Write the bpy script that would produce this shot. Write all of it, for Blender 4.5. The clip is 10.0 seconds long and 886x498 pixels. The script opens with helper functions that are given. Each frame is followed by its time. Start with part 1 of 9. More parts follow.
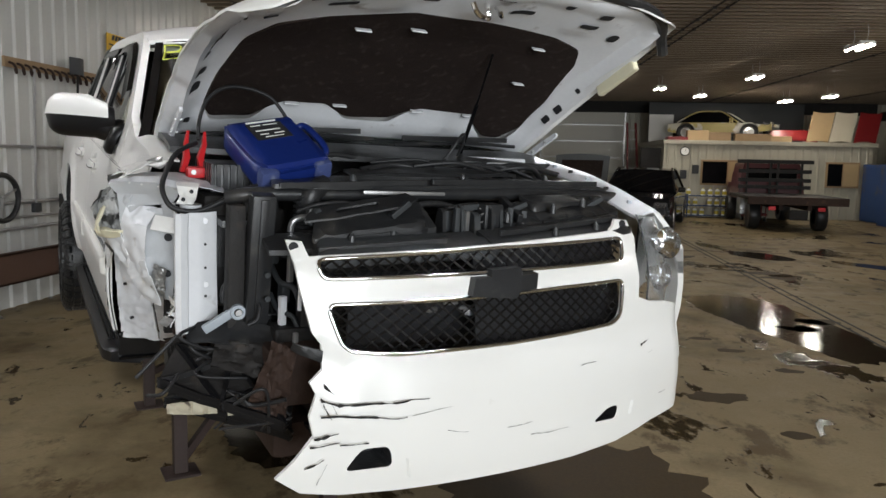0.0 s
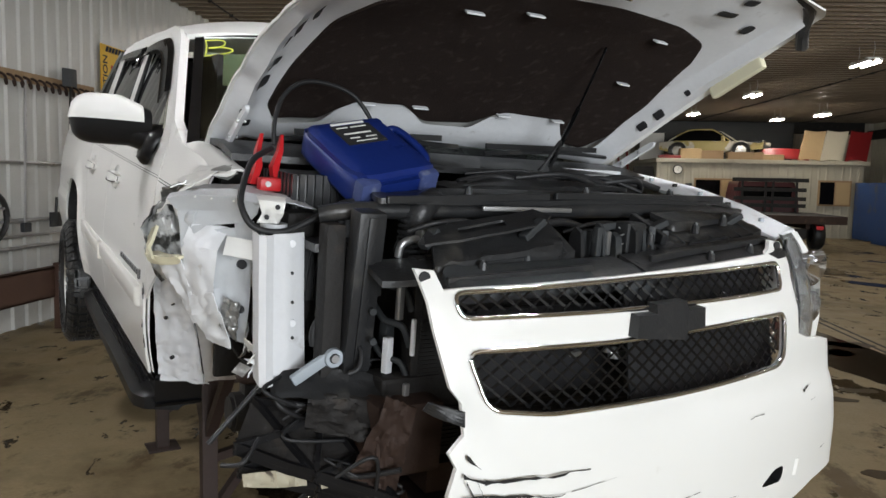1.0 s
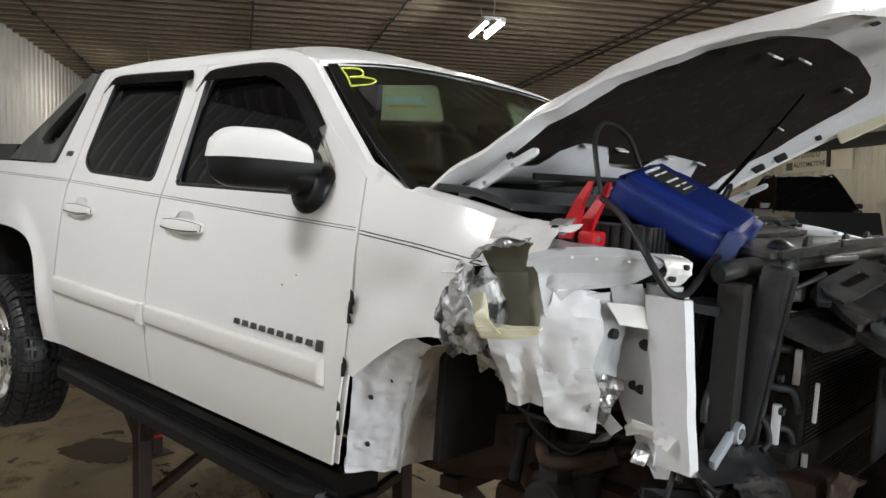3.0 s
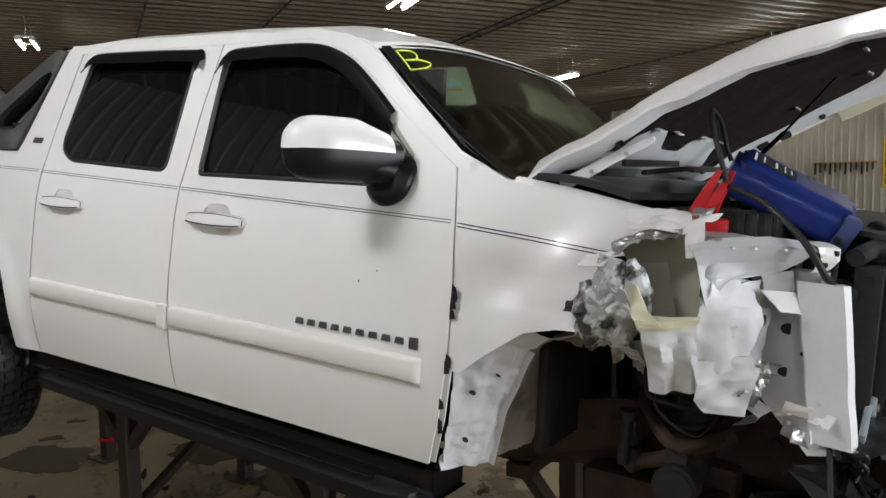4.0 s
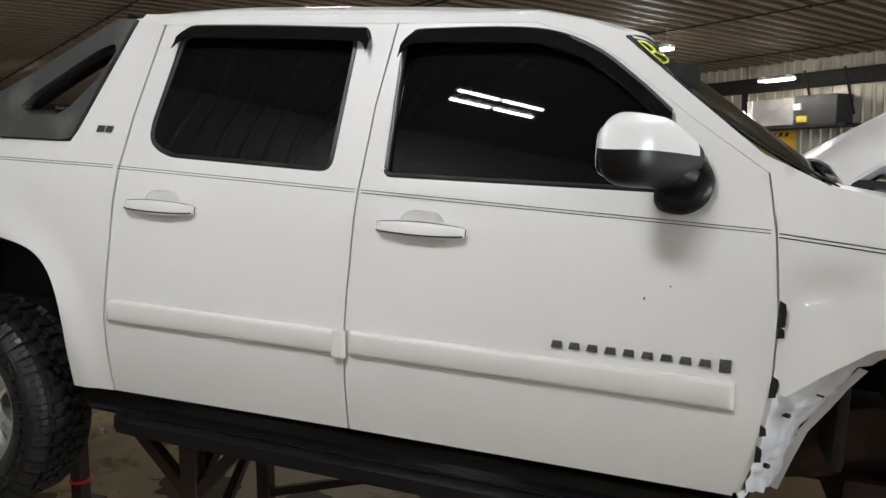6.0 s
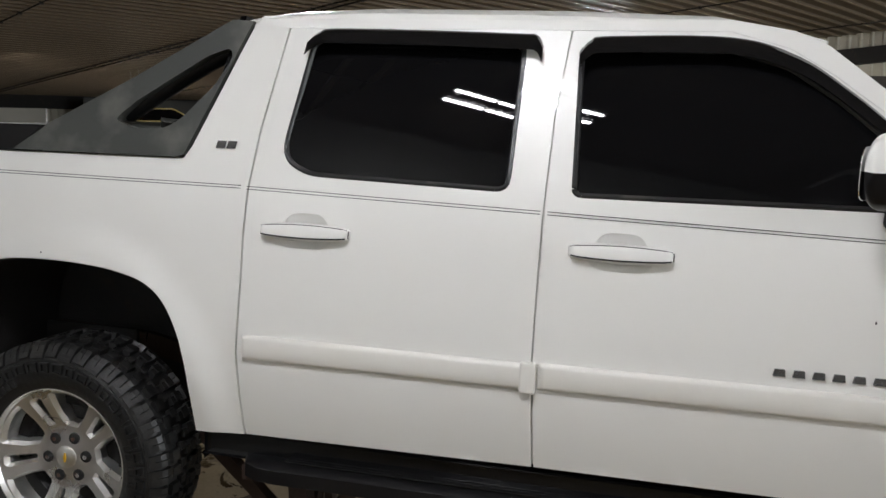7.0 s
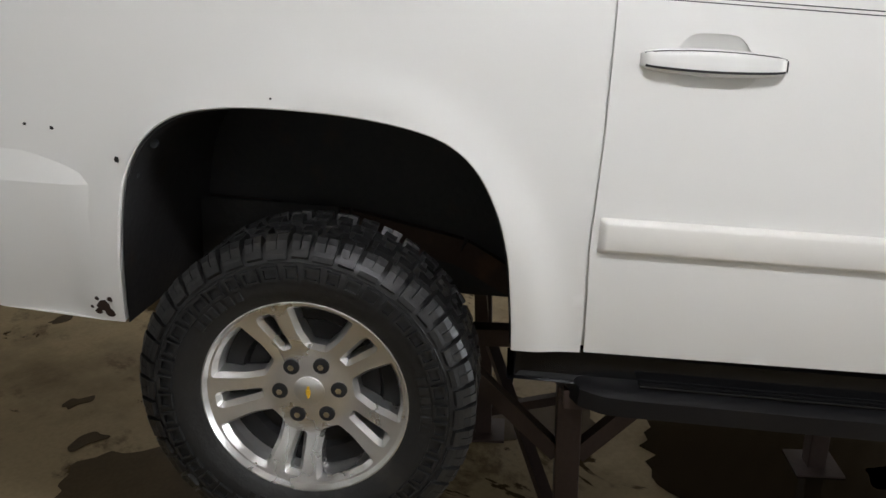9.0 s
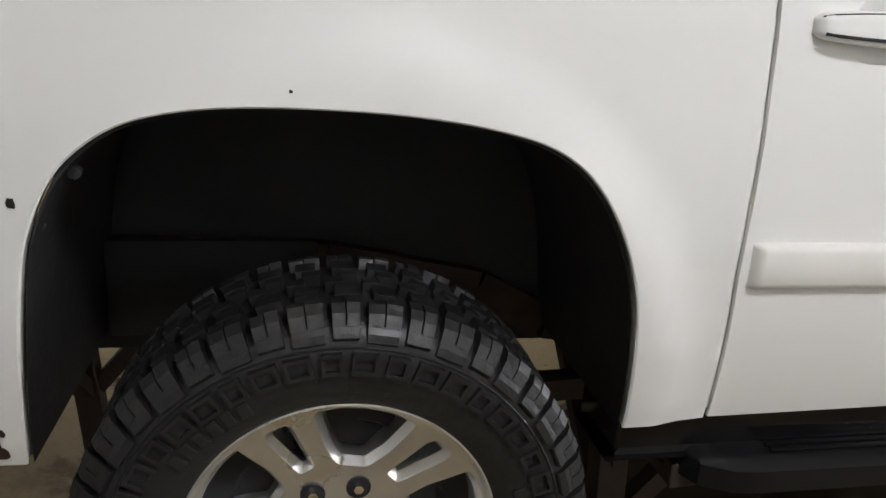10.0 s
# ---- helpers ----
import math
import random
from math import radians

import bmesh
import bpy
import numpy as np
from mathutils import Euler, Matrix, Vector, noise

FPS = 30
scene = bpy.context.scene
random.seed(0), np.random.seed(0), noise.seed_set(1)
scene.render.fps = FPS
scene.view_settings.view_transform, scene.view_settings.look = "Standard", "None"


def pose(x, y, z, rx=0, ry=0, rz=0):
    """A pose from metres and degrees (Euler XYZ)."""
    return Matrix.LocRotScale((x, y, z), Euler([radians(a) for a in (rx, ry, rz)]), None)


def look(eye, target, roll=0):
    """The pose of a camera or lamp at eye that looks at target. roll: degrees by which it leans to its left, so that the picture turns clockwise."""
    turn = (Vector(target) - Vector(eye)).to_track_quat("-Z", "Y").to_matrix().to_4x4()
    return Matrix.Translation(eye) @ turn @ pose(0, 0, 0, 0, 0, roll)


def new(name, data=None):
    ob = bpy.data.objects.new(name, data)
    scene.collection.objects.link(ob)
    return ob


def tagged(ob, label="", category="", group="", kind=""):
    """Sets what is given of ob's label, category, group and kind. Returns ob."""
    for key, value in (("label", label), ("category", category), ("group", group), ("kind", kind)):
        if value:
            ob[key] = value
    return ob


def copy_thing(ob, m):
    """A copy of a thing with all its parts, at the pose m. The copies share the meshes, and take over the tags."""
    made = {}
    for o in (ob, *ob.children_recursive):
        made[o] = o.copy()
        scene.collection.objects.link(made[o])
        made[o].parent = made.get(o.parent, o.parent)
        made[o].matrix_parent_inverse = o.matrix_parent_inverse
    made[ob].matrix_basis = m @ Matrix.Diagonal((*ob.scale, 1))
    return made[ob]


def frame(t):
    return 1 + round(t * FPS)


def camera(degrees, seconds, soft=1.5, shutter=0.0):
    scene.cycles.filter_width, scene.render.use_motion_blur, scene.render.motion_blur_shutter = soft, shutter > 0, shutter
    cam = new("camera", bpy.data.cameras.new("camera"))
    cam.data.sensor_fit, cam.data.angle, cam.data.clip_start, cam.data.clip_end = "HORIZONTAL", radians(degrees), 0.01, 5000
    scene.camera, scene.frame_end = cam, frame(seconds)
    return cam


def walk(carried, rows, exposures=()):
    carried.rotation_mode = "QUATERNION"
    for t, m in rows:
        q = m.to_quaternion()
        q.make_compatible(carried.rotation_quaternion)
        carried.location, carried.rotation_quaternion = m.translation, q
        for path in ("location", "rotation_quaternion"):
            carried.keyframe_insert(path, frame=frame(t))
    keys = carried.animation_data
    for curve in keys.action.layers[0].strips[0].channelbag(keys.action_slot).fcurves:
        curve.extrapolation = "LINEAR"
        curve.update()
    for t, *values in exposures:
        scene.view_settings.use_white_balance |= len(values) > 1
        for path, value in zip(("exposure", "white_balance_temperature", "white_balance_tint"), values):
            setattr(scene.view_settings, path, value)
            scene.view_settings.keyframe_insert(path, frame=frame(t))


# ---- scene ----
from mathutils.geometry import delaunay_2d_cdt

cam = camera(61.0, 10.0)
# the truck leans on its stands: nose down, right side up, turned in the hall
TRUCK = pose(0.059, 0.035, 0.316, 3.70, 1.23, 35.51)
PATH = [
    (0, (0.558, -2.805, 1.681), (0.335, -0.831, 1.448), 1.2),
    (0.5, (0.376, -2.570, 1.682), (0.151, -0.593, 1.483), 1.3),
    (1, (0.109, -2.414, 1.647), (-0.061, -0.430, 1.465), 1.2),
    (1.5, (-0.228, -2.321, 1.673), (-0.163, -0.330, 1.496), 1.3),
    (2, (-0.570, -2.181, 1.662), (-0.346, -0.197, 1.537), 1.0),
    (2.5, (-0.936, -2.081, 1.690), (-0.619, -0.109, 1.599), 1.1),
    (2.7, (-1.063, -2.098, 1.682), (-0.721, -0.129, 1.598), 1.0),
    (3.8, (-1.722, -1.948, 1.730), (-1.027, -0.080, 1.560), -1.1),
    (4, (-1.815, -1.868, 1.744), (-1.083, -0.015, 1.567), -1.0),
    (4.5, (-2.083, -1.731, 1.748), (-1.222, 0.065, 1.563), -0.8),
    (5, (-2.393, -1.556, 1.782), (-1.396, 0.166, 1.587), -0.6),
    (5.5, (-2.571, -1.281, 1.766), (-1.460, 0.368, 1.558), -0.8),
    (6, (-2.784, -1.036, 1.800), (-1.630, 0.584, 1.590), -0.6),
    (6.2, (-2.912, -0.914, 1.824), (-1.727, 0.682, 1.607), -1.0),
    (7.3, (-3.361, -0.205, 1.918), (-2.014, 1.250, 1.654), -0.9),
    (7.5, (-3.419, -0.045, 1.918), (-2.071, 1.406, 1.641), -0.6),
    (8, (-3.540, 0.237, 1.880), (-2.212, 1.688, 1.516), -1.0),
    (8.5, (-3.620, 0.535, 1.888), (-2.302, 1.922, 1.306), -1.1),
    (9, (-3.573, 0.876, 1.833), (-2.160, 2.131, 1.180), -1.1),
    (9.5, (-3.497, 1.217, 1.829), (-1.973, 2.321, 1.151), -0.4),
    (10, (-3.426, 1.579, 1.769), (-1.728, 2.381, 1.079), 0.0),
]
EXPO = [(0.0, 0.28), (1.0, 0.40), (2.0, 0.58), (2.7, 0.48), (4.5, 0.28), (6.0, 0.22), (8.0, 0.28), (9.0, 0.42), (10.0, 0.52)]
walk(cam, [(t, look(eye, target, roll)) for t, eye, target, roll in PATH], EXPO)

# ---- world ----
world = bpy.data.worlds.new("world")
scene.world = world
world.use_nodes = True
world.node_tree.nodes["Background"].inputs[0].default_value = (0.55, 0.6, 0.7, 1)
world.node_tree.nodes["Background"].inputs[1].default_value = 0.006
FRONT_FILL = 760.0  # lamp added in the unseen south opening
TUBE = 335.0  # radiance of the fluorescent tubes


# ---- materials ----
def material(name, color, rough=0.5, metal=0.0, vary=0.12, scale=6.0, fine=60.0, bump=0.0, spec=0.5, coat=0.0,
             dirt=None, dirt_amount=0.5, dirt_scale=2.0, dirt_sharp=0.12, trans=0.0, ior=1.45, rough_vary=0.1):
    m = bpy.data.materials.new(name)
    m.use_nodes = True
    nt = m.node_tree
    n, l = nt.nodes, nt.links
    b = n["Principled BSDF"]
    b.inputs["Roughness"].default_value = rough
    b.inputs["Metallic"].default_value = metal
    b.inputs["Specular IOR Level"].default_value = spec
    b.inputs["Coat Weight"].default_value = coat
    b.inputs["Coat Roughness"].default_value = 0.04
    b.inputs["Transmission Weight"].default_value = trans
    b.inputs["IOR"].default_value = ior
    tc = n.new("ShaderNodeTexCoord")
    big, small = n.new("ShaderNodeTexNoise"), n.new("ShaderNodeTexNoise")
    big.inputs["Scale"].default_value, small.inputs["Scale"].default_value = scale, fine
    big.inputs["Detail"].default_value, small.inputs["Detail"].default_value = 4, 5
    l.new(tc.outputs["Object"], big.inputs["Vector"])
    l.new(tc.outputs["Object"], small.inputs["Vector"])
    mix = n.new("ShaderNodeMix")
    mix.data_type = "RGBA"
    mix.inputs[6].default_value = (*[c * (1 - vary) for c in color], 1)
    mix.inputs[7].default_value = (*[min(1, c * (1 + vary)) for c in color], 1)
    add = n.new("ShaderNodeMath")
    add.operation = "MULTIPLY_ADD"
    l.new(small.outputs["Fac"], add.inputs[0])
    add.inputs[1].default_value = 0.5
    half = n.new("ShaderNodeMath")
    half.operation = "MULTIPLY"
    half.inputs[1].default_value = 0.5
    l.new(big.outputs["Fac"], half.inputs[0])
    l.new(half.outputs[0], add.inputs[2])
    l.new(add.outputs[0], mix.inputs[0])
    out = mix.outputs[2]
    if dirt:
        dn = n.new("ShaderNodeTexNoise")
        dn.inputs["Scale"].default_value, dn.inputs["Detail"].default_value = dirt_scale, 8
        l.new(tc.outputs["Object"], dn.inputs["Vector"])
        ramp = n.new("ShaderNodeMapRange")
        ramp.inputs["From Min"].default_value = 1 - dirt_amount
        ramp.inputs["From Max"].default_value = 1 - dirt_amount + dirt_sharp
        l.new(dn.outputs["Fac"], ramp.inputs["Value"])
        mx = n.new("ShaderNodeMix")
        mx.data_type = "RGBA"
        mx.inputs[7].default_value = (*dirt, 1)
        l.new(ramp.outputs[0], mx.inputs[0])
        l.new(out, mx.inputs[6])
        out = mx.outputs[2]
    l.new(out, b.inputs["Base Color"])
    if rough_vary and not trans:
        mr = n.new("ShaderNodeMapRange")
        mr.inputs["To Min"].default_value = max(0.02, rough - rough_vary)
        mr.inputs["To Max"].default_value = min(1, rough + rough_vary)
        l.new(big.outputs["Fac"], mr.inputs["Value"])
        l.new(mr.outputs[0], b.inputs["Roughness"])
    if bump:
        bp = n.new("ShaderNodeBump")
        bp.inputs["Strength"].default_value = min(1, bump)
        bp.inputs["Distance"].default_value = 0.004
        l.new(small.outputs["Fac"], bp.inputs["Height"])
        l.new(bp.outputs[0], b.inputs["Normal"])
    return m


def glow(name, color, strength):
    m = bpy.data.materials.new(name)
    m.use_nodes = True
    b = m.node_tree.nodes["Principled BSDF"]
    b.inputs["Base Color"].default_value = (0.8, 0.8, 0.8, 1)
    b.inputs["Emission Color"].default_value = (*color, 1)
    b.inputs["Emission Strength"].default_value = strength
    return m


PAINT = material("pearl_paint", (0.80, 0.795, 0.765), 0.3, vary=0.02, scale=3, fine=400, coat=0.4, rough_vary=0.04, dirt=(0.5, 0.47, 0.4), dirt_amount=0.26, dirt_scale=5)
TRIM = material("painted_moulding", (0.785, 0.77, 0.725), 0.35, vary=0.03, coat=0.3, rough_vary=0.04)
BARE = material("inner_panel_paint", (0.73, 0.74, 0.76), 0.42, vary=0.1, scale=9, bump=0.15, dirt=(0.2, 0.17, 0.14), dirt_amount=0.36, dirt_scale=9)
GREYP = material("grey_primer", (0.36, 0.40, 0.44), 0.45, vary=0.12, scale=7, bump=0.1, dirt=(0.13, 0.12, 0.11), dirt_amount=0.33, dirt_scale=8)
TORN = material("torn_metal", (0.34, 0.34, 0.33), 0.34, metal=0.7, vary=0.35, scale=20, bump=0.4, dirt=(0.05, 0.05, 0.05), dirt_amount=0.42, dirt_scale=14)
PLASTIC = material("black_plastic", (0.021, 0.0215, 0.0225), 0.33, vary=0.35, scale=9, fine=150, bump=0.25, spec=0.45, dirt=(0.085, 0.079, 0.070), dirt_amount=0.42, dirt_scale=8, dirt_sharp=0.25)
GREYPL = material("grey_plastic", (0.030, 0.033, 0.035), 0.55, vary=0.2, scale=8, fine=300, bump=0.25, dirt=(0.06, 0.06, 0.056), dirt_amount=0.34, dirt_scale=7)
GLOSSBLK = material("gloss_black", (0.006, 0.006, 0.0065), 0.14, vary=0.2, rough_vary=0.05, spec=0.35)
BLANKET = material("hood_felt", (0.0279, 0.0202, 0.0178), 0.95, vary=0.35, scale=14, fine=220, bump=0.9, spec=0.12, dirt=(0.055, 0.043, 0.036), dirt_amount=0.44, dirt_scale=34, dirt_sharp=0.2)
RUBBER = material("tyre_rubber", (0.0155, 0.0155, 0.0155), 0.40, vary=0.4, scale=12, bump=0.5, dirt=(0.052, 0.048, 0.041), dirt_amount=0.42, dirt_scale=9, dirt_sharp=0.3)
ALLOY = material("alloy", (0.82, 0.815, 0.80), 0.29, metal=0.93, vary=0.06, dirt=(0.32, 0.3, 0.28), dirt_amount=0.33, dirt_scale=6)
CHROME = material("chrome", (0.85, 0.85, 0.86), 0.1, metal=1.0, vary=0.03, rough_vary=0.05)
STEEL = material("steel", (0.45, 0.45, 0.45), 0.38, metal=0.85, vary=0.2, dirt=(0.18, 0.13, 0.1), dirt_amount=0.35, dirt_scale=9)
RUST = material("rusty_frame", (0.036, 0.020, 0.014), 0.75, metal=0.2, vary=0.4, scale=9, bump=0.5, dirt=(0.075, 0.040, 0.024), dirt_amount=0.42, dirt_scale=7)
STANDM = material("stand_steel", (0.036, 0.022, 0.018), 0.6, metal=0.1, vary=0.35, scale=8, bump=0.35, dirt=(0.065, 0.048, 0.040), dirt_amount=0.33, dirt_scale=10)
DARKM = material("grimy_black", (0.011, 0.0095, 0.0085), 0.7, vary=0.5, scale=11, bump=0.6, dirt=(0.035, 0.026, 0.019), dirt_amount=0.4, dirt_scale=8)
TINT = material("privacy_glass", (0.004, 0.004, 0.0045), 0.015, vary=0.02, rough_vary=0, spec=0.17)
SCREEN = material("windscreen_glass", (0.70, 0.80, 0.72), 0.05, vary=0.02, rough_vary=0, trans=1.0)
LENS = material("lens", (0.85, 0.87, 0.88), 0.06, vary=0.02, rough_vary=0, trans=0.9)
BLUE = material("blue_plastic", (0.008, 0.022, 0.145), 0.3, vary=0.1, bump=0.1, dirt=(0.03, 0.04, 0.13), dirt_amount=0.33, dirt_scale=8)
RED = material("red_plastic", (0.50, 0.014, 0.018), 0.38, vary=0.12, bump=0.1)
YELLOW = material("yellow_paint", (0.72, 0.43, 0.03), 0.55, vary=0.08)
CREAM = material("cream_plastic", (0.72, 0.68, 0.50), 0.45, vary=0.06)
PAPER = material("paper", (0.8, 0.8, 0.77), 0.7, vary=0.04)
INK = material("ink", (0.02, 0.02, 0.022), 0.7, vary=0.1)
SATINBLK = material("satin_black", (0.008, 0.0078, 0.0085), 0.36, vary=0.1, scale=5, rough_vary=0.05, spec=0.3)
LINER = material("arch_felt", (0.022, 0.0215, 0.022), 0.7, vary=0.4, scale=10, bump=0.4, spec=0.3, dirt=(0.030, 0.024, 0.020), dirt_amount=0.4, dirt_scale=9)
SAILM = material("weathered_cladding", (0.050, 0.053, 0.049), 0.62, vary=0.3, scale=5, fine=300, bump=0.3, dirt=(0.125, 0.125, 0.112), dirt_amount=0.46, dirt_scale=7, dirt_sharp=0.25)
CABLE = material("cable_rubber", (0.016, 0.016, 0.017), 0.5, vary=0.2)
DIM_M = glow("dim_tube_glow", (1.0, 0.93, 0.82), TUBE * 0.48)
TUBE_M = glow("tube_glow", (0.965, 0.97, 1.02), TUBE)
FIXT = material("fixture_white", (0.7, 0.7, 0.68), 0.5, vary=0.05)


# ---- mesh helpers ----
SHIFT = None  # moves the verts of the parts that are being built


def part(name, bm, mat, parent=None, label="", smooth=0.0):
    if SHIFT:
        for v in bm.verts:
            v.co = SHIFT(v.co)
    bmesh.ops.recalc_face_normals(bm, faces=bm.faces[:])
    me = bpy.data.meshes.new(name)
    bm.to_mesh(me)
    bm.free()
    if smooth:
        me.shade_smooth()
        me.set_sharp_from_angle(angle=radians(smooth))
    me.materials.append(mat)
    ob = new(name, me)
    ob.parent = parent
    if label:
        ob["label"] = label
    return ob


def thing(name, label, category, group="", m=None, kind=""):
    ob = new(name)
    ob.empty_display_size = 0.1
    if m is not None:
        ob.matrix_world = m
    return tagged(ob, label, category, group, kind)


def box(bm, x0, x1, y0, y1, z0, z1, bevel=0.0, m=None):
    r = bmesh.ops.create_cube(bm, size=1)
    vs = r["verts"]
    for v in vs:
        v.co = ((x0 + x1) / 2 + v.co.x * (x1 - x0), (y0 + y1) / 2 + v.co.y * (y1 - y0), (z0 + z1) / 2 + v.co.z * (z1 - z0))
    if bevel:
        es = list({e for v in vs for e in v.link_edges})
        r = bmesh.ops.bevel(bm, geom=es, offset=bevel, segments=2, affect="EDGES", profile=0.6)
        vs = list({v for f in r["faces"] for v in f.verts} | {v for v in vs if v.is_valid})
    if m is not None:
        for v in vs:
            v.co = m @ v.co
    return bm


def frame_of(a, b):
    a, b = Vector(a), Vector(b)
    q = (b - a).to_track_quat("Z", "Y")
    return a, b, q


def bar(bm, a, b, w, h, bevel=0.0):
    a, b, q = frame_of(a, b)
    m = Matrix.Translation(a) @ q.to_matrix().to_4x4()
    return box(bm, -w / 2, w / 2, -h / 2, h / 2, 0, (b - a).length, bevel, m)


def cyl(bm, a, b, r0, r1=None, seg=14, caps=True):
    a, b, q = frame_of(a, b)
    m = Matrix.Translation((a + b) / 2) @ q.to_matrix().to_4x4()
    bmesh.ops.create_cone(bm, cap_ends=caps, segments=seg, radius1=r0, radius2=r0 if r1 is None else r1, depth=(b - a).length, matrix=m)
    return bm


def spline(pts, n=8):
    pts = [Vector(p) for p in pts]
    out = []
    for i in range(len(pts) - 1):
        p0, p1, p2, p3 = pts[max(0, i - 1)], pts[i], pts[i + 1], pts[min(len(pts) - 1, i + 2)]
        for k in range(n):
            t = k / n
            out.append(0.5 * (2 * p1 + (p2 - p0) * t + (2 * p0 - 5 * p1 + 4 * p2 - p3) * t * t + (3 * p1 - p0 - 3 * p2 + p3) * t ** 3))
    return out + [pts[-1]]


def tube(bm, pts, r, seg=8, smooth=8):
    pts = spline(pts, smooth) if smooth else [Vector(p) for p in pts]
    rings = []
    up = Vector((0.13, 0.2, 0.97))
    for i, p in enumerate(pts):
        d = (pts[min(i + 1, len(pts) - 1)] - pts[max(i - 1, 0)]).normalized()
        x = d.cross(up)
        x = x.normalized() if x.length > 1e-3 else Vector((1, 0, 0))
        y = d.cross(x)
        rings.append([bm.verts.new(p + r * (math.cos(2 * math.pi * k / seg) * x + math.sin(2 * math.pi * k / seg) * y)) for k in range(seg)])
    for a, b in zip(rings, rings[1:]):
        for k in range(seg):
            bm.faces.new((a[k], a[(k + 1) % seg], b[(k + 1) % seg], b[k]))
    bm.faces.new(rings[0])
    bm.faces.new(rings[-1])
    return bm


def lathe(bm, prof_pts, axis_m, seg=48):
    """Turn (radius, along) pairs about the local z of axis_m."""
    rings = []
    for r, h in prof_pts:
        rings.append([bm.verts.new(axis_m @ Vector((r * math.cos(2 * math.pi * k / seg), r * math.sin(2 * math.pi * k / seg), h))) for k in range(seg)])
    for a, b in zip(rings, rings[1:]):
        for k in range(seg):
            bm.faces.new((a[k], a[(k + 1) % seg], b[(k + 1) % seg], b[k]))
    return bm


def inside(p, poly):
    x, y = p
    c = False
    for (x0, y0), (x1, y1) in zip(poly, poly[1:] + poly[:1]):
        if (y0 > y) != (y1 > y) and x < (x1 - x0) * (y - y0) / (y1 - y0) + x0:
            c = not c
    return c


def dense(poly, step):
    out = []
    for a, b in zip(poly, poly[1:] + poly[:1]):
        n = max(1, int(math.dist(a, b) / step))
        out += [(a[0] + (b[0] - a[0]) * k / n, a[1] + (b[1] - a[1]) * k / n) for k in range(n)]
    return out


def round_poly(poly, r, n=4):
    out = []
    for i, p in enumerate(poly):
        a, b = Vector(poly[i - 1]), Vector(poly[(i + 1) % len(poly)])
        p = Vector(p)
        da, db = (a - p), (b - p)
        ra, rb = min(r, da.length * 0.45), min(r, db.length * 0.45)
        s, e = p + da.normalized() * ra, p + db.normalized() * rb
        for k in range(n + 1):
            t = k / n
            out.append(tuple((1 - t) ** 2 * s + 2 * t * (1 - t) * p + t * t * e))
    return out


def shell(bm, outline, place, depth, holes=(), step=0.07, edge=0.05):
    """A sheet over a flat outline: place(u, v) gives each point, depth(u, v) the offset of its back."""
    loops = [dense(outline, edge)] + [dense(h, edge) for h in holes]
    pts, edges = [], []
    for lp in loops:
        k = len(pts)
        pts += lp
        edges += [(k + i, k + (i + 1) % len(lp)) for i in range(len(lp))]
    us, vs = [p[0] for p in outline], [p[1] for p in outline]
    u = min(us) + step / 2
    while u < max(us):
        v = min(vs) + step / 2
        while v < max(vs):
            if inside((u, v), loops[0]) and not any(inside((u, v), h) for h in loops[1:]):
                pts.append((u, v))
            v += step
        u += step
    vco, _, faces, *_ = delaunay_2d_cdt([Vector(p) for p in pts], edges, [], 0, 1e-5)
    keep = []
    for f in faces:
        c = sum((vco[i] for i in f), Vector((0, 0))) / len(f)
        if inside(c, loops[0]) and not any(inside(c, h) for h in loops[1:]):
            keep.append(f)
    front = [bm.verts.new(place(*p)) for p in vco]
    back = [bm.verts.new(Vector(place(*p)) + Vector(depth(*p))) for p in vco] if depth else None
    count = {}
    for f in keep:
        bm.faces.new([front[i] for i in f])
        if depth:
            bm.faces.new([back[i] for i in reversed(f)])
        for a, b in zip(f, f[1:] + f[:1]):
            count[(a, b)] = 1
    if depth:
        for a, b in count:
            if (b, a) not in count:
                bm.faces.new((front[a], front[b], back[b], back[a]))
    for v in [v for v in bm.verts if not v.link_faces]:
        bm.verts.remove(v)
    return bm


def surface(bm, f, nu, nv, off=None):
    """A grid of f(u, v), u and v from 0 to 1, with an offset back when off is given."""
    g = [[bm.verts.new(f(i / nu, j / nv)) for j in range(nv + 1)] for i in range(nu + 1)]
    for i in range(nu):
        for j in range(nv):
            bm.faces.new((g[i][j], g[i + 1][j], g[i + 1][j + 1], g[i][j + 1]))
    if off is not None:
        h = [[bm.verts.new(Vector(f(i / nu, j / nv)) + Vector(off)) for j in range(nv + 1)] for i in range(nu + 1)]
        for i in range(nu):
            for j in range(nv):
                bm.faces.new((h[i][j], h[i][j + 1], h[i + 1][j + 1], h[i + 1][j]))
        rim = [(i, 0) for i in range(nu)] + [(nu, j) for j in range(nv)] + [(i, nv) for i in range(nu, 0, -1)] + [(0, j) for j in range(nv, 0, -1)]
        for (a, b), (c, d) in zip(rim, rim[1:] + rim[:1]):
            bm.faces.new((g[a][b], g[c][d], h[c][d], h[a][b]))
    return bm


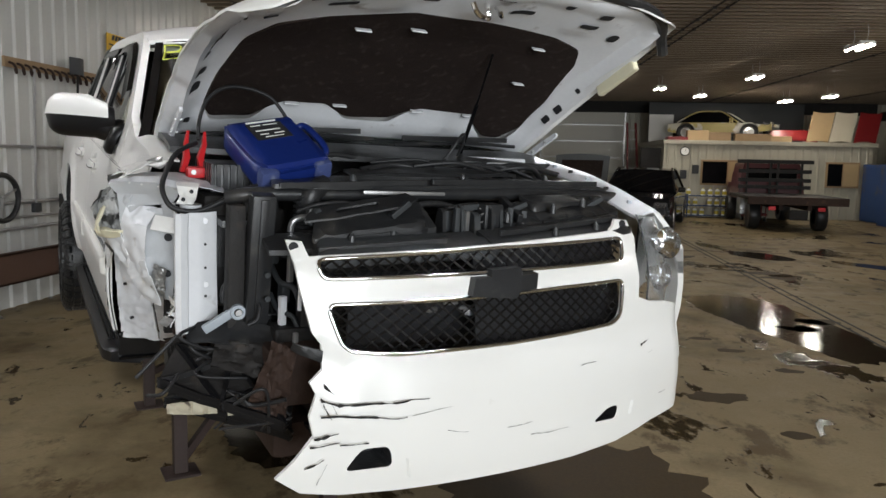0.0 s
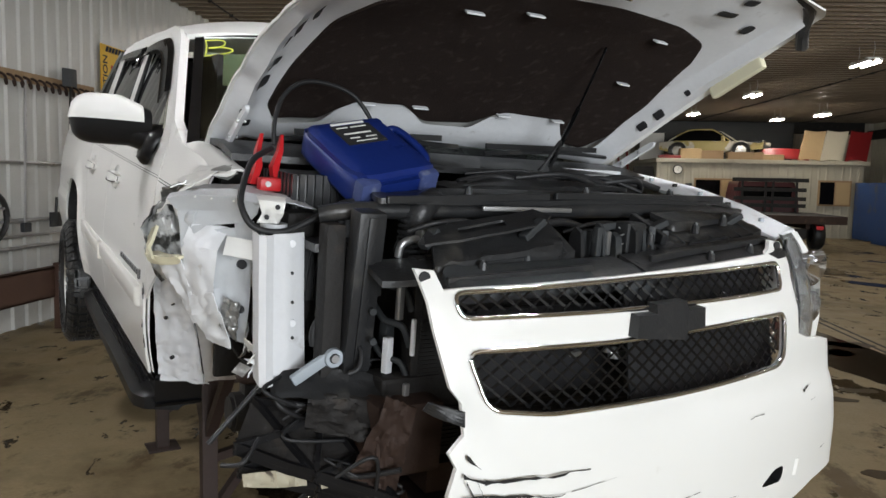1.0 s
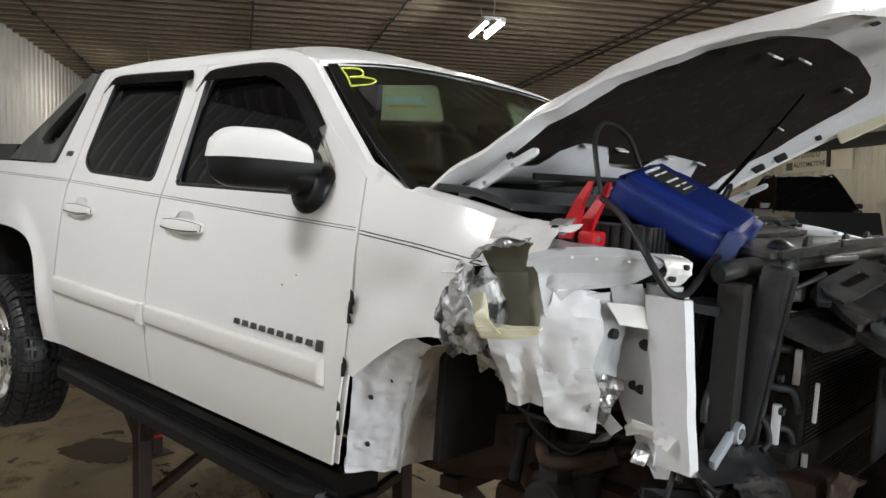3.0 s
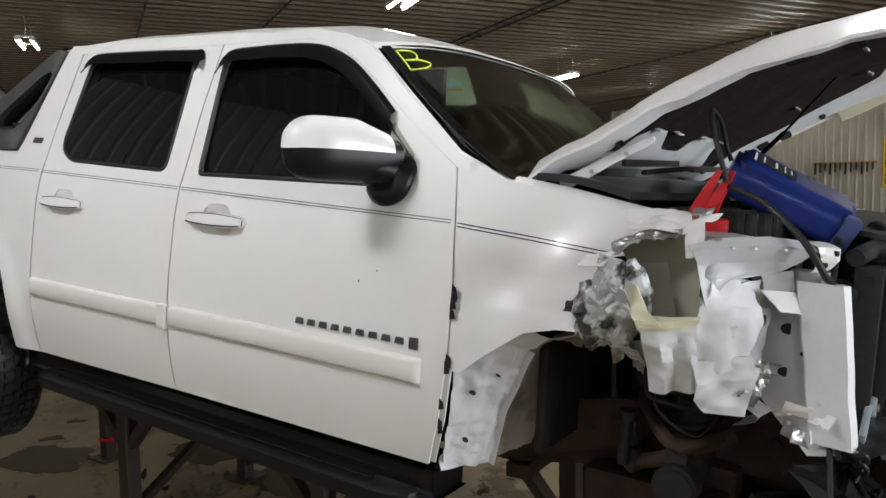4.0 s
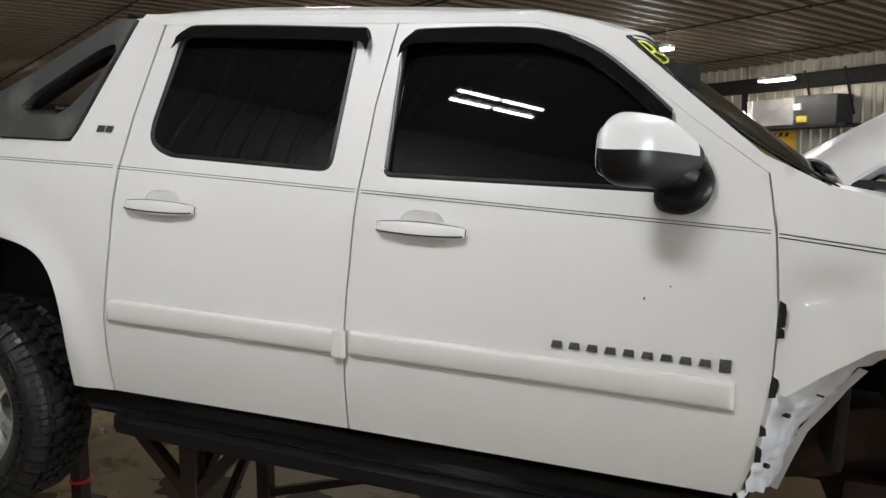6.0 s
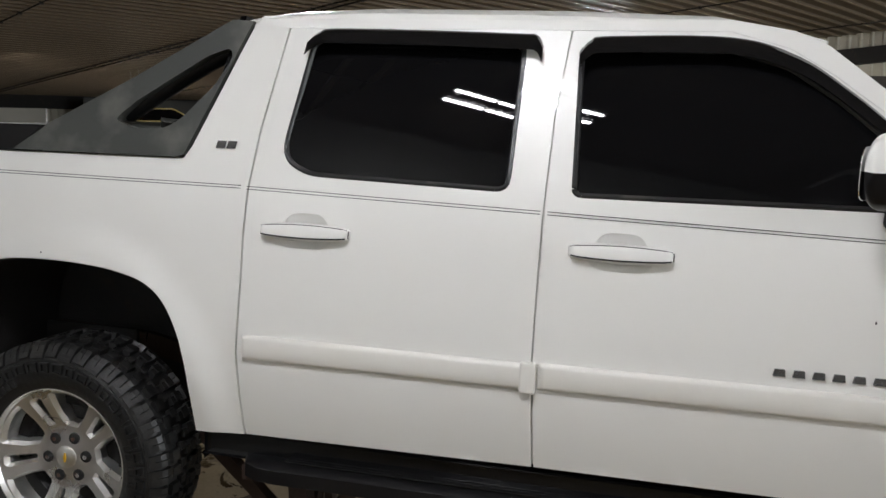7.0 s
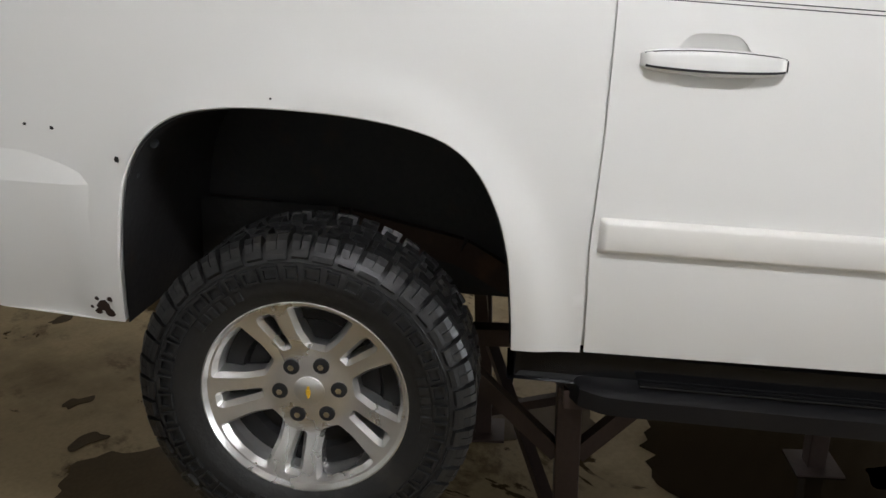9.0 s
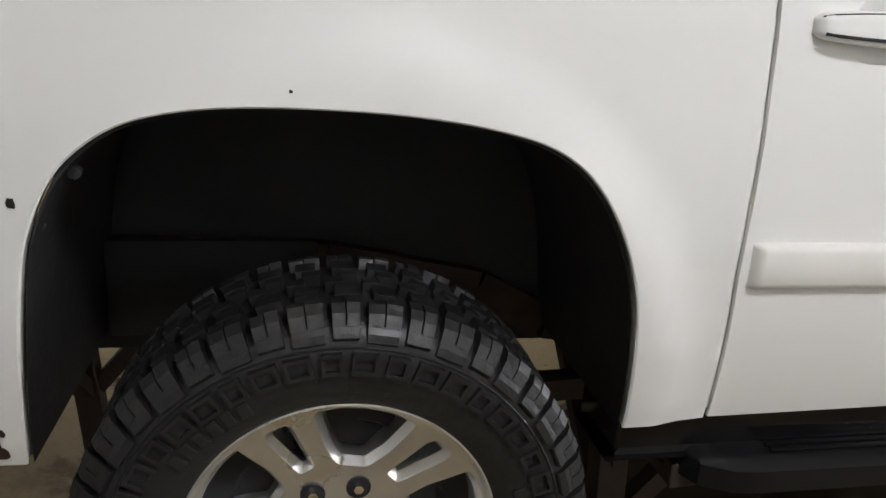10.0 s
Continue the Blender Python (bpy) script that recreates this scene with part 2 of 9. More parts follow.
def crumple(bm, corners, n, amp, seed, thick=0.004, freq=9.0, fold=0.5):
    """A bent sheet between four corners, folded by noise."""
    a, b, c, d = [Vector(p) for p in corners]
    nrm = (b - a).cross(d - a).normalized()
    def f(u, v):
        p = (a * (1 - u) + b * u) * (1 - v) + (d * (1 - u) + c * u) * v
        q = p * freq + Vector((seed * 7.3, seed * 3.1, seed))
        k = noise.noise(q) + fold * (abs(noise.noise(q * 2.1)) * 2 - 0.5)
        w = Vector((noise.noise(q + Vector((9, 0, 0))), noise.noise(q + Vector((0, 9, 0))), noise.noise(q + Vector((0, 0, 9)))))
        return p + nrm * k * amp + w * amp * 0.5
    return surface(bm, f, n, n, nrm * thick)


B = bmesh.new


# ---- hall ----
XW, XE, YS, YN, H = -5.0, 14.4, -9.0, 29.0, 4.25
# the far end of the hall is turned a little against the near part
NORTH = pose(-0.34, -2.805, 0, 0, 0, 1.75) @ Matrix.Scale(1.117, 4) @ pose(-0.425, 2.579, 0)


def wall_metal(name, color, dirt):
    return material(name, color, 0.42, metal=0.1, vary=0.1, scale=0.9, fine=30, dirt=dirt, dirt_amount=0.4, dirt_scale=1.3, dirt_sharp=0.25)


SIDING = wall_metal("siding_white", (0.50, 0.50, 0.47), (0.30, 0.285, 0.245))
SIDING_E = wall_metal("siding_aged", (0.40, 0.375, 0.30), (0.22, 0.195, 0.15))
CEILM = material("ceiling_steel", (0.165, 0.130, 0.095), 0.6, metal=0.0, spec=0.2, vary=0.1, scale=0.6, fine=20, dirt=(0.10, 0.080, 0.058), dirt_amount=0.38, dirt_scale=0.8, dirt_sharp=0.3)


def ribbed(bm, length, height, place, pitch=0.23, rib=0.0175, depth=0.022, thick=0.06, flank=0.024):
    """Sheet siding: flat pans between raised ribs; place(along, out, up)."""
    prof_pts = [(0, 0)]
    s = 0.0
    while s < length - pitch:
        c = s + pitch / 2
        prof_pts += [(c - rib - flank, 0), (c - rib, depth), (c + rib, depth), (c + rib + flank, 0)]
        s += pitch
    prof_pts += [(length, 0), (length, -thick), (0, -thick)]
    low = [bm.verts.new(place(a, o, 0)) for a, o in prof_pts]
    top = [bm.verts.new(place(a, o, height)) for a, o in prof_pts]
    for i in range(len(low)):
        j = (i + 1) % len(low)
        bm.faces.new((low[i], low[j], top[j], top[i]))
    return bm


def wall(name, length, place, mat, label):
    return tagged(part(name, ribbed(B(), length, H, place), mat), label, "wall", kind="structure")


wall("wall_west", YN - YS, lambda a, o, z: (XW + o, YS + a, z), SIDING, "white ribbed steel siding wall of the workshop")
wall("wall_east", YN - YS, lambda a, o, z: (XE - o, YS + a, z), SIDING_E, "grimy cream ribbed steel siding wall")
# south wall, unseen, with an opening added for a lamp on the truck's front
D0, D1, DH = 2.6, 7.2, 3.6
wall("wall_south", D0 - XW, lambda a, o, z: (XW + a, YS + o, z), SIDING, "white ribbed steel siding wall beside the added lamp opening")
wall("wall_south_2", XE - D1, lambda a, o, z: (D1 + a, YS + o, z), SIDING, "white ribbed steel siding wall beside the added lamp opening")
tagged(part("wall_south_3", ribbed(B(), D1 - D0, H - DH, lambda a, o, z: (D0 + a, YS + o, DH + z)), SIDING), "white ribbed steel siding over the added lamp opening", "wall", kind="structure")
day = bpy.data.lights.new("daylight", "AREA")
day.shape, day.size, day.size_y, day.energy, day.color = "RECTANGLE", D1 - D0, DH, FRONT_FILL, (0.90, 0.955, 1.0)
new("daylight", day).matrix_world = look(((D0 + D1) / 2, YS - 0.1, DH / 2), ((D0 + D1) / 2, 0, DH / 2))

# floor: wet, stained concrete
FLOOR = bpy.data.materials.new("wet_concrete")
FLOOR.use_nodes = True
nt = FLOOR.node_tree
bs = nt.nodes["Principled BSDF"]
tc = nt.nodes.new("ShaderNodeTexCoord")


def tex(scale, detail=6, rough=0.6, stretch=None, dist=0.0):
    n = nt.nodes.new("ShaderNodeTexNoise")
    n.inputs["Scale"].default_value, n.inputs["Detail"].default_value, n.inputs["Roughness"].default_value = scale, detail, rough
    n.inputs["Distortion"].default_value = dist
    if stretch:
        mp = nt.nodes.new("ShaderNodeMapping")
        mp.inputs["Scale"].default_value = stretch
        mp.inputs["Location"].default_value = (3.1, 1.7, 0)
        nt.links.new(tc.outputs["Object"], mp.inputs["Vector"])
        nt.links.new(mp.outputs[0], n.inputs["Vector"])
    else:
        nt.links.new(tc.outputs["Object"], n.inputs["Vector"])
    return n.outputs["Fac"]


def ranged(src, lo, hi, a=0.0, b=1.0):
    n = nt.nodes.new("ShaderNodeMapRange")
    for k, v in zip(("From Min", "From Max", "To Min", "To Max"), (lo, hi, a, b)):
        n.inputs[k].default_value = v
    nt.links.new(src, n.inputs["Value"])
    return n.outputs[0]


def mixed(fac, a, b):
    n = nt.nodes.new("ShaderNodeMix")
    n.data_type = "RGBA"
    nt.links.new(fac, n.inputs[0])
    for src, k in ((a, 6), (b, 7)):
        if isinstance(src, tuple):
            n.inputs[k].default_value = (*src, 1)
        else:
            nt.links.new(src, n.inputs[k])
    return n.outputs[2]


base = mixed(tex(1.3), (0.176, 0.135, 0.074), (0.284, 0.222, 0.130))
base = mixed(ranged(tex(45, 3), 0.4, 0.7), base, (0.205, 0.157, 0.088))
base = mixed(ranged(tex(0.55, 7, 0.65), 0.52, 0.66), base, (0.110, 0.081, 0.042))
base = mixed(ranged(tex(2.3, 7, 0.72, (1.0, 0.6, 1), 0.2), 0.54, 0.62), base, (0.098, 0.070, 0.036))
wet = ranged(tex(0.75, 9, 0.62, (1.0, 0.55, 1), 0.4), 0.585, 0.612)
drip = ranged(tex(4.2, 5, 0.6, (1.0, 0.6, 1), 0.8), 0.625, 0.655)
mxw = nt.nodes.new("ShaderNodeMath")
mxw.operation = "MAXIMUM"
nt.links.new(wet, mxw.inputs[0])
nt.links.new(drip, mxw.inputs[1])
soaked = mxw.outputs[0]
base = mixed(soaked, base, (0.040, 0.028, 0.014))
nt.links.new(base, bs.inputs["Base Color"])
bs.inputs["Specular IOR Level"].default_value = 0.07
dry = ranged(tex(3.0), 0.3, 0.7, 0.42, 0.62)
rmix = nt.nodes.new("ShaderNodeMix")
nt.links.new(soaked, rmix.inputs[0])
nt.links.new(dry, rmix.inputs[2])
rmix.inputs[3].default_value = 0.05
nt.links.new(rmix.outputs[0], bs.inputs["Roughness"])
bp = nt.nodes.new("ShaderNodeBump")
bp.inputs["Strength"].default_value, bp.inputs["Distance"].default_value = 0.25, 0.003
nt.links.new(tex(60, 4), bp.inputs["Height"])
nt.links.new(bp.outputs[0], bs.inputs["Normal"])

bm = B()
box(bm, XW - 0.3, XE + 0.3, YS - 0.3, YN + 0.3, -0.2, 0)
tagged(part("floor", bm, FLOOR), "brown wet concrete workshop floor with oily puddles", "floor", kind="structure")
bm = B()
for x in (3.96, 4.08):
    box(bm, x - 0.014, x + 0.014, YS, YN, 0, 0.004)
tagged(part("floor_joint", bm, DARKM), "long dark drain joint in the concrete floor", "floor joint", kind="structure")
bm = B()
for y in (12.6, 20.5):
    box(bm, XW, XE, y - 0.006, y + 0.006, 0, 0.003)
for x in (9.5,):
    box(bm, x - 0.006, x + 0.006, YS, YN, 0, 0.003)
tagged(part("floor_joint", bm, DARKM), "thin saw-cut joints in the concrete floor", "floor joint", kind="structure")

# standing water and oil
WATER = material("dark_water", (0.014, 0.0095, 0.005), 0.10, vary=0.3, scale=3, rough_vary=0.03, spec=0.3, bump=0.04)




STAIN = material("dark_stain", (0.050, 0.035, 0.018), 0.5, vary=0.5, scale=9, spec=0.05, bump=0.1)


def puddle(pts, seed, label="shallow dark puddle on the concrete floor", rough=0.10, mat=None):
    ring = spline([(x, y, 0) for x, y in pts + pts[:1]], 10)[:-1]
    c = sum(ring, Vector()) / len(ring)
    out = [(c.x + (p.x - c.x) * k, c.y + (p.y - c.y) * k) for p, k in ((p, 1 + rough * noise.noise(p * 5 + Vector((seed, 0, 0))) + rough * 0.6 * noise.noise(p * 14 + Vector((seed, 3, 0)))) for p in ring)]
    return tagged(part("puddle", shell(B(), out, lambda x, y: (x, y, 0.003), lambda x, y: (0, 0, -0.002), (), 0.5, 0.06), mat or WATER), label, "puddle", "floor puddles")


puddle([(2.55, 7.1), (3.1, 7.3), (3.6, 6.9), (3.80, 5.9), (3.95, 4.8), (3.75, 4.1), (3.4, 4.0), (3.2, 4.5), (3.0, 5.0), (2.8, 5.6), (2.6, 6.3)], 1, "long dark puddle with lamp reflections on the concrete")
puddle([(4.5, 12.8), (5.2, 12.5), (5.5, 11.6), (5.0, 11.4), (4.5, 12.0)], 2)
puddle([(6.1, 11.7), (6.7, 11.2), (7.4, 10.2), (7.2, 9.9), (6.6, 10.5), (6.1, 11.2)], 3)
puddle([(0.5, 0.15), (1.2, 0.35), (1.6, 0.9), (1.3, 1.5), (0.7, 1.75), (0.2, 0.9)], 5, "brown damp patch on the concrete floor", 0.3, STAIN)
puddle([(-1.25, 1.3), (-0.7, 0.95), (-0.2, 1.1), (-0.3, 1.7), (-0.75, 2.1), (-1.2, 1.9)], 6, "dark oily wet patch under the truck", 0.25)
puddle([(-2.8, 3.5), (-2.4, 3.2), (-2.2, 3.5), (-2.5, 3.75), (-2.75, 3.7)], 7, "dark damp stain on the concrete floor", 0.35, STAIN)
puddle([(-1.75, 3.2), (-1.5, 2.95), (-1.3, 3.1), (-1.45, 3.4), (-1.7, 3.4)], 8, "dark damp stain on the concrete floor", 0.35, STAIN)
puddle([(-1.4, 2.6), (-1.1, 2.25), (-0.9, 2.4), (-1.1, 2.75)], 9, "dark damp stain on the concrete floor", 0.35, STAIN)
random.seed(44)
for k in range(46):
    if k < 24:
        x, y = random.uniform(-2.6, 4.5), random.uniform(-0.8, 6.0)
    else:
        x, y = random.uniform(1.0, 9.0), random.uniform(1.0, 13.0)
    r = random.uniform(0.035, 0.12) * (1 if k < 24 else 1.8)
    puddle([(x + r * 1.7 * math.cos(a) * random.uniform(0.5, 1.1), y + r * math.sin(a) * random.uniform(0.5, 1.1)) for a in [math.pi * i / 4 for i in range(8)]], k + 9, "small dark oily drip stain on the floor", 0.45, STAIN)

# ceiling: dark brown pans with paler rib faces across the hall
SKEW = pose(4, 8, 0, 0, 0, 3.0)
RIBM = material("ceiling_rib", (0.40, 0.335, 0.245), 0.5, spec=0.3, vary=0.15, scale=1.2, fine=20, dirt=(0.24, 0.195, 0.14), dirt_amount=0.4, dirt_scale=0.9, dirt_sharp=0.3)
bm = B()
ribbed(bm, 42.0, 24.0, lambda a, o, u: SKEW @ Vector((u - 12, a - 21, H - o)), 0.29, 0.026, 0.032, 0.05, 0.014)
cl = tagged(part("ceiling", bm, CEILM), "brown ribbed steel ceiling with paler rib faces", "ceiling", kind="structure")
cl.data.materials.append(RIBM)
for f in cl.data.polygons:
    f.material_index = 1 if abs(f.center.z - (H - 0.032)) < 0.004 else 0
bm = B()
for x, r in ((-8.3, 0.012), (-5.6, 0.012), (-3.83, 0.012), (-0.5, 0.014), (-0.3, 0.014), (4.4, 0.012), (8.6, 0.012)):
    tube(bm, [SKEW @ Vector((x, -17, H - 0.05)), SKEW @ Vector((x, 21, H - 0.05))], r, 8, 0)
for y in range(-16, 21):
    for x in (-8.3, -3.83, -0.5, -0.3, 4.4):
        box(bm, x - 0.03, x + 0.03, y - 0.012, y + 0.012, H - 0.075, H - 0.033, 0, SKEW)
tagged(part("ceiling_conduit", bm, DARKM), "dark conduits clipped under the ceiling", "conduit", kind="structure")
bm = B()
box(bm, XE - 0.24, XE - 0.03, YS, YN, 3.58, 3.92, 0.02)
tagged(part("header_beam", bm, DARKM), "dark boxed beam along the top of the wall", "beam", kind="structure")
bm = B()
box(bm, XW + 0.03, XE - 0.5, YN - 0.4, YN - 0.03, 3.78, H - 0.03, 0.02)
tagged(part("header_beam", bm, DARKM), "dark boxed beam over the garage door", "beam", kind="structure")

# north wall with its sectional door
wall("wall_north", XE - XW, lambda a, o, z: (XW + a, YN - o, z), SIDING_E, "grimy cream ribbed steel end wall")
DOORM = material("door_panel", (0.66, 0.64, 0.57), 0.5, vary=0.06, scale=1.5, dirt=(0.4, 0.38, 0.32), dirt_amount=0.4, dirt_scale=1.5, dirt_sharp=0.3)
gd = thing("garage_door", "cream sectional overhead garage door, closed", "garage door", m=pose(1.0, YN - 0.12, 0), kind="structure")
for k in range(6):
    bm = B()
    box(bm, 0, 3.3, -0.05, 0.0, k * 0.66 + 0.006, (k + 1) * 0.66 - 0.006, 0.008)
    part("panel", bm, DOORM, gd)
bm = B()
for x in (-0.06, 3.3):
    box(bm, x, x + 0.06, -0.09, 0.0, 0, 4.0)
for k in range(1, 6):
    box(bm, 0, 3.3, -0.085, -0.051, k * 0.66 - 0.05, k * 0.66 - 0.02)
part("track", bm, STEEL, gd, "grey steel door track and struts")


# ---- ceiling lights ----
def ceiling_light(x, y, glowing, z=3.85):
    lt = thing("ceiling_light", "white four-tube fluorescent strip light hung from the ceiling, lit", "ceiling light", "hall lights", pose(x, y, z))
    for k in (-0.095, 0.095):
        bm = B()
        box(bm, k - 0.032, k + 0.032, -0.38, 0.38, 0.022, 0.075, 0.006)
        part("channel", bm, FIXT, lt)
        for s in (-1, 1):
            bm = B()
            cyl(bm, (k, s * 0.022, 0.02), (k, s * 0.36, 0.02), 0.019, seg=10)
            for v in bm.verts:
                v.co.z = min(v.co.z, 0.0215)
            part("tube", bm, glowing, lt, "glowing fluorescent tube")
    for s in (-0.29, 0.29):
        bm = B()
        box(bm, -0.12, 0.12, s - 0.03, s + 0.03, 0.076, 0.10, 0.004)
        part("bridge", bm, FIXT, lt)
    for s in (-0.29, 0.29):
        bm = B()
        tube(bm, [(0, s, 0.1), (0.02, s, 0.25), (0, s, H - z - 0.02)], 0.006, 5, 2)
        part("chain", bm, STEEL, lt)
    return lt


first = ceiling_light(-3.46, 0.06, TUBE_M)
for x, y in ((1.15, 6.7), (1.1, 0.3), (1.1, -6.2), (-3.3, -6.2), (8.27, 7.95)):
    copy_thing(first, pose(x, y, 3.85))
# older, dimmer tubes at the far end
dim = ceiling_light(0.46, 18.0, DIM_M)
for x, y in ((-3.3, 10.9), (8.3, 1.6), (6.4, 11.9), (6.0, 16.9), (5.8, 22.1), (4.2, 19.9), (8.9, 23.7), (9.6, 21.8), (11.6, 15.6)):
    copy_thing(dim, pose(x, y, 3.85))
ceiling_light(12.8, 8.28, DIM_M, 3.64)

# ---- the damaged pickup: x to its left, y to its rear, z up ----
truck = thing("pickup_truck", "pearl white crew-cab pickup, smashed nose, hood raised, on steel stands", "pickup truck", m=TRUCK)

ZP = [0.3, 0.45, 0.53, 0.60, 0.70, 0.80, 0.88, 1.0, 1.19, 1.29, 1.34, 1.43, 1.80, 1.9, 2.0]
XP = [0.905, 0.930, 0.953, 0.970, 0.988, 0.996, 0.994, 0.988, 0.969, 0.949, 0.932, 0.905, 0.797, 0.757, 0.715]


def half_width(y, z):
    x = float(np.interp(z, ZP, XP))
    d = math.hypot((y - 3.30) / 0.445, (z - 0.56) / 0.485)  # rear wheel flare
    k = min(1, max(0, (1.32 - d) / 0.22))
    x += 0.020 * k * k * (3 - 2 * k)
    if y < 0.72:  # the fenders draw in towards the nose
        x -= float(np.interp(0.72 - y, [0, 0.5, 0.9, 1.25], [0, 0.055, 0.12, 0.21])) * min(1, max(0, (z - 1.10) / 0.2))
        d = math.hypot((y - 0.0) / 0.47, (z - 0.56) / 0.485)
        k = min(1, max(0, (1.25 - d) / 0.16))
        x += 0.016 * k
    return x


def side_panel(bm, side, outline, holes=(), thick=0.022, step=0.07, off=0.0):
    return shell(bm, outline, lambda y, z: (side * (half_width(y, z) + off), y, z), lambda y, z: (-side * thick, 0, 0), holes, step, 0.045)


def pane(side, outline):
    yc = sum(p[0] for p in outline) / len(outline)
    return shell(B(), outline, lambda y, z: (side * (0.8483 - 0.351 * (z - 1.62) - 0.25 * (z - 1.62) ** 2 - 0.045 * (y - yc) ** 2), y, z), lambda y, z: (-side * 0.004, 0, 0), (), 0.04, 0.04)


DOOR_F = [(1.810, 0.573), (1.826, 0.9), (1.822, 1.29), (1.813, 1.545), (1.784, 1.800), (1.36, 1.800), (1.21, 1.755), (1.10, 1.685), (0.92, 1.545),
          (0.716, 1.405), (0.69, 1.264), (0.668, 1.056), (0.668, 0.89), (0.69, 0.72), (0.728, 0.58)]
GLASS_F = round_poly([(1.748, 1.340), (1.757, 1.750), (1.35, 1.748), (1.21, 1.705), (1.09, 1.622), (0.95, 1.50), (0.875, 1.43), (0.87, 1.345)], 0.02)
DOOR_R = [(1.816, 0.573), (1.832, 0.9), (1.828, 1.29), (1.819, 1.545), (1.790, 1.800), (2.64, 1.800), (2.688, 1.487), (2.700, 1.316), (2.700, 1.026), (2.706, 0.82), (2.690, 0.558)]
GLASS_R = round_poly([(1.931, 1.344), (1.917, 1.757), (2.558, 1.765), (2.607, 1.44), (2.59, 1.393), (2.52, 1.360)], 0.035)
ARCH_R = [(3.745, 0.54), (3.728, 0.70), (3.715, 0.80), (3.70, 0.885), (3.668, 0.96), (3.625, 1.005), (3.575, 1.033), (3.51, 1.049), (3.434, 1.056), (3.335, 1.057), (3.22, 1.052), (3.11, 1.038), (3.02, 1.013), (2.955, 0.965), (2.905, 0.885), (2.873, 0.785), (2.855, 0.65), (2.848, 0.556)]
ARCH_R = [(p.x, p.y) for p in spline([(y, z, 0) for y, z in ARCH_R], 4)]
QUARTER = [(2.698, 0.556), (2.714, 0.82), (2.708, 1.026), (2.708, 1.316), (2.696, 1.487), (2.648, 1.800), (2.76, 1.815), (2.912, 1.426), (2.935, 1.388), (3.524, 1.386), (4.62, 1.372), (4.66, 1.2), (4.66, 0.80), (4.30, 0.60), (4.05, 0.545)] + ARCH_R
A_PILLAR = [(0.716, 1.4065), (0.92, 1.5465), (1.10, 1.6865), (1.21, 1.7565), (1.36, 1.8012), (2.76, 1.8012), (2.74, 1.84), (1.36, 1.835), (1.20, 1.805), (1.114, 1.765), (0.921, 1.605), (0.73, 1.452), (0.56, 1.376)]
SAIL = [(2.765, 1.82), (2.835, 1.825), (3.153, 1.63), (3.425, 1.480), (3.538, 1.393), (2.955, 1.393), (2.930, 1.402), (2.918, 1.43)]
SAIL_HOLE = round_poly([(3.188, 1.500), (3.116, 1.475), (3.011, 1.478), (2.962, 1.506), (2.862, 1.617), (2.815, 1.705), (2.828, 1.735), (2.90, 1.708), (3.118, 1.563)], 0.02)
JAMB = [(2.73, 0.57), (2.74, 1.3), (2.71, 1.55), (2.66, 1.812), (1.36, 1.812), (1.21, 1.768), (1.10, 1.698), (0.92, 1.558), (0.70, 1.412), (0.675, 1.264), (0.655, 1.056), (0.655, 0.89), (0.675, 0.72), (0.712, 0.585)]
VISORM = material("beige_vinyl", (0.34, 0.33, 0.27), 0.6, vary=0.08)


def cup_line(y0):
    return round_poly([(y0 - 0.088, 1.168), (y0 - 0.06, 1.145), (y0 + 0.06, 1.145), (y0 + 0.088, 1.168), (y0 + 0.076, 1.205), (y0 + 0.056, 1.236), (y0 + 0.036, 1.247), (y0 - 0.036, 1.247), (y0 - 0.056, 1.236), (y0 - 0.076, 1.205)], 0.02, 3)


def handle(parent, side, y0):
    """A pull handle over its cupped recess."""
    bm = B()
    def bowl(y, z):
        d = max(0, 1 - math.hypot((y - y0) / 0.088, (z - 1.194) / 0.054))
        return (side * (half_width(y, z) - 0.002 - 0.018 * min(1, d * 1.8)), y, z)
    shell(bm, cup_line(y0), bowl, lambda y, z: (-side * 0.001, 0, 0), (), 0.016, 0.016)
    part("handle_cup", bm, PAINT, parent, smooth=60)
    def grip(u, v):
        y = y0 + (u - 0.5) * 0.276
        e = min(1, min(u, 1 - u) / 0.045) ** 0.5
        z = 1.1935 + (v - 0.5) * (0.032 + 0.019 * math.sin(math.pi * u) ** 0.8) * (0.66 + 0.34 * e)
        f = 1 - abs(2 * v - 1) ** 7
        return (side * (half_width(y, z) + 0.004 + 0.026 * (0.55 + 0.45 * math.sin(math.pi * u) ** 0.6) * (0.45 + 0.55 * f) * e), y, z)
    part("door_handle", surface(B(), grip, 32, 12, (-side * 0.016, 0, 0)), PAINT, parent, smooth=50)
    bm = B()
    tube(bm, [Vector(grip(0.03 + 0.94 * k / 16, 0.20)) + Vector((side * 0.0005, 0, 0)) for k in range(17)], 0.0026, 5, 0)
    part("handle_seam", bm, INK, parent)
    bm = B()
    tube(bm, [Vector(grip(0.02 + 0.96 * k / 16, 0.93)) + Vector((side * 0.0003, 0, 0)) for k in range(17)], 0.0013, 5, 0)
    tube(bm, [Vector(grip(0.008, 0.1 + 0.1 * k)) for k in range(9)], 0.0016, 5, 0)
    part("handle_seam", bm, INK, parent)


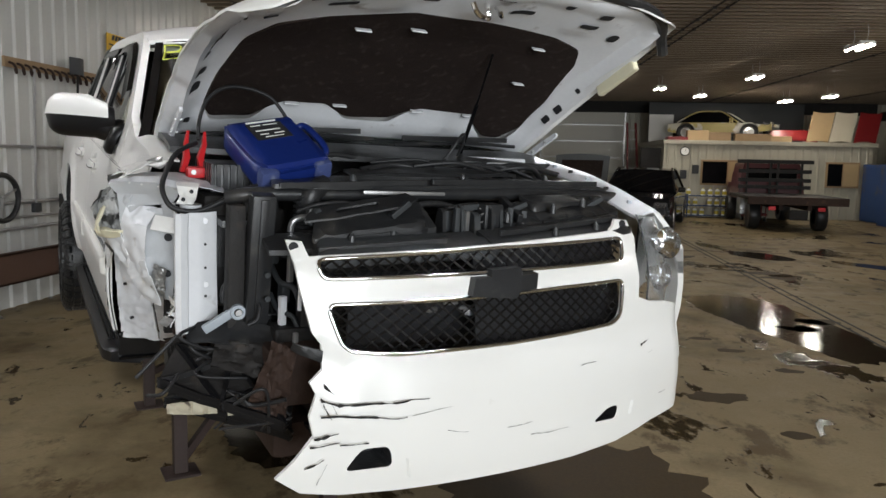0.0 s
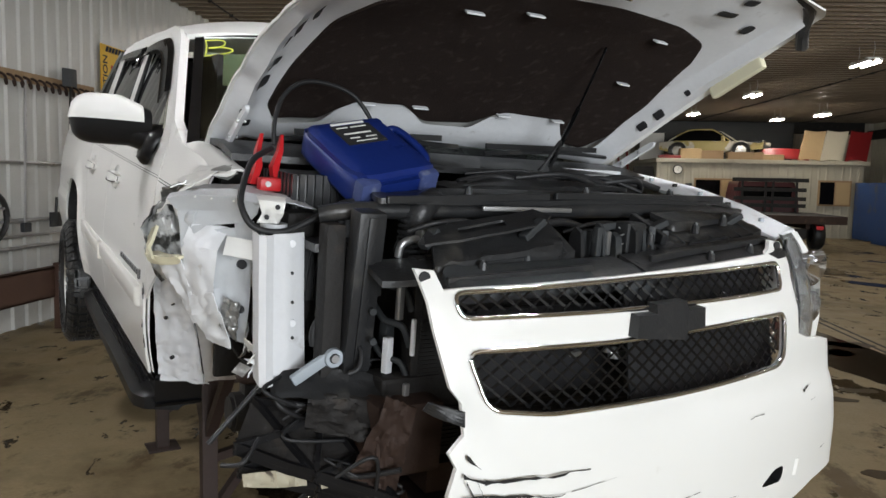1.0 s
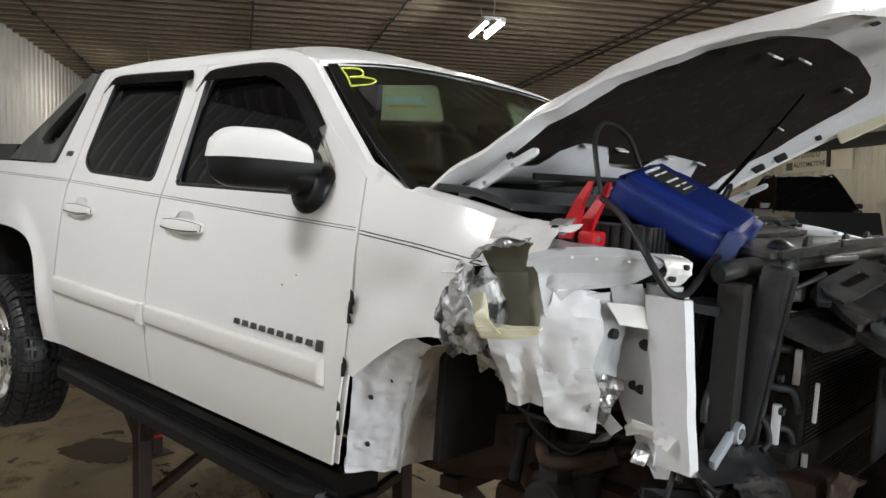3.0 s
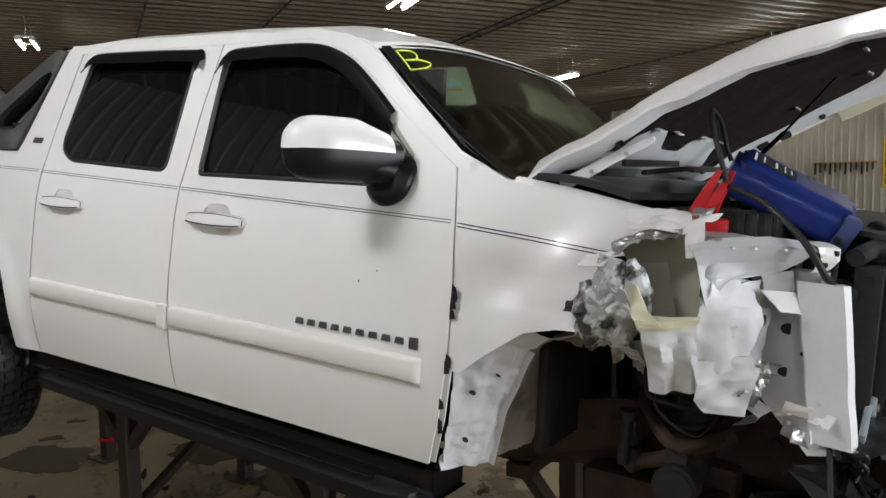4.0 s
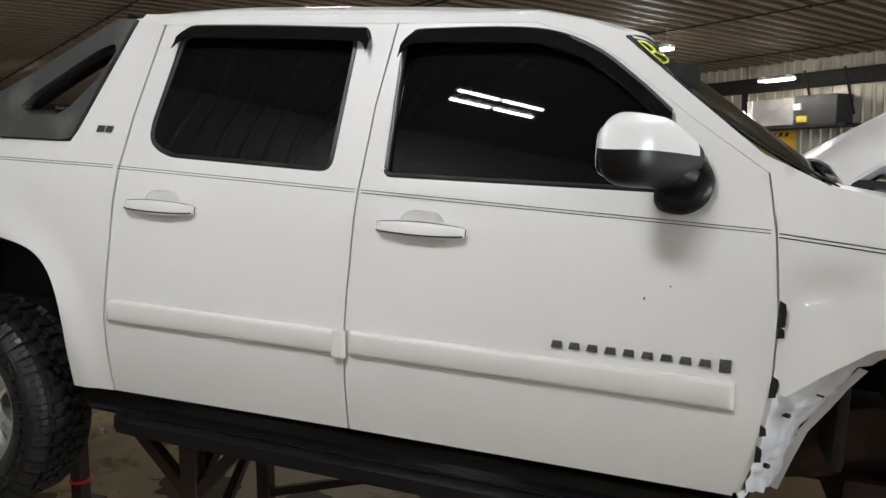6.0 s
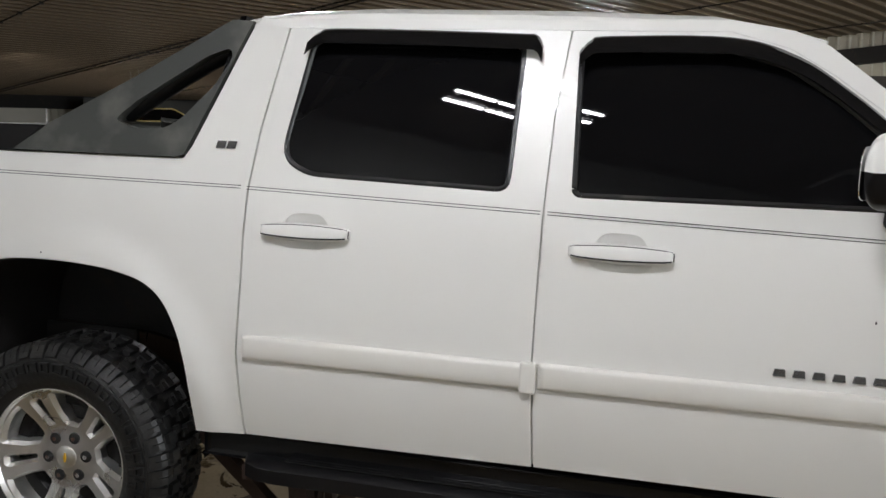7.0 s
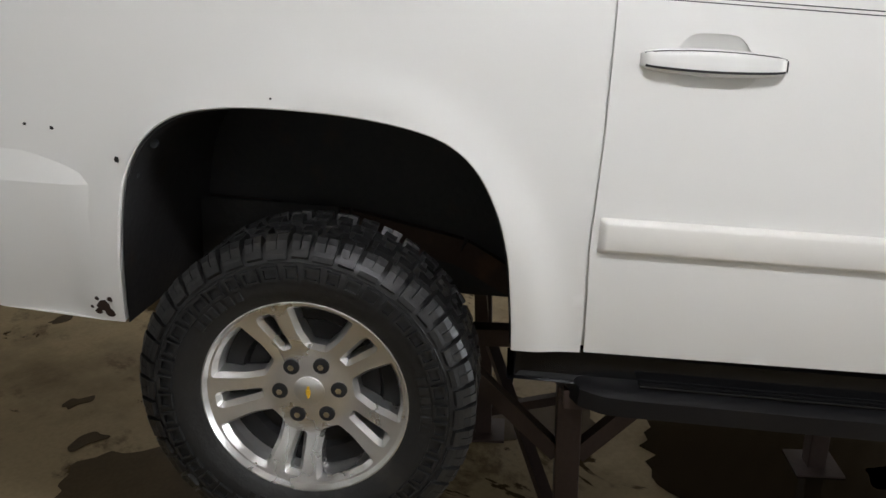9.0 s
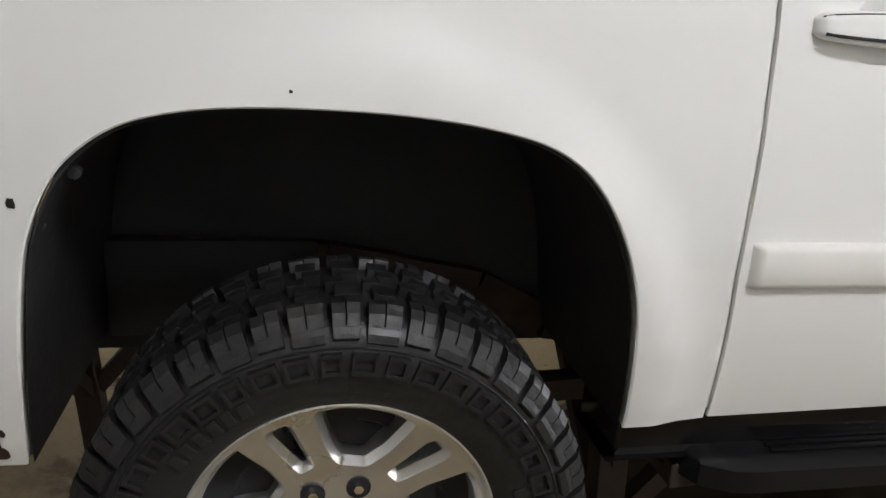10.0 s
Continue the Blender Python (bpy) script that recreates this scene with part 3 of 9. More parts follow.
def visor(parent, side, line, w):
    """A smoked rain guard over a door window."""
    bm = B()
    pts = spline([(y, z, 0) for y, z in line], 6)
    prev = None
    for p in pts:
        y, z = p.x, p.y
        x = half_width(y, z)
        q = [bm.verts.new((side * (x + 0.004), y, z)), bm.verts.new((side * (x + 0.026), y, z - 0.012)), bm.verts.new((side * (x + 0.034), y, z - w * 0.6)), bm.verts.new((side * (half_width(y, z - w) + 0.034), y, z - w)),
             bm.verts.new((side * (half_width(y, z - w) + 0.028), y, z - w))]
        if prev:
            for i in range(4):
                bm.faces.new((prev[i], prev[i + 1], q[i + 1], q[i]))
        prev = q
    part("window_visor", bm, GLOSSBLK, parent, "smoked black rain guard", smooth=40)


def strip(bm, side, ya, yb, za, zb):
    """A rubbing strip with chamfered edges and a raised face."""
    prof = ((0.0, -0.002), (0.03, 0.008), (0.10, 0.0135), (0.17, 0.016), (0.5, 0.019), (0.84, 0.0185), (0.91, 0.0165), (0.97, 0.011), (1.0, -0.002))
    ks = [0, 0.004, 0.010] + [0.02 + 0.96 * i / 16 for i in range(17)] + [0.990, 0.996, 1]
    g = []
    for k in ks:
        y = ya + (yb - ya) * k
        end = min(1.0, min(k, 1 - k) / 0.010)
        g.append([bm.verts.new((side * (half_width(y, za + (zb - za) * f) + min(o, -0.002 + 0.020 * end)), y, za + (zb - za) * (0.5 + (f - 0.5) * (0.94 + 0.06 * end)))) for f, o in prof])
    for a, b in zip(g, g[1:]):
        for i in range(len(prof) - 1):
            bm.faces.new((a[i], a[i + 1], b[i + 1], b[i]))
    bmesh.ops.recalc_face_normals(bm, faces=bm.faces[:])


for side in (-1, 1):
    fd = part("front_door", side_panel(B(), side, DOOR_F, [GLASS_F, cup_line(1.614)], 0.008), PAINT, truck, smooth=40)
    part("window_glass", pane(side, GLASS_F), TINT, fd, "black privacy glass", 60)
    bm = B()
    tube(bm, [(side * (half_width(y, z) - 0.004), y, z) for y, z in GLASS_F + GLASS_F[:1]], 0.009, 6, 0)
    part("window_seal", bm, PLASTIC, fd)
    handle(fd, side, 1.614)
    bm = B()
    strip(bm, side, 0.746, 1.812, 0.808, 0.883)
    part("side_moulding", bm, TRIM, fd, "cream painted rubbing strip", smooth=75)
    rd = part("rear_door", side_panel(B(), side, DOOR_R, [GLASS_R, cup_line(2.51)], 0.008), PAINT, truck, smooth=40)
    part("window_glass", pane(side, GLASS_R), TINT, rd, "black privacy glass", 60)
    bm = B()
    tube(bm, [(side * (half_width(y, z) - 0.004), y, z) for y, z in GLASS_R + GLASS_R[:1]], 0.009, 6, 0)
    part("window_seal", bm, PLASTIC, rd)
    handle(rd, side, 2.51)
    bm = B()
    strip(bm, side, 1.835, 2.692, 0.803, 0.878)
    part("side_moulding", bm, TRIM, rd, "cream painted rubbing strip", smooth=75)
    bm = B()
    box(bm, 0, 0.02, 1.815, 1.86, 0.798, 0.884, 0.006)
    for v in bm.verts:
        v.co.x = side * (half_width(1.84, 0.84) + v.co.x + 0.002)
    part("moulding_cap", bm, TRIM, rd)
    visor(fd, side, [(1.76, 1.742), (1.735, 1.772), (1.68, 1.785), (1.36, 1.785), (1.19, 1.735), (1.06, 1.645), (0.96, 1.56)], 0.052)
    visor(rd, side, [(2.575, 1.765), (2.545, 1.79), (2.49, 1.80), (2.2, 1.797), (1.94, 1.79), (1.885, 1.785), (1.865, 1.752)], 0.05)
    # triangle over the mirror foot
    part("mirror_patch", side_panel(B(), side, [(0.958, 1.527), (0.865, 1.438), (0.85, 1.40), (0.965, 1.40)], (), 0.006, 0.05, 0.004), VISORM, fd, "beige-grey mirror triangle")
    # painted jamb behind the door gaps
    part("door_jamb", side_panel(B(), side, JAMB, [GLASS_F, GLASS_R, cup_line(1.614), cup_line(2.51)], 0.004, 0.07, -0.0125), PAINT, truck)
    # belt pinstripe
    for nm, ys in (("front", (0.70, 1.815)), ("rear", (1.835, 2.71))):
        for dz in (0, -0.008):
            bm = B()
            tube(bm, [(side * (half_width(y, z) + 0.0005), y, z) for y, z in [(ys[0] + (ys[1] - ys[0]) * k / 8, 1.264 + 0.0255 * (ys[0] + (ys[1] - ys[0]) * k / 8 - 0.69) + dz) for k in range(9)]], 0.0010, 4, 0)
            part("pinstripe", bm, INK, fd if nm == "front" else rd)
    qp = part("quarter_panel", side_panel(B(), side, QUARTER, (), 0.03, 0.024), PAINT, truck, smooth=40)
    for dz in (0, -0.008):
        bm = B()
        tube(bm, [(side * (half_width(y, z) + 0.0005), y, z) for y, z in [(2.73 + 1.85 * k / 10, 1.317 + 0.015 * k / 10 + dz) for k in range(11)]], 0.0010, 4, 0)
        part("pinstripe", bm, INK, qp)
    # pressed ledge along the rear flank
    def ledge(u, v, side=side):
        y = 3.785 + 0.835 * u
        top = 0.868 + 0.066 * math.sqrt(min(1, u / 0.18))
        z, o = ((top + (0.868 - top) * v * 2, 0.0015 + 0.0125 * v * 2) if v <= 0.5 else (0.868 - 0.24 * (v * 2 - 1), 0.014 - 0.0125 * (v * 2 - 1)))
        return (side * (half_width(y, z) + o * (min(1, u / 0.04) if v <= 0.5 else min(1, u / 0.04) * (1 - (v * 2 - 1)) + min(1, u / 0.3) * (v * 2 - 1))), y, z)
    part("flank_ledge", surface(B(), ledge, 40, 12), PAINT, qp, smooth=12)
    part("roof_rail", side_panel(B(), side, A_PILLAR, (), 0.03), PAINT, truck, smooth=40)
    bm = side_panel(B(), side, SAIL, [SAIL_HOLE], 0.07, 0.05, 0.012)
    part("sail_panel", bm, SAILM, truck, "weathered grey plastic buttress", smooth=35)
    # the arm behind the opening and the ledge at its foot
    bm = B()
    tube(bm, [(side * 0.83, 3.24, 1.49), (side * 0.815, 3.10, 1.585), (side * 0.775, 2.94, 1.695), (side * 0.745, 2.80, 1.765)], 0.034, 10, 6)
    part("sail_arm", bm, SATINBLK, truck, "dark inner arm of the buttress", smooth=50)
    bm = B()
    box(bm, side * 0.79, side * 0.875, 3.03, 3.20, 1.455, 1.497, 0.014)
    part("sail_ledge", bm, SAILM, truck, smooth=30)
    # bed rail cap, cut on a slant where it meets the buttress
    bm = shell(B(), [(3.432, 1.474), (3.545, 1.388), (4.62, 1.376), (4.62, 1.470)], lambda y, z: (side * 0.918, y, z), lambda y, z: (-side * 0.13, 0, 0), (), 0.2, 0.1)
    rc = part("bed_rail_cap", bm, SATINBLK, truck)
    bm = B()
    cyl(bm, (side * 0.916, 3.80, 1.44), (side * 0.921, 3.80, 1.44), 0.012)
    part("rail_button", bm, GREYPL, rc)
    # rocker and running board
    bm = B()
    box(bm, side * 0.80, side * 0.93, 0.72, 2.84, 0.47, 0.556, 0.015)
    part("rocker", bm, GLOSSBLK, truck)
    bm = B()
    y0, y1 = 0.74, 2.74
    def deck(u, v, side=side):
        y = y0 + (y1 - y0) * v
        e = min(1, min(v, 1 - v) / 0.07)
        xo = 0.86 + 0.14 * math.sqrt(max(0, 1 - (1 - e) ** 2))
        x = 0.80 + (xo - 0.80) * u
        return (side * x, y, 0.487 - 0.018 * u ** 6)
    surface(bm, deck, 12, 40, (0, 0, -0.042))
    rb = part("running_board", bm, SATINBLK, truck, "long black ribbed plastic running board", smooth=35)
    for k, x in enumerate((0.895, 0.912, 0.929, 0.946, 0.963)):
        bm = B()
        box(bm, side * x - 0.0045, side * x + 0.0045, 0.92 + 0.01 * (k % 2), 2.56, 0.484, 0.491, 0.002)
        part("tread_rib", bm, GLOSSBLK, rb)
    for y in (1.0, 1.75, 2.5):
        bm = B()
        bar(bm, (side * 0.5, y, 0.47), (side * 0.88, y, 0.42), 0.05, 0.02)
        part("board_bracket", bm, RUST, truck)
    # panel added inside the cab wall: keeps the cab dark behind the glass
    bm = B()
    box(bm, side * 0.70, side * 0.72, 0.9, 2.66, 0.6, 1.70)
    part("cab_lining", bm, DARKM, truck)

# roof
def roof_f(u, v):
    y = 1.118 + (2.80 - 1.118) * v
    ze = float(np.interp(y, [1.118, 1.2, 1.4, 1.77, 2.4, 2.7, 2.8], [1.780, 1.803, 1.828, 1.842, 1.848, 1.835, 1.82]))
    s = 2 * u - 1
    a = abs(s)
    x = 0.785 * (1 - (1 - a) ** 1.02) if a < 1 else 0.785
    bow = 0.085 * (1 - a ** 3.2)
    return (math.copysign(x, s), y - (0.13 - 0.065 * (1 - a * a)) * (1 - a * a) * max(0, 1 - v * 4), ze + bow * min(1, 0.50 + v * 3))
part("roof", surface(B(), roof_f, 28, 24, (0, 0, -0.02)), PAINT, truck, smooth=60)
# back wall of the cab and tonneau
bm = B()
surface(bm, lambda u, v: ((2 * u - 1) * (0.78 + 0.1 * (1 - v)), 2.80 + 0.10 * (1 - v), 1.38 + 0.46 * v), 4, 4, (0, 0.02, 0))
part("rear_window", bm, TINT, truck)
bm = B()
box(bm, -0.80, 0.80, 2.92, 4.60, 1.40, 1.45, 0.012)
part("bed_cover", bm, PLASTIC, truck)
bm = B()
box(bm, -0.93, 0.93, 4.60, 4.66, 0.72, 1.40, 0.02)
part("tailgate", bm, PAINT, truck)
bm = B()
surface(bm, lambda u, v: ((2 * u - 1) * 0.95, 4.72 + 0.10 * math.cos((2 * u - 1) * 1.4) , 0.58 + 0.2 * v), 12, 2, (0, -0.06, 0))
part("rear_bumper", bm, PLASTIC, truck)

# windscreen
def ws(u, v):
    s = 2 * u - 1
    x = s * (0.895 - 0.14 * v)
    y = 0.555 + (1.125 - 0.555) * v - 0.13 * (1 - s * s) + 0.065 * v * (1 - s * s) ** 2
    z = 1.375 + (1.775 - 1.375) * v + (0.065 - 0.023 * (1 - s * s)) * (1 - s * s) * v + 0.012 * math.sin(math.pi * v) - 0.165 * v * (1 - v) * s * s
    return (x, y, z)
part("windscreen", surface(B(), ws, 40, 20, (0, 0.004, -0.004)), SCREEN, truck, "green-tinted windscreen marked with a yellow letter", smooth=60)
WS = truck.children[-1]
bm = B()
for e in ((0, None), (1, None), (None, 1), (None, 0)):
    def strip(u, v, e=e):
        w = 0.035 if e[0] is not None or e[1] == 0 else 0.012
        if e[0] is not None:
            q = Vector(ws(e[0] + (w / 1.7) * v * (1 - 2 * e[0]), u))
        else:
            q = Vector(ws(u, e[1] + (w / 0.7) * v * (1 - 2 * e[1])))
        return q + Vector((0, -0.003, 0.003))
    surface(bm, strip, 20, 1, (0, -0.003, 0.003))
part("windscreen_border", bm, GLOSSBLK, WS)
# interior
bm = B()
box(bm, -0.70, 0.70, 0.66, 1.05, 1.02, 1.33, 0.06)
part("dashboard", bm, PLASTIC, truck)
bm = B()
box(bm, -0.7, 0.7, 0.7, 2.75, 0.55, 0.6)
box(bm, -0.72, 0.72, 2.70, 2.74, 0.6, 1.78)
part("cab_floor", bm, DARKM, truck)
for x in (-0.4, 0.4):
    for y in (1.55, 2.35):
        bm = B()
        box(bm, x - 0.25, x + 0.25, y - 0.45, y, 0.72, 0.9, 0.05)
        box(bm, x - 0.25, x + 0.25, y - 0.06, y + 0.1, 0.85, 1.45, 0.05)
        box(bm, x - 0.13, x + 0.13, y, y + 0.09, 1.47, 1.66, 0.04)
        part("seat", bm, GREYPL, truck, "dark grey cab seat")
bm = B()
tube(bm, [(0.4 + 0.19 * math.cos(a), 1.10 + 0.06 * math.sin(a), 1.25 + 0.18 * math.sin(a)) for a in [2 * math.pi * k / 20 for k in range(21)]], 0.015, 6, 0)
part("steering_wheel", bm, PLASTIC, truck)

# door mirror
def door_mirror(side):
    a, b = Vector((0.945, 0.945, 1.43)), Vector((1.192, 1.085, 1.432))
    def hull(u, v, grow=1.0):
        t = 2 * math.pi * u
        c, s = math.cos(t), math.sin(t)
        p = a + (b - a) * v
        out = (1 - max(0, (v - 0.62) / 0.38) ** 3.2) ** 0.45
        inn = 1 - 0.45 * max(0, (0.30 - v) / 0.30) ** 2
        up = 0.090 * min(out, 0.55 + 1.2 * v) if s > 0 else 0.082 * out * inn
        dep = (0.040 if c > 0 else 0.075) * (0.25 + 0.75 * out)
        q = Vector((0, math.copysign(abs(c) ** 0.75, c) * dep, math.copysign(abs(s) ** 0.85, s) * up)) * grow
        p = p + q
        return Vector((side * p.x, p.y, p.z))
    m = part("door_mirror", surface(B(), hull, 36, 22), SATINBLK, truck, "white-capped black door mirror", smooth=70)
    def cap(u, v):
        t = (0.004 + 0.492 * u)
        return hull(t, 0.10 + 0.90 * v, 1.035) + Vector((side * 0.004 * max(0, v - 0.9) * 10, 0, 0.003))
    part("mirror_cap", surface(B(), cap, 22, 22), PAINT, m, smooth=70)
    bm = B()
    shell(bm, round_poly([(0.99, 1.372), (1.165, 1.372), (1.165, 1.495), (0.99, 1.495)], 0.04), lambda x, z: (side * x, 0.945 + 0.14 * (x - 0.945) / 0.247 + 0.042, z), lambda x, z: (0, 0.002, 0), (), 0.1, 0.04)
    part("mirror_glass", bm, CHROME, m)
    # rounded foot on the door, blended into the arm
    FOOT = round_poly([(0.985, 1.293), (0.905, 1.283), (0.852, 1.315), (0.836, 1.38), (0.862, 1.432), (0.985, 1.432)], 0.035, 5)
    def foot(y, z):
        d = min(1, max(0, 1 - math.hypot((y - 0.92) / 0.085, (z - 1.362) / 0.078)) * 3)
        return (side * (half_width(y, z) + 0.006 + 0.040 * d ** 0.6), y, z)
    part("mirror_foot", shell(B(), FOOT, foot, lambda y, z: (-side * 0.012, 0, 0), (), 0.018, 0.018), SATINBLK, m, smooth=60)
    def arm(u, v):
        t = 2 * math.pi * u
        p = Vector((0.93, 0.915, 1.375)).lerp(Vector((1.03, 0.985, 1.400)), v)
        q = Vector((0, math.cos(t) * 0.058, math.sin(t) * (0.052 - 0.008 * v)))
        return Vector((side * p.x, p.y + q.y, p.z + q.z))
    part("mirror_arm", surface(B(), arm, 24, 6), SATINBLK, m, smooth=60)
    return m
door_mirror(-1)
door_mirror(1)

# ---- rear wheels ----
def wheel(x, y, z, side):
    w = part("wheel", lathe(B(), [(0.185, -0.10), (0.225, -0.09), (0.232, 0.09), (0.246, 0.11), (0.246, 0.116), (0.236, 0.118), (0.226, 0.10), (0.212, 0.06), (0.205, -0.08)], Matrix.Identity(4), 64), ALLOY, truck, "five-split-spoke alloy wheel with a knobbly off-road tyre", smooth=40)
    w.matrix_local = Matrix.Translation((x, y, z)) @ Matrix.Rotation(side * math.pi / 2, 4, "Y")
    bm = B()
    half = [(0.236, 0.115), (0.25, 0.127), (0.262, 0.1305), (0.266, 0.1335), (0.29, 0.1375), (0.315, 0.1375), (0.335, 0.134), (0.352, 0.126), (0.366, 0.112), (0.371, 0.095)]
    lathe(bm, [(r, -0.84 * h) for r, h in half] + [(r, h) for r, h in reversed(half)], Matrix.Identity(4), 96)
    part("tyre", bm, RUBBER, w, "dirty black off-road tyre", smooth=50)
    ty = w.children[-1]
    bm = B()
    def lug(prof_pts, a0, a1, s):
        rows = [[bm.verts.new((r * math.cos(a), r * math.sin(a), h if s > 0 else -0.84 * h)) for r, h in prof_pts] for a in (a0, a1)]
        n = len(prof_pts)
        for i in range(n):
            j = (i + 1) % n
            bm.faces.new((rows[0][i], rows[0][j], rows[1][j], rows[1][i]))
        bm.faces.new(rows[0][::-1])
        bm.faces.new(rows[1])
    n = 44
    for k in range(n):
        a = 2 * math.pi * k / n
        st = 2 * math.pi / n
        wide = 0.86 if k % 2 else 0.70
        low = 0.340 if k % 2 else 0.346
        for s in (-1, 1):
            # shoulder lug: one foot on the side wall, two fingers with a sipe between on the tread edge
            lug([(low, 0.136), (low + 0.003, 0.1375), (0.354, 0.1345), (0.364, 0.1275), (0.358, 0.118), (0.340, 0.128)], a - st * wide / 2, a + st * wide / 2, s)
            for lo, hi, top in ((-wide / 2, -0.02, 0.3885), (0.02, wide / 2, 0.3870)):
                lug([(0.362, 0.1295), (0.378, 0.120), (top, 0.106), (top, 0.080 + 0.012 * (k % 3)), (0.366, 0.080), (0.355, 0.118)], a + st * lo, a + st * hi, s)
            lug([(0.366, 0.073), (top, 0.073), (top, 0.034), (0.366, 0.030)], a - st * (0.40 - 0.1 * (k % 2)), a + st * 0.24, s)
            lug([(0.366, 0.028), (0.3875, 0.028), (0.3875, 0.004), (0.366, 0.004)], a - st * 0.20 + s * st * 0.2, a + st * 0.26 + s * st * 0.2, s)
        # ring of open squares on the side wall
        c = Matrix.Rotation(a + 0.06, 4, "Z")
        h = 0.018 if k % 3 else 0.0145
        for lo, hi in ((0.2965, 0.3020), (0.3225, 0.3280)):
            box(bm, lo, hi, -h, h, 0.133, 0.1455, 0, c)
        for t in (-h, h - 0.005):
            box(bm, 0.3020, 0.3225, t, t + 0.005, 0.133, 0.1455, 0, c)
    tube(bm, [(0.333 * math.cos(2 * math.pi * k / 96), 0.333 * math.sin(2 * math.pi * k / 96), 0.1345) for k in range(97)], 0.0022, 5, 0)
    tagged(part("tread", bm, RUBBER, ty), kind="stuff")
    # face: five split spokes, cut through by wide windows and narrow slots
    def polar(r, a):
        return (r * math.cos(a), r * math.sin(a))
    def face_z(x, y):
        return float(np.interp(math.hypot(x, y), [0, 0.045, 0.10, 0.17, 0.225, 0.24], [0.074, 0.070, 0.066, 0.088, 0.104, 0.108]))
    holes = []
    for k in range(5):
        a = radians(-45.4 + 72 * k)
        c, sn = math.cos(a), math.sin(a)
        turn = lambda p: (p[0] * c - p[1] * sn, p[0] * sn + p[1] * c)
        holes.append([turn(p) for p in round_poly([(0.110, -0.013), (0.200, -0.022), (0.214, -0.016), (0.214, 0.016), (0.200, 0.022), (0.110, 0.013)], 0.007, 3)])
        b = radians(36)
        win = [polar(0.106, b - 0.22), polar(0.150, b - 0.335), polar(0.222, b - 0.355), polar(0.225, b - 0.18), polar(0.225, b), polar(0.225, b + 0.18), polar(0.222, b + 0.355), polar(0.150, b + 0.335), polar(0.106, b + 0.22)]
        holes.append([turn(p) for p in round_poly(win, 0.010, 3)])
    bm = B()
    shell(bm, [polar(0.241, 2 * math.pi * k / 72) for k in range(72)], lambda x, y: (x, y, face_z(x, y)), None, holes, 0.018, 0.02)
    for lp in holes:
        m = Vector((sum(p[0] for p in lp) / len(lp), sum(p[1] for p in lp) / len(lp)))
        lp = dense(lp, 0.02)
        rings = []
        for inset, dz in ((0, 0), (0.0095, -0.015), (0.0105, -0.055)):
            ring = []
            for i, p in enumerate(lp):
                t = (Vector(lp[(i + 1) % len(lp)]) - Vector(lp[i - 1])).normalized()
                nrm = Vector((-t.y, t.x))
                if nrm.dot(m - Vector(p)) < 0:
                    nrm = -nrm
                q = Vector(p) + nrm * inset
                ring.append(bm.verts.new((q.x, q.y, face_z(*p) + dz)))
            rings.append(ring)
        for r0, r1 in zip(rings, rings[1:]):
            for i in range(len(r0)):
                j = (i + 1) % len(r0)
                bm.faces.new((r0[i], r0[j], r1[j], r1[i]))
    part("spokes", bm, ALLOY, w, "machined five-split-spoke alloy face", smooth=25)
    bm = B()
    lathe(bm, [(0.0, 0.079), (0.030, 0.078), (0.036, 0.074), (0.0365, 0.066)], Matrix.Identity(4), 36)
    part("hub_cap", bm, ALLOY, w, smooth=40)
    bm = B()
    box(bm, -0.015, 0.015, -0.003, 0.003, 0.079, 0.081, 0)
    box(bm, -0.006, 0.006, -0.0055, 0.0055, 0.0793, 0.0813, 0)
    part("emblem", bm, YELLOW, w)
    for k in range(6):
        a = radians(-83.4 + 60 * k)
        c = Vector((0.0699 * math.cos(a), 0.0699 * math.sin(a), 0))
        bm = B()
        lathe(bm, [(0.0, 0.0692), (0.0175, 0.0702), (0.019, 0.0712), (0.0195, 0.066)], Matrix.Translation(c), 20)
        part("lug_seat", bm, PLASTIC, w)
        bm = B()
        cyl(bm, c + Vector((0, 0, 0.05)), c + Vector((0, 0, 0.077)), 0.0105, 0.008, seg=6)
        part("lug_nut", bm, CHROME, w, "chrome lug nut")
    # raised sidewall bars where the tyre maker's lettering stands
    for a0 in (0.5, 2.7, 4.6):
        for k in range(6):
            a = a0 + 0.085 * k
            bm = B()
            box(bm, 0.268, 0.292, -0.008, 0.008, 0.130, 0.1395, 0.002, Matrix.Rotation(a, 4, "Z"))
            part("sidewall_bar", bm, RUBBER, ty)
    # brake disc widened and blackened to put shade behind the wheel's windows
    bm = B()
    lathe(bm, [(0.0, 0.0), (0.20, 0.0), (0.219, 0.02), (0.219, 0.042), (0.17, 0.042), (0.16, 0.025), (0.0, 0.025)], Matrix.Identity(4), 40)
    part("brake_disc", bm, SATINBLK, w)
    return w
wheel(-0.918, 3.304, 0.414, -1)
wheel(0.918, 3.304, 0.414, 1)
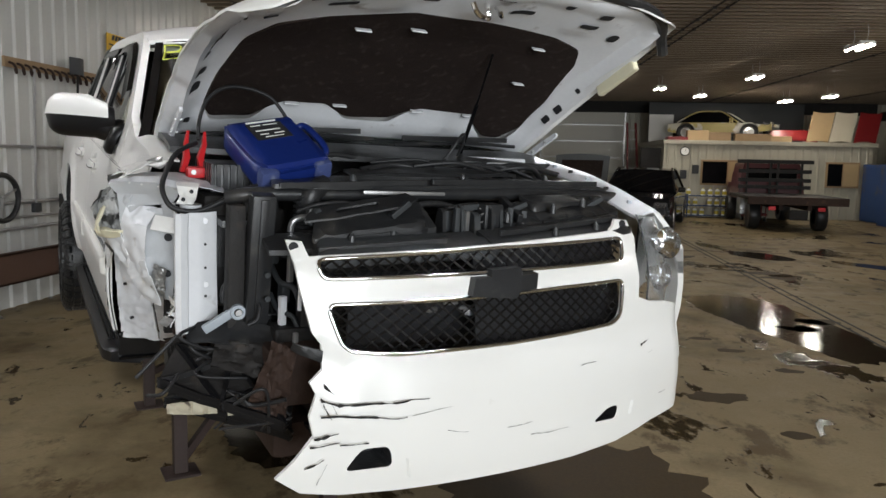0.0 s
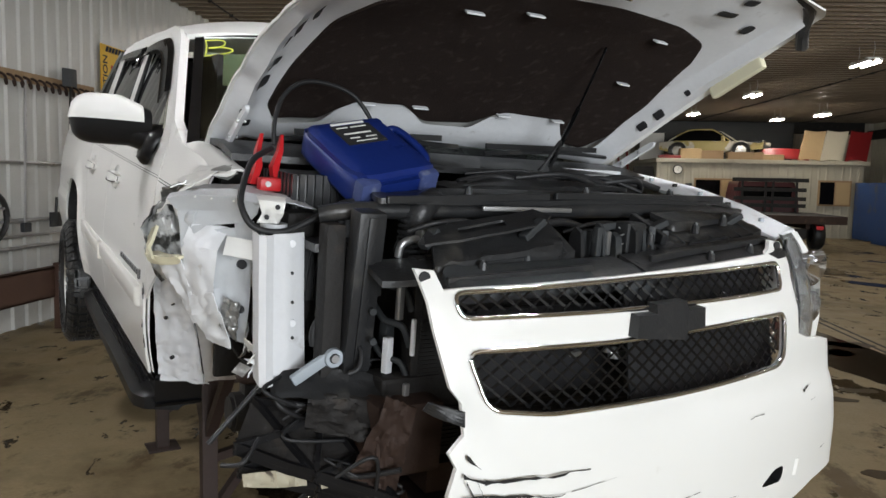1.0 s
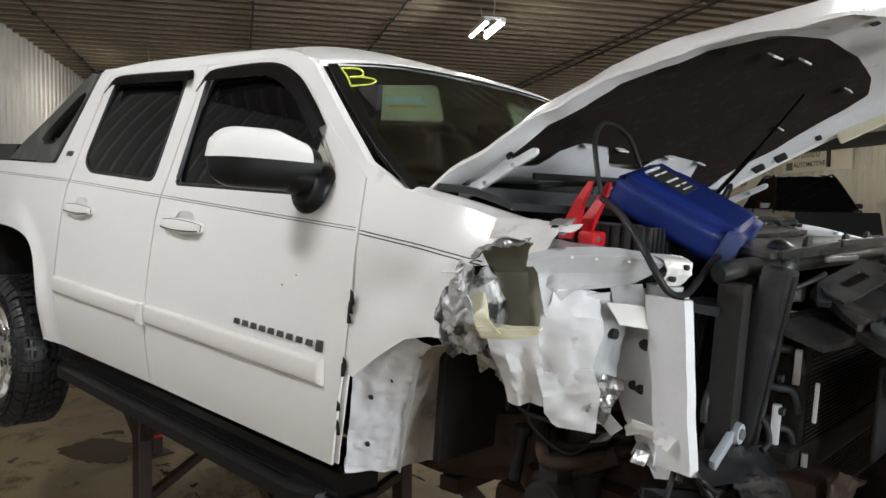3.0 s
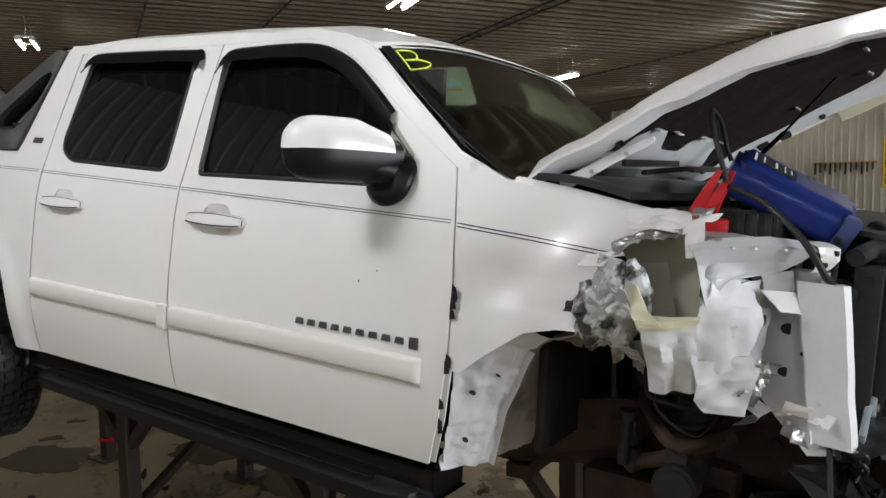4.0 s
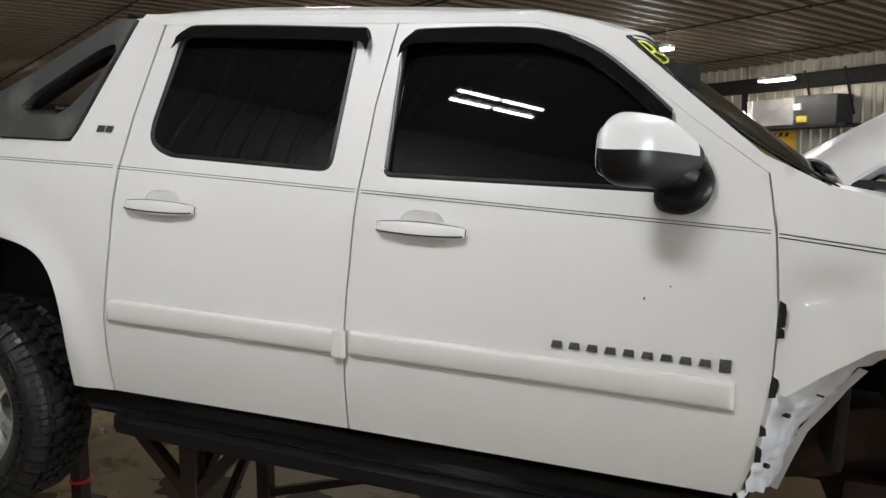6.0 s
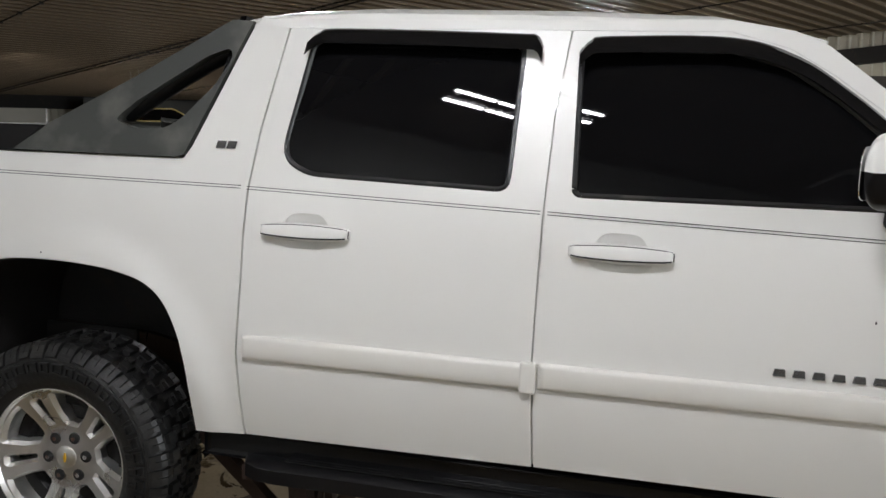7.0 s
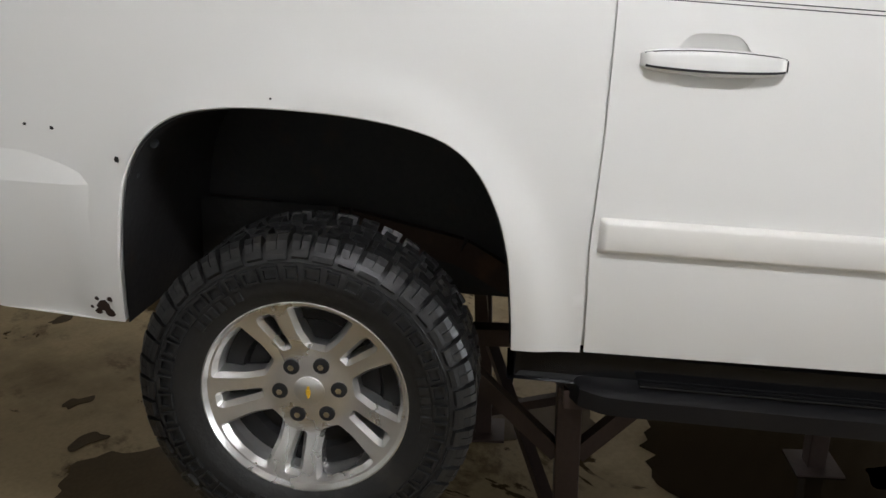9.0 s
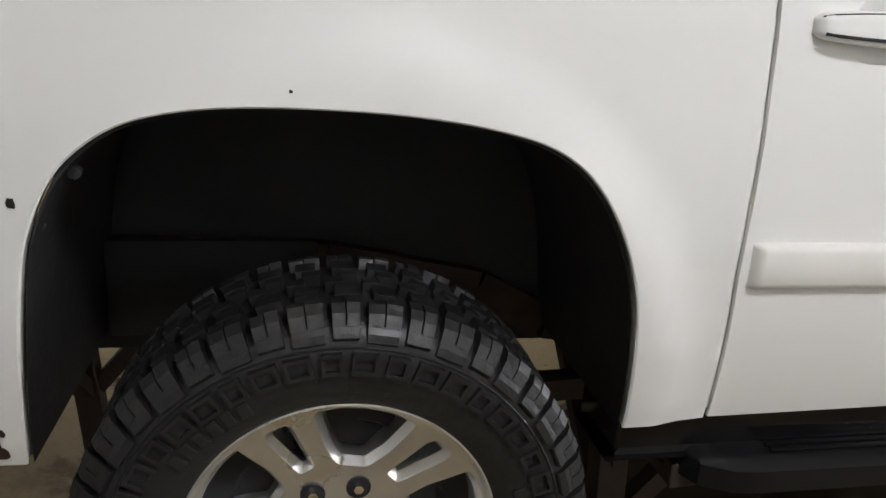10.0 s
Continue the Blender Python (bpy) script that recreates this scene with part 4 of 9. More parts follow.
for side in (-1, 1):
    bm = B()
    def liner(u, v, side=side):
        k = u * (len(ARCH_R) - 1)
        i = min(len(ARCH_R) - 2, int(k))
        y, z = [p + (q - p) * (k - i) for p, q in zip(ARCH_R[i], ARCH_R[i + 1])]
        return (side * (half_width(y, z) - 0.012 - (half_width(y, z) - 0.53) * v), y + (3.3 - y) * 0.015, z - 0.006)
    lip = B()
    tube(lip, [(side * (half_width(y, z) - 0.004), y, z) for y, z in ARCH_R], 0.003, 6, 0)
    part("arch_lip", lip, PAINT, truck, smooth=60)
    surface(bm, liner, 39, 6, (0, 0, 0.008))
    box(bm, side * 0.50, side * 0.52, 2.83, 3.76, 0.5, 1.06)
    box(bm, min(side * 0.56, side * 0.58), max(side * 0.56, side * 0.58), 3.33, 3.72, 0.55, 0.745, 0.01)
    part("wheel_liner", bm, LINER, truck, "black wheel arch liner", smooth=40)
bm = B()
cyl(bm, (-0.75, 3.30, 0.395), (0.75, 3.30, 0.395), 0.045)
lathe(bm, [(0.0, -0.14), (0.09, -0.1), (0.15, 0.0), (0.09, 0.1), (0, 0.14)], Matrix.Translation((0, 3.3, 0.395)), 16)
part("rear_axle", bm, RUST, truck, smooth=40)
for side in (-1, 1):
    bm = B()
    pts = [(side * 0.42, -0.40, 0.60), (side * 0.42, 0.1, 0.62), (side * 0.45, 0.7, 0.50), (side * 0.45, 2.6, 0.50), (side * 0.48, 2.85, 0.55), (side * 0.48, 3.0, 0.63), (side * 0.48, 3.31, 0.69), (side * 0.48, 3.7, 0.70), (side * 0.48, 4.5, 0.62)]
    for a, b in zip(pts, pts[1:]):
        bar(bm, a, b, 0.14, 0.075)
    part("frame_rail", bm, RUST, truck, "rust-brown steel frame rail")
for y in (0.75, 1.6, 2.5, 4.3):
    bm = B()
    box(bm, -0.45, 0.45, y - 0.05, y + 0.05, 0.47, 0.54)
    part("crossmember", bm, RUST, truck)
bm = B()
box(bm, -0.16, 0.16, 0.9, 1.9, 0.42, 0.62, 0.04)
part("gearbox", bm, RUST, truck)

# ---- hood, raised ----
def hood_at(x, s, n=0.0):
    bulge = 0.052 * math.sin(math.pi * min(1.12, max(0, s)) / 1.12) * (1 - 0.55 * min(1, abs(x) / 0.85) ** 2)
    side_drop = 0.05 * (abs(x) / 0.84) ** 3 + 0.06 * (abs(x) / 0.85) ** 10
    # crash ripples along the right edge and the nose
    k = max(0, (-x - 0.58) / 0.27) + max(0, (s - 0.98) / 0.2) * 0.7
    n += 0.016 * k * (noise.noise(Vector((x * 5, s * 7, 3))) + 0.5 * noise.noise(Vector((x * 13, s * 17, 5))))
    # the struck corner droops
    n += 0.15 * min(1, max(0, (s - 0.52) / 0.6)) ** 1.4 * min(1, max(0, (-x - 0.15) / 0.65))
    crown = 0.014 * (1 - min(1, abs(x) / 0.88) ** 4) + 0.03 * s * max(0, x)
    return Vector((0.975 * x - 0.008, 0.55 - 0.894 * s - 0.447 * (n + side_drop * 0.4), 1.415 + 0.447 * s + bulge + crown - 0.894 * (n + side_drop * 0.4)))


def hood_w(s):
    return float(np.interp(s, [0, 0.2, 0.7, 1.0, 1.1, 1.16], [0.845, 0.85, 0.845, 0.825, 0.80, 0.70]))


hood = part("hood", surface(B(), lambda u, v: hood_at((2 * u - 1) * (hood_w(1.15 * v) + 0.012), 1.15 * v, -0.036 + 0.06 * max(0, v - 0.9) / 0.1 * max(0, v - 0.9) * 8 + 0.016 * abs(2 * u - 1) ** 3 + 0.014 * abs(2 * u - 1) ** 12), 30, 26, (0, 0.003, 0.008)), PAINT, truck, "raised white hood with a torn black felt liner", smooth=50)
outline = [(hood_w(s), s) for s in (0.0, 0.2, 0.45, 0.7, 0.9, 1.0, 1.08)] + [(0.62, 1.13), (0.3, 1.16), (0, 1.17), (-0.3, 1.16), (-0.62, 1.13)] + [(-hood_w(s), s) for s in (1.08, 1.0, 0.9, 0.7, 0.45, 0.2, 0.0)]
felt = [(-0.715, 0.215), (-0.67, 0.135), (-0.52, 0.135), (-0.46, 0.20), (-0.41, 0.235), (-0.24, 0.235), (-0.19, 0.20), (-0.13, 0.155), (0.07, 0.155), (0.13, 0.205), (0.18, 0.235), (0.44, 0.235), (0.50, 0.16), (0.58, 0.095), (0.66, 0.095),
        (0.725, 0.20), (0.70, 0.45), (0.655, 0.70), (0.60, 0.80), (0.45, 0.85), (0.15, 0.885), (-0.15, 0.885), (-0.45, 0.85), (-0.60, 0.80), (-0.66, 0.68), (-0.70, 0.42)]


def inner_n(x, s):
    e = min(hood_w(s) - abs(x), s + 0.02, 1.17 - s)
    n = -0.010 * max(0, 1 - e / 0.03)
    n += 0.030 * math.exp(-((s - 0.11) / 0.08) ** 2) * min(1, max(0, (0.80 - abs(x)) / 0.1))  # boxed rear rail
    n += 0.018 * math.exp(-((e - 0.055) / 0.02) ** 2)          # ridge round the edge
    n += 0.014 * math.exp(-((abs(x) - 0.80 + 0.02 * s) / 0.012) ** 2) - 0.010 * math.exp(-((abs(x) - 0.735) / 0.012) ** 2)  # beads along the sides
    n += 0.012 * max(0, math.sin(x * 16)) * (s > 0.92)          # pressed ribs at the nose
    return n


bm = B()
shell(bm, outline, lambda x, s: hood_at(x, s, inner_n(x, s)), None, [round_poly(felt, 0.02, 2)], 0.035, 0.03)
part("hood_frame", bm, BARE, hood, "white pressed-steel hood inner frame", smooth=45)
bm = B()
shell(bm, round_poly(felt, 0.02, 2), lambda x, s: hood_at(x, s, 0.008 - 0.012 * abs(noise.noise(Vector((x * 5, s * 5, 2)))) + 0.01 * noise.noise(Vector((x * 2, s * 2, 7)))), lambda x, s: (0, 0.006, 0.014), (), 0.05, 0.03)
part("hood_liner", bm, BLANKET, hood, "black felt sound-deadening liner", smooth=60)


def hood_slot(x, s, lx, ls, nudge=0.006):
    bm = B()
    shell(bm, round_poly([(x - lx, s - ls), (x + lx, s - ls), (x + lx, s + ls), (x - lx, s + ls)], min(lx, ls) * 0.9), lambda a, b: hood_at(a, b, inner_n(a, b) + nudge), None, (), 0.05, 0.02)
    part("frame_hole", bm, INK, hood)


for x, s, lx, ls in ((-0.765, 0.455, 0.018, 0.028), (-0.765, 0.345, 0.018, 0.028), (-0.77, 0.58, 0.012, 0.016), (-0.77, 0.68, 0.016, 0.030), (-0.765, 0.79, 0.014, 0.024), (-0.80, 0.24, 0.008, 0.012), (-0.76, 0.14, 0.012, 0.018), (-0.74, 0.90, 0.018, 0.022), (-0.55, 1.06, 0.03, 0.014), (0.52, 1.06, 0.03, 0.016), (0.775, 0.33, 0.009, 0.024), (0.775, 0.42, 0.009, 0.024), (0.77, 0.57, 0.007, 0.012),
                     (-0.45, 0.985, 0.05, 0.014), (-0.15, 1.0, 0.03, 0.012), (0.2, 1.0, 0.05, 0.014), (0.5, 0.985, 0.04, 0.014), (-0.3, 1.08, 0.02, 0.02), (0.35, 1.08, 0.02, 0.02), (0.08, 1.09, 0.03, 0.012), (0.66, 0.93, 0.02, 0.025), (-0.66, 0.93, 0.02, 0.025)):
    hood_slot(x, s, lx, ls)
for x, s in ((-0.38, 0.24), (-0.18, 0.24), (0.17, 0.24), (0.42, 0.246), (-0.1, 0.80), (0.42, 0.78), (0.5, 0.52), (-0.3, 0.78)):
    bm = B()
    box(bm, -0.028, 0.028, -0.011, 0.011, 0, 0.006, 0.003, Matrix.Translation(hood_at(x, s, 0.016)) @ Euler((radians(-153), 0, 0.3 * x)).to_matrix().to_4x4())
    part("liner_clip", bm, BARE, hood)
bm = B()
p = [hood_at(0.02, 1.05, 0.02), hood_at(0.02, 1.05, 0.07), hood_at(-0.03, 1.07, 0.075), hood_at(-0.05, 1.08, 0.04)]
tube(bm, p, 0.009, 7, 5)
tube(bm, [hood_at(0.06, 1.04, 0.02), hood_at(0.07, 1.05, 0.06), hood_at(0.05, 1.08, 0.06)], 0.006, 6, 5)
part("hood_striker", bm, CHROME, hood)
bm = B()
tube(bm, [hood_at(0.40, 1.165, -0.005), hood_at(0.62, 1.14, -0.005), hood_at(0.74, 1.10, 0.0), hood_at(0.815, 1.02, 0.005), hood_at(0.85, 0.98, 0.03)], 0.020, 8, 6)
part("hood_tip", bm, PLASTIC, hood, "torn black corner seal")
bm = B()
bar(bm, hood_at(0.845, 0.62, 0.01), hood_at(0.85, 0.84, 0.0), 0.03, 0.045, 0.008)
part("edge_trim", bm, CREAM, hood, "cream plastic edge bumper")
for side in (-1, 1):
    bm = B()
    shell(bm, round_poly([(0.53, 1.335), (0.48, 1.335), (0.31, 1.435), (0.21, 1.488), (0.215, 1.508), (0.33, 1.452), (0.51, 1.358)], 0.02), lambda y, z: (side * 0.795, y, z), lambda y, z: (side * 0.012, 0, 0), (), 0.04, 0.03)
    box(bm, side * 0.80 - 0.012, side * 0.80 + 0.012, 0.43, 0.53, 1.33, 1.352, 0.005)
    part("hood_hinge", bm, BARE, truck, "white steel hood hinge")
    for k in range(3):
        bm = B()
        cyl(bm, (side * 0.812, 0.28 + 0.09 * k, 1.459 - 0.048 * k), (side * 0.785, 0.28 + 0.09 * k, 1.459 - 0.048 * k), 0.006, seg=6)
        part("hinge_bolt", bm, STEEL, truck)
bm = B()
cyl(bm, (0.363, 0.327, 1.335), (0.30, 0.09, 1.59), 0.0085)
cyl(bm, (0.30, 0.09, 1.59), hood_at(0.276, 0.68, 0.01), 0.0045)
part("gas_strut", bm, GLOSSBLK, truck, "black gas strut holding the hood up")
bm = B()
tube(bm, [(0.30, 0.26, 1.33), (0.31, 0.20, 1.42), (0.30, 0.17, 1.47), (0.27, 0.15, 1.46), (0.22, 0.16, 1.38), (0.18, 0.18, 1.34)], 0.006, 6)
part("washer_hose", bm, CABLE, truck)

# ---- front fascia, hanging by its left end ----
def fascia_y(x, z):
    lean = float(np.interp(z, [0.42, 0.50, 0.60, 0.75, 0.84, 0.88, 0.95, 1.05, 1.12, 1.25], [-0.70, -0.735, -0.752, -0.745, -0.725, -0.700, -0.685, -0.655, -0.615, -0.56]))
    a = abs(x)
    y = lean + 0.12 * (a / 0.87) ** 2
    if a > 0.85:
        y += ((a - 0.85) / 0.16) ** 2 * 0.16
    return y


def fascia(x, z, n=0.0):
    return Vector((0.917 * x + 0.042 * z - 0.079, fascia_y(x, z) - n - 0.048 - 0.015 * x, 1.122 * z - 0.048 * x - 0.103))


FASCIA = [(-0.693, 1.108), (-0.648, 1.107), (-0.632, 1.074), (-0.2, 1.112), (0.2, 1.15), (0.50, 1.178), (0.53, 1.193), (0.544, 1.213), (0.61, 1.211), (0.647, 1.162), (0.64, 1.08), (0.63, 0.99), (0.70, 0.975), (0.80, 0.972), (0.92, 0.955), (1.02, 0.90), (1.05, 0.80), (1.01, 0.70), (0.87, 0.64), (0.705, 0.618), (0.517, 0.577),
          (0.30, 0.555), (0.036, 0.538), (-0.354, 0.514), (-0.525, 0.511), (-0.64, 0.517), (-0.712, 0.553), (-0.646, 0.626), (-0.617, 0.66), (-0.632, 0.708), (-0.616, 0.762), (-0.635, 0.788), (-0.601, 0.821), (-0.6, 0.875), (-0.625, 0.9), (-0.66, 1.002), (-0.673, 1.05)]
UP_G = [(-0.612, 1.07), (-0.036, 1.12), (0.565, 1.161), (0.56, 1.097), (0.016, 1.065), (-0.598, 1.025)]
LO_G = [(-0.586, 0.967), (-0.196, 0.991), (0.246, 1.026), (0.539, 1.043), (0.518, 0.947), (0.478, 0.921), (0.008, 0.881), (-0.384, 0.857), (-0.534, 0.863)]
FOG_L = [(-0.522, 0.573), (-0.477, 0.631), (-0.392, 0.636), (-0.377, 0.584)]
FOG_R = [(0.379, 0.649), (0.444, 0.685), (0.50, 0.69), (0.49, 0.65)]
bm = B()
shell(bm, FASCIA, lambda x, z: fascia(x, z, 0.010 * noise.noise(Vector((x * 7, z * 7, 1))) * min(1, max(0, (-0.25 - x) / 0.25)) + 0.002 * noise.noise(Vector((x * 3, z * 5, 4)))), lambda x, z: (0, 0.012, 0), [round_poly(UP_G, 0.02), round_poly(LO_G, 0.03), round_poly(FOG_L, 0.02), round_poly(FOG_R, 0.02)], 0.03, 0.03)
fas = part("bumper_cover", bm, PAINT, truck, "scuffed white front bumper cover, torn at one end", smooth=35)
for nm, g in (("upper", UP_G), ("lower", LO_G)):
    bm = B()
    ring = round_poly(g, 0.03)
    for off, r in ((0.002, 0.0065),):
        tube(bm, [fascia(x, z, off) for x, z in dense(ring, 0.04) + ring[:1]], r, 7, 0)
    part("grille_surround", bm, CHROME, fas, "chrome grille surround", smooth=60)
    # diamond lattice behind the opening
    bm = B()
    for d in (-1, 1):
        c = -2.4
        while c < 2.4:
            run = []
            for k in range(121):
                x = -0.62 + 1.22 * k / 120
                z = 0.98 + d * 0.62 * (x - c)
                if inside((x, z), g):
                    run.append((x, z))
                elif run:
                    if len(run) > 2:
                        a, b = fascia(*run[0], -0.02), fascia(*run[-1], -0.02)
                        bar(bm, a, b, 0.0017, 0.006)
                    run = []
            if len(run) > 2:
                bar(bm, fascia(*run[0], -0.02), fascia(*run[-1], -0.02), 0.0017, 0.006)
            c += 0.046
    tagged(part("grille_mesh", bm, GLOSSBLK, fas, "black diamond-mesh grille"), kind="stuff")
# black sheet added behind the far end of the grille, in place of shade
bm = shell(B(), [(-0.06, 0.84), (0.61, 0.88), (0.60, 1.14), (-0.06, 1.10)], lambda x, z: fascia(x, z, -0.085), lambda x, z: (0, 0.006, 0), (), 0.05, 0.05)
part("air_guide", bm, INK, fas, "black sheet added behind the grille for shade", smooth=40)
# second added black sheet, darkening the middle of the grille
bm = B()
box(bm, -0.45, 0.14, -0.515, -0.505, 0.84, 1.06, 0.004)
part("air_guide", bm, INK, fas, "black sheet added behind the grille for shade")
# blacked-out emblem: a plain wide cross shape
bm = B()
shell(bm, [(-0.142, 1.003), (-0.129, 1.048), (-0.069, 1.052), (-0.065, 1.07), (0.046, 1.079), (0.047, 1.06), (0.113, 1.066), (0.101, 1.026), (0.037, 1.019), (0.02, 1.001)], lambda x, z: fascia(x, z, 0.03), lambda x, z: (0, 0.03, 0), (), 0.05, 0.04)
part("front_emblem", bm, PLASTIC, fas, "plain matt-black emblem block")
# fog lamp pockets
for g in (FOG_L, FOG_R):
    bm = B()
    lp = round_poly(g, 0.02)
    c = Vector((sum(p[0] for p in lp) / len(lp), sum(p[1] for p in lp) / len(lp)))
    prev = None
    rings = []
    for d, k in ((0, 1.0), (0.05, 0.92), (0.10, 0.8)):
        rings.append([bm.verts.new(fascia(c.x + (x - c.x) * k, c.y + (z - c.y) * k, -d)) for x, z in lp])
    for a, b in zip(rings, rings[1:]):
        for i in range(len(a)):
            bm.faces.new((a[i], a[(i + 1) % len(a)], b[(i + 1) % len(a)], b[i]))
    bm.faces.new(rings[-1])
    part("fog_pocket", bm, PLASTIC, fas)
    bm = B()
    ins, out = ((-0.377, 0.584, -0.392, 0.636), (-0.316, 0.549, -0.32, 0.634)) if c.x < 0 else ((0.49, 0.65, 0.50, 0.69), (0.575, 0.655, 0.567, 0.693))
    surface(bm, lambda u, v: fascia(ins[0] + (out[0] - ins[0]) * u + (ins[2] - ins[0]) * v, ins[1] + (out[1] - ins[1]) * u + (ins[3] - ins[1]) * v, -0.05 * (1 - u) ** 1.3 + 0.004), 6, 4, (0, 0.004, 0))
    part("fog_surround", bm, PAINT, fas, smooth=40)
# black scrapes and cracks near the torn end
random.seed(5)
for x0, z0, x1, z1, w in ((-0.608, 0.756, -0.552, 0.739, 0.012), (-0.556, 0.740, -0.279, 0.755, 0.0085), (-0.605, 0.715, -0.346, 0.709, 0.008), (-0.60, 0.745, -0.57, 0.705, 0.010), (-0.575, 0.748, -0.555, 0.712, 0.005), (-0.62, 0.66, -0.55, 0.672, 0.012), (-0.63, 0.64, -0.545, 0.650, 0.006), (-0.60, 0.79, -0.565, 0.765, 0.008),
                          (-0.545, 0.643, -0.46, 0.648, 0.005), (-0.33, 0.712, -0.20, 0.735, 0.002), (-0.64, 0.585, -0.585, 0.612, 0.006), (-0.60, 0.545, -0.575, 0.60, 0.003), (-0.21, 0.672, -0.14, 0.665, 0.002), (0.00, 0.668, 0.10, 0.676, 0.002), (0.30, 0.815, 0.37, 0.825, 0.004),
                          (0.62, 0.855, 0.68, 0.866, 0.005), (0.66, 0.83, 0.69, 0.834, 0.003), (0.10, 0.640, 0.26, 0.650, 0.002), (0.74, 0.70, 0.78, 0.706, 0.003)):
    bm = B()
    def scrape(u, v, x0=x0, z0=z0, x1=x1, z1=z1, w=w):
        x, z = x0 + (x1 - x0) * u, z0 + (z1 - z0) * u
        ww = w * (0.25 + abs(noise.noise(Vector((x * 30, z * 30, 3)))) * 2.2) * 0.6 * (1 - 0.7 * u)
        return fascia(x + 0.004 * noise.noise(Vector((x * 20, 0, 1))), z + (v - 0.5) * 2 * ww + 0.006 * noise.noise(Vector((x * 14, 2, 0))), 0.011 if x < -0.35 else 0.004)
    surface(bm, scrape, 18, 1)
    part("scrape", bm, DARKM, fas, "black scrape")
# tabs on the top corners
for x, z in ((-0.673, 1.094), (0.578, 1.20)):
    bm = B()
    cyl(bm, fascia(x, z, 0.001), fascia(x, z, 0.006), 0.013, seg=14)
    part("tab_hole", bm, INK, fas)
# torn edge chips in black
bm = B()
crumple(bm, [fascia(-0.68, 0.885, 0.01), fascia(-0.60, 0.865, 0.015), fascia(-0.61, 0.84, 0.02), fascia(-0.68, 0.865, -0.02)], 4, 0.012, 5, 0.004)
part("torn_bracket", bm, PLASTIC, fas)
# lower valance
bm = B()
surface(bm, lambda u, v: fascia(-0.30 + 1.05 * u, 0.535 + 0.06 * u, -0.03 - 0.10 * v) + Vector((0, 0, -0.02 * v)), 16, 2, (0, 0, 0.006))
part("valance", bm, PLASTIC, fas)
# left headlamp, still in place
hl = part("headlamp", surface(B(), lambda u, v: (0.66 + 0.27 * u, fascia_y(0.62, 1.0) + 0.02 + 0.22 * u ** 2.2 - 0.03 * (1 - (2 * v - 1) ** 2) + 0.10 * v, 0.935 + 0.30 * v - 0.03 * u), 12, 10, (0, 0.01, 0)), LENS, truck, "clear headlamp still in place", smooth=50)
bm = B()
surface(bm, lambda u, v: (0.66 + 0.25 * u, fascia_y(0.62, 1.0) + 0.10 + 0.18 * u, 0.94 + 0.28 * v), 3, 3, (0, 0.01, 0))
part("lamp_housing", bm, CHROME, hl)
for dx, dz in ((0.74, 1.15), (0.74, 1.02), (0.85, 1.12)):
    bm = B()
    lathe(bm, [(0.012, 0.02), (0.035, 0.03), (0.05, 0.07), (0.052, 0.075)], Matrix.Translation((dx, fascia_y(0.62, 1.0) + 0.12 + (dx - 0.74) * 0.7, dz)) @ Matrix.Rotation(math.pi / 2, 4, "X"), 20)
    part("lamp_reflector", bm, CHROME, hl, smooth=40)

# ---- fenders ----
FEND_L = [(0.662, 0.89), (0.662, 1.056), (0.684, 1.264), (0.712, 1.41), (0.56, 1.38), (0.30, 1.362), (0.0, 1.335), (-0.25, 1.29), (-0.42, 1.235), (-0.44, 0.95), (-0.38, 0.62)] + [(0.47 * math.cos(a), 0.56 + 0.485 * math.sin(a)) for a in [math.pi * (0.93 - 0.1 * k) for k in range(10)]] + [(0.49, 0.6), (0.66, 0.6)]
part("fender", side_panel(B(), 1, FEND_L, (), 0.03, 0.06), PAINT, truck, smooth=40)
bm = B()
def flange(u, v):
    y = 0.56 - 0.98 * u
    z = float(np.interp(y, [-0.42, -0.25, 0.0, 0.30, 0.56], [1.24, 1.295, 1.340, 1.367, 1.385]))
    return (half_width(y, z) - 0.012 - 0.09 * v, y, z + 0.004 - 0.03 * v * v)
surface(bm, flange, 22, 4, (0, 0, -0.01))
part("fender_flange", bm, BARE, truck, smooth=50)
for k in range(7):
    u = 0.08 + 0.14 * k
    q = Vector(flange(u, 0.6))
    bm = B()
    cyl(bm, q, q + Vector((0, 0, 0.012)), 0.010, seg=6)
    part("flange_bolt", bm, DARKM if k % 2 else GREYP, truck)
FEND_R = [(0.662, 0.87), (0.662, 1.056), (0.684, 1.264), (0.712, 1.408), (0.582, 1.38), (0.422, 1.352), (0.30, 1.325), (0.235, 1.315), (0.225, 1.28), (0.285, 1.245), (0.27, 1.215), (0.33, 1.205), (0.305, 1.17), (0.36, 1.135), (0.335, 1.09), (0.30, 1.035), (0.40, 1.022), (0.478, 0.998), (0.568, 0.925), (0.635, 0.862)]


def dented(y, z):
    w = min(1, max(0, (0.66 - y) / 0.3))
    d = 0.020 * noise.noise(Vector((y * 6, z * 6, 4))) * w + 0.040 * math.exp(-((y - 0.54) / 0.09) ** 2 - ((z - 1.12) / 0.08) ** 2) - 0.016 * math.exp(-((y - 0.42) / 0.05) ** 2 - ((z - 1.17) / 0.06) ** 2) - 0.014 * math.exp(-((z - 1.03 - 0.1 * (y - 0.4)) / 0.02) ** 2) * w
    return (-(half_width(y, z) - d), y, z)


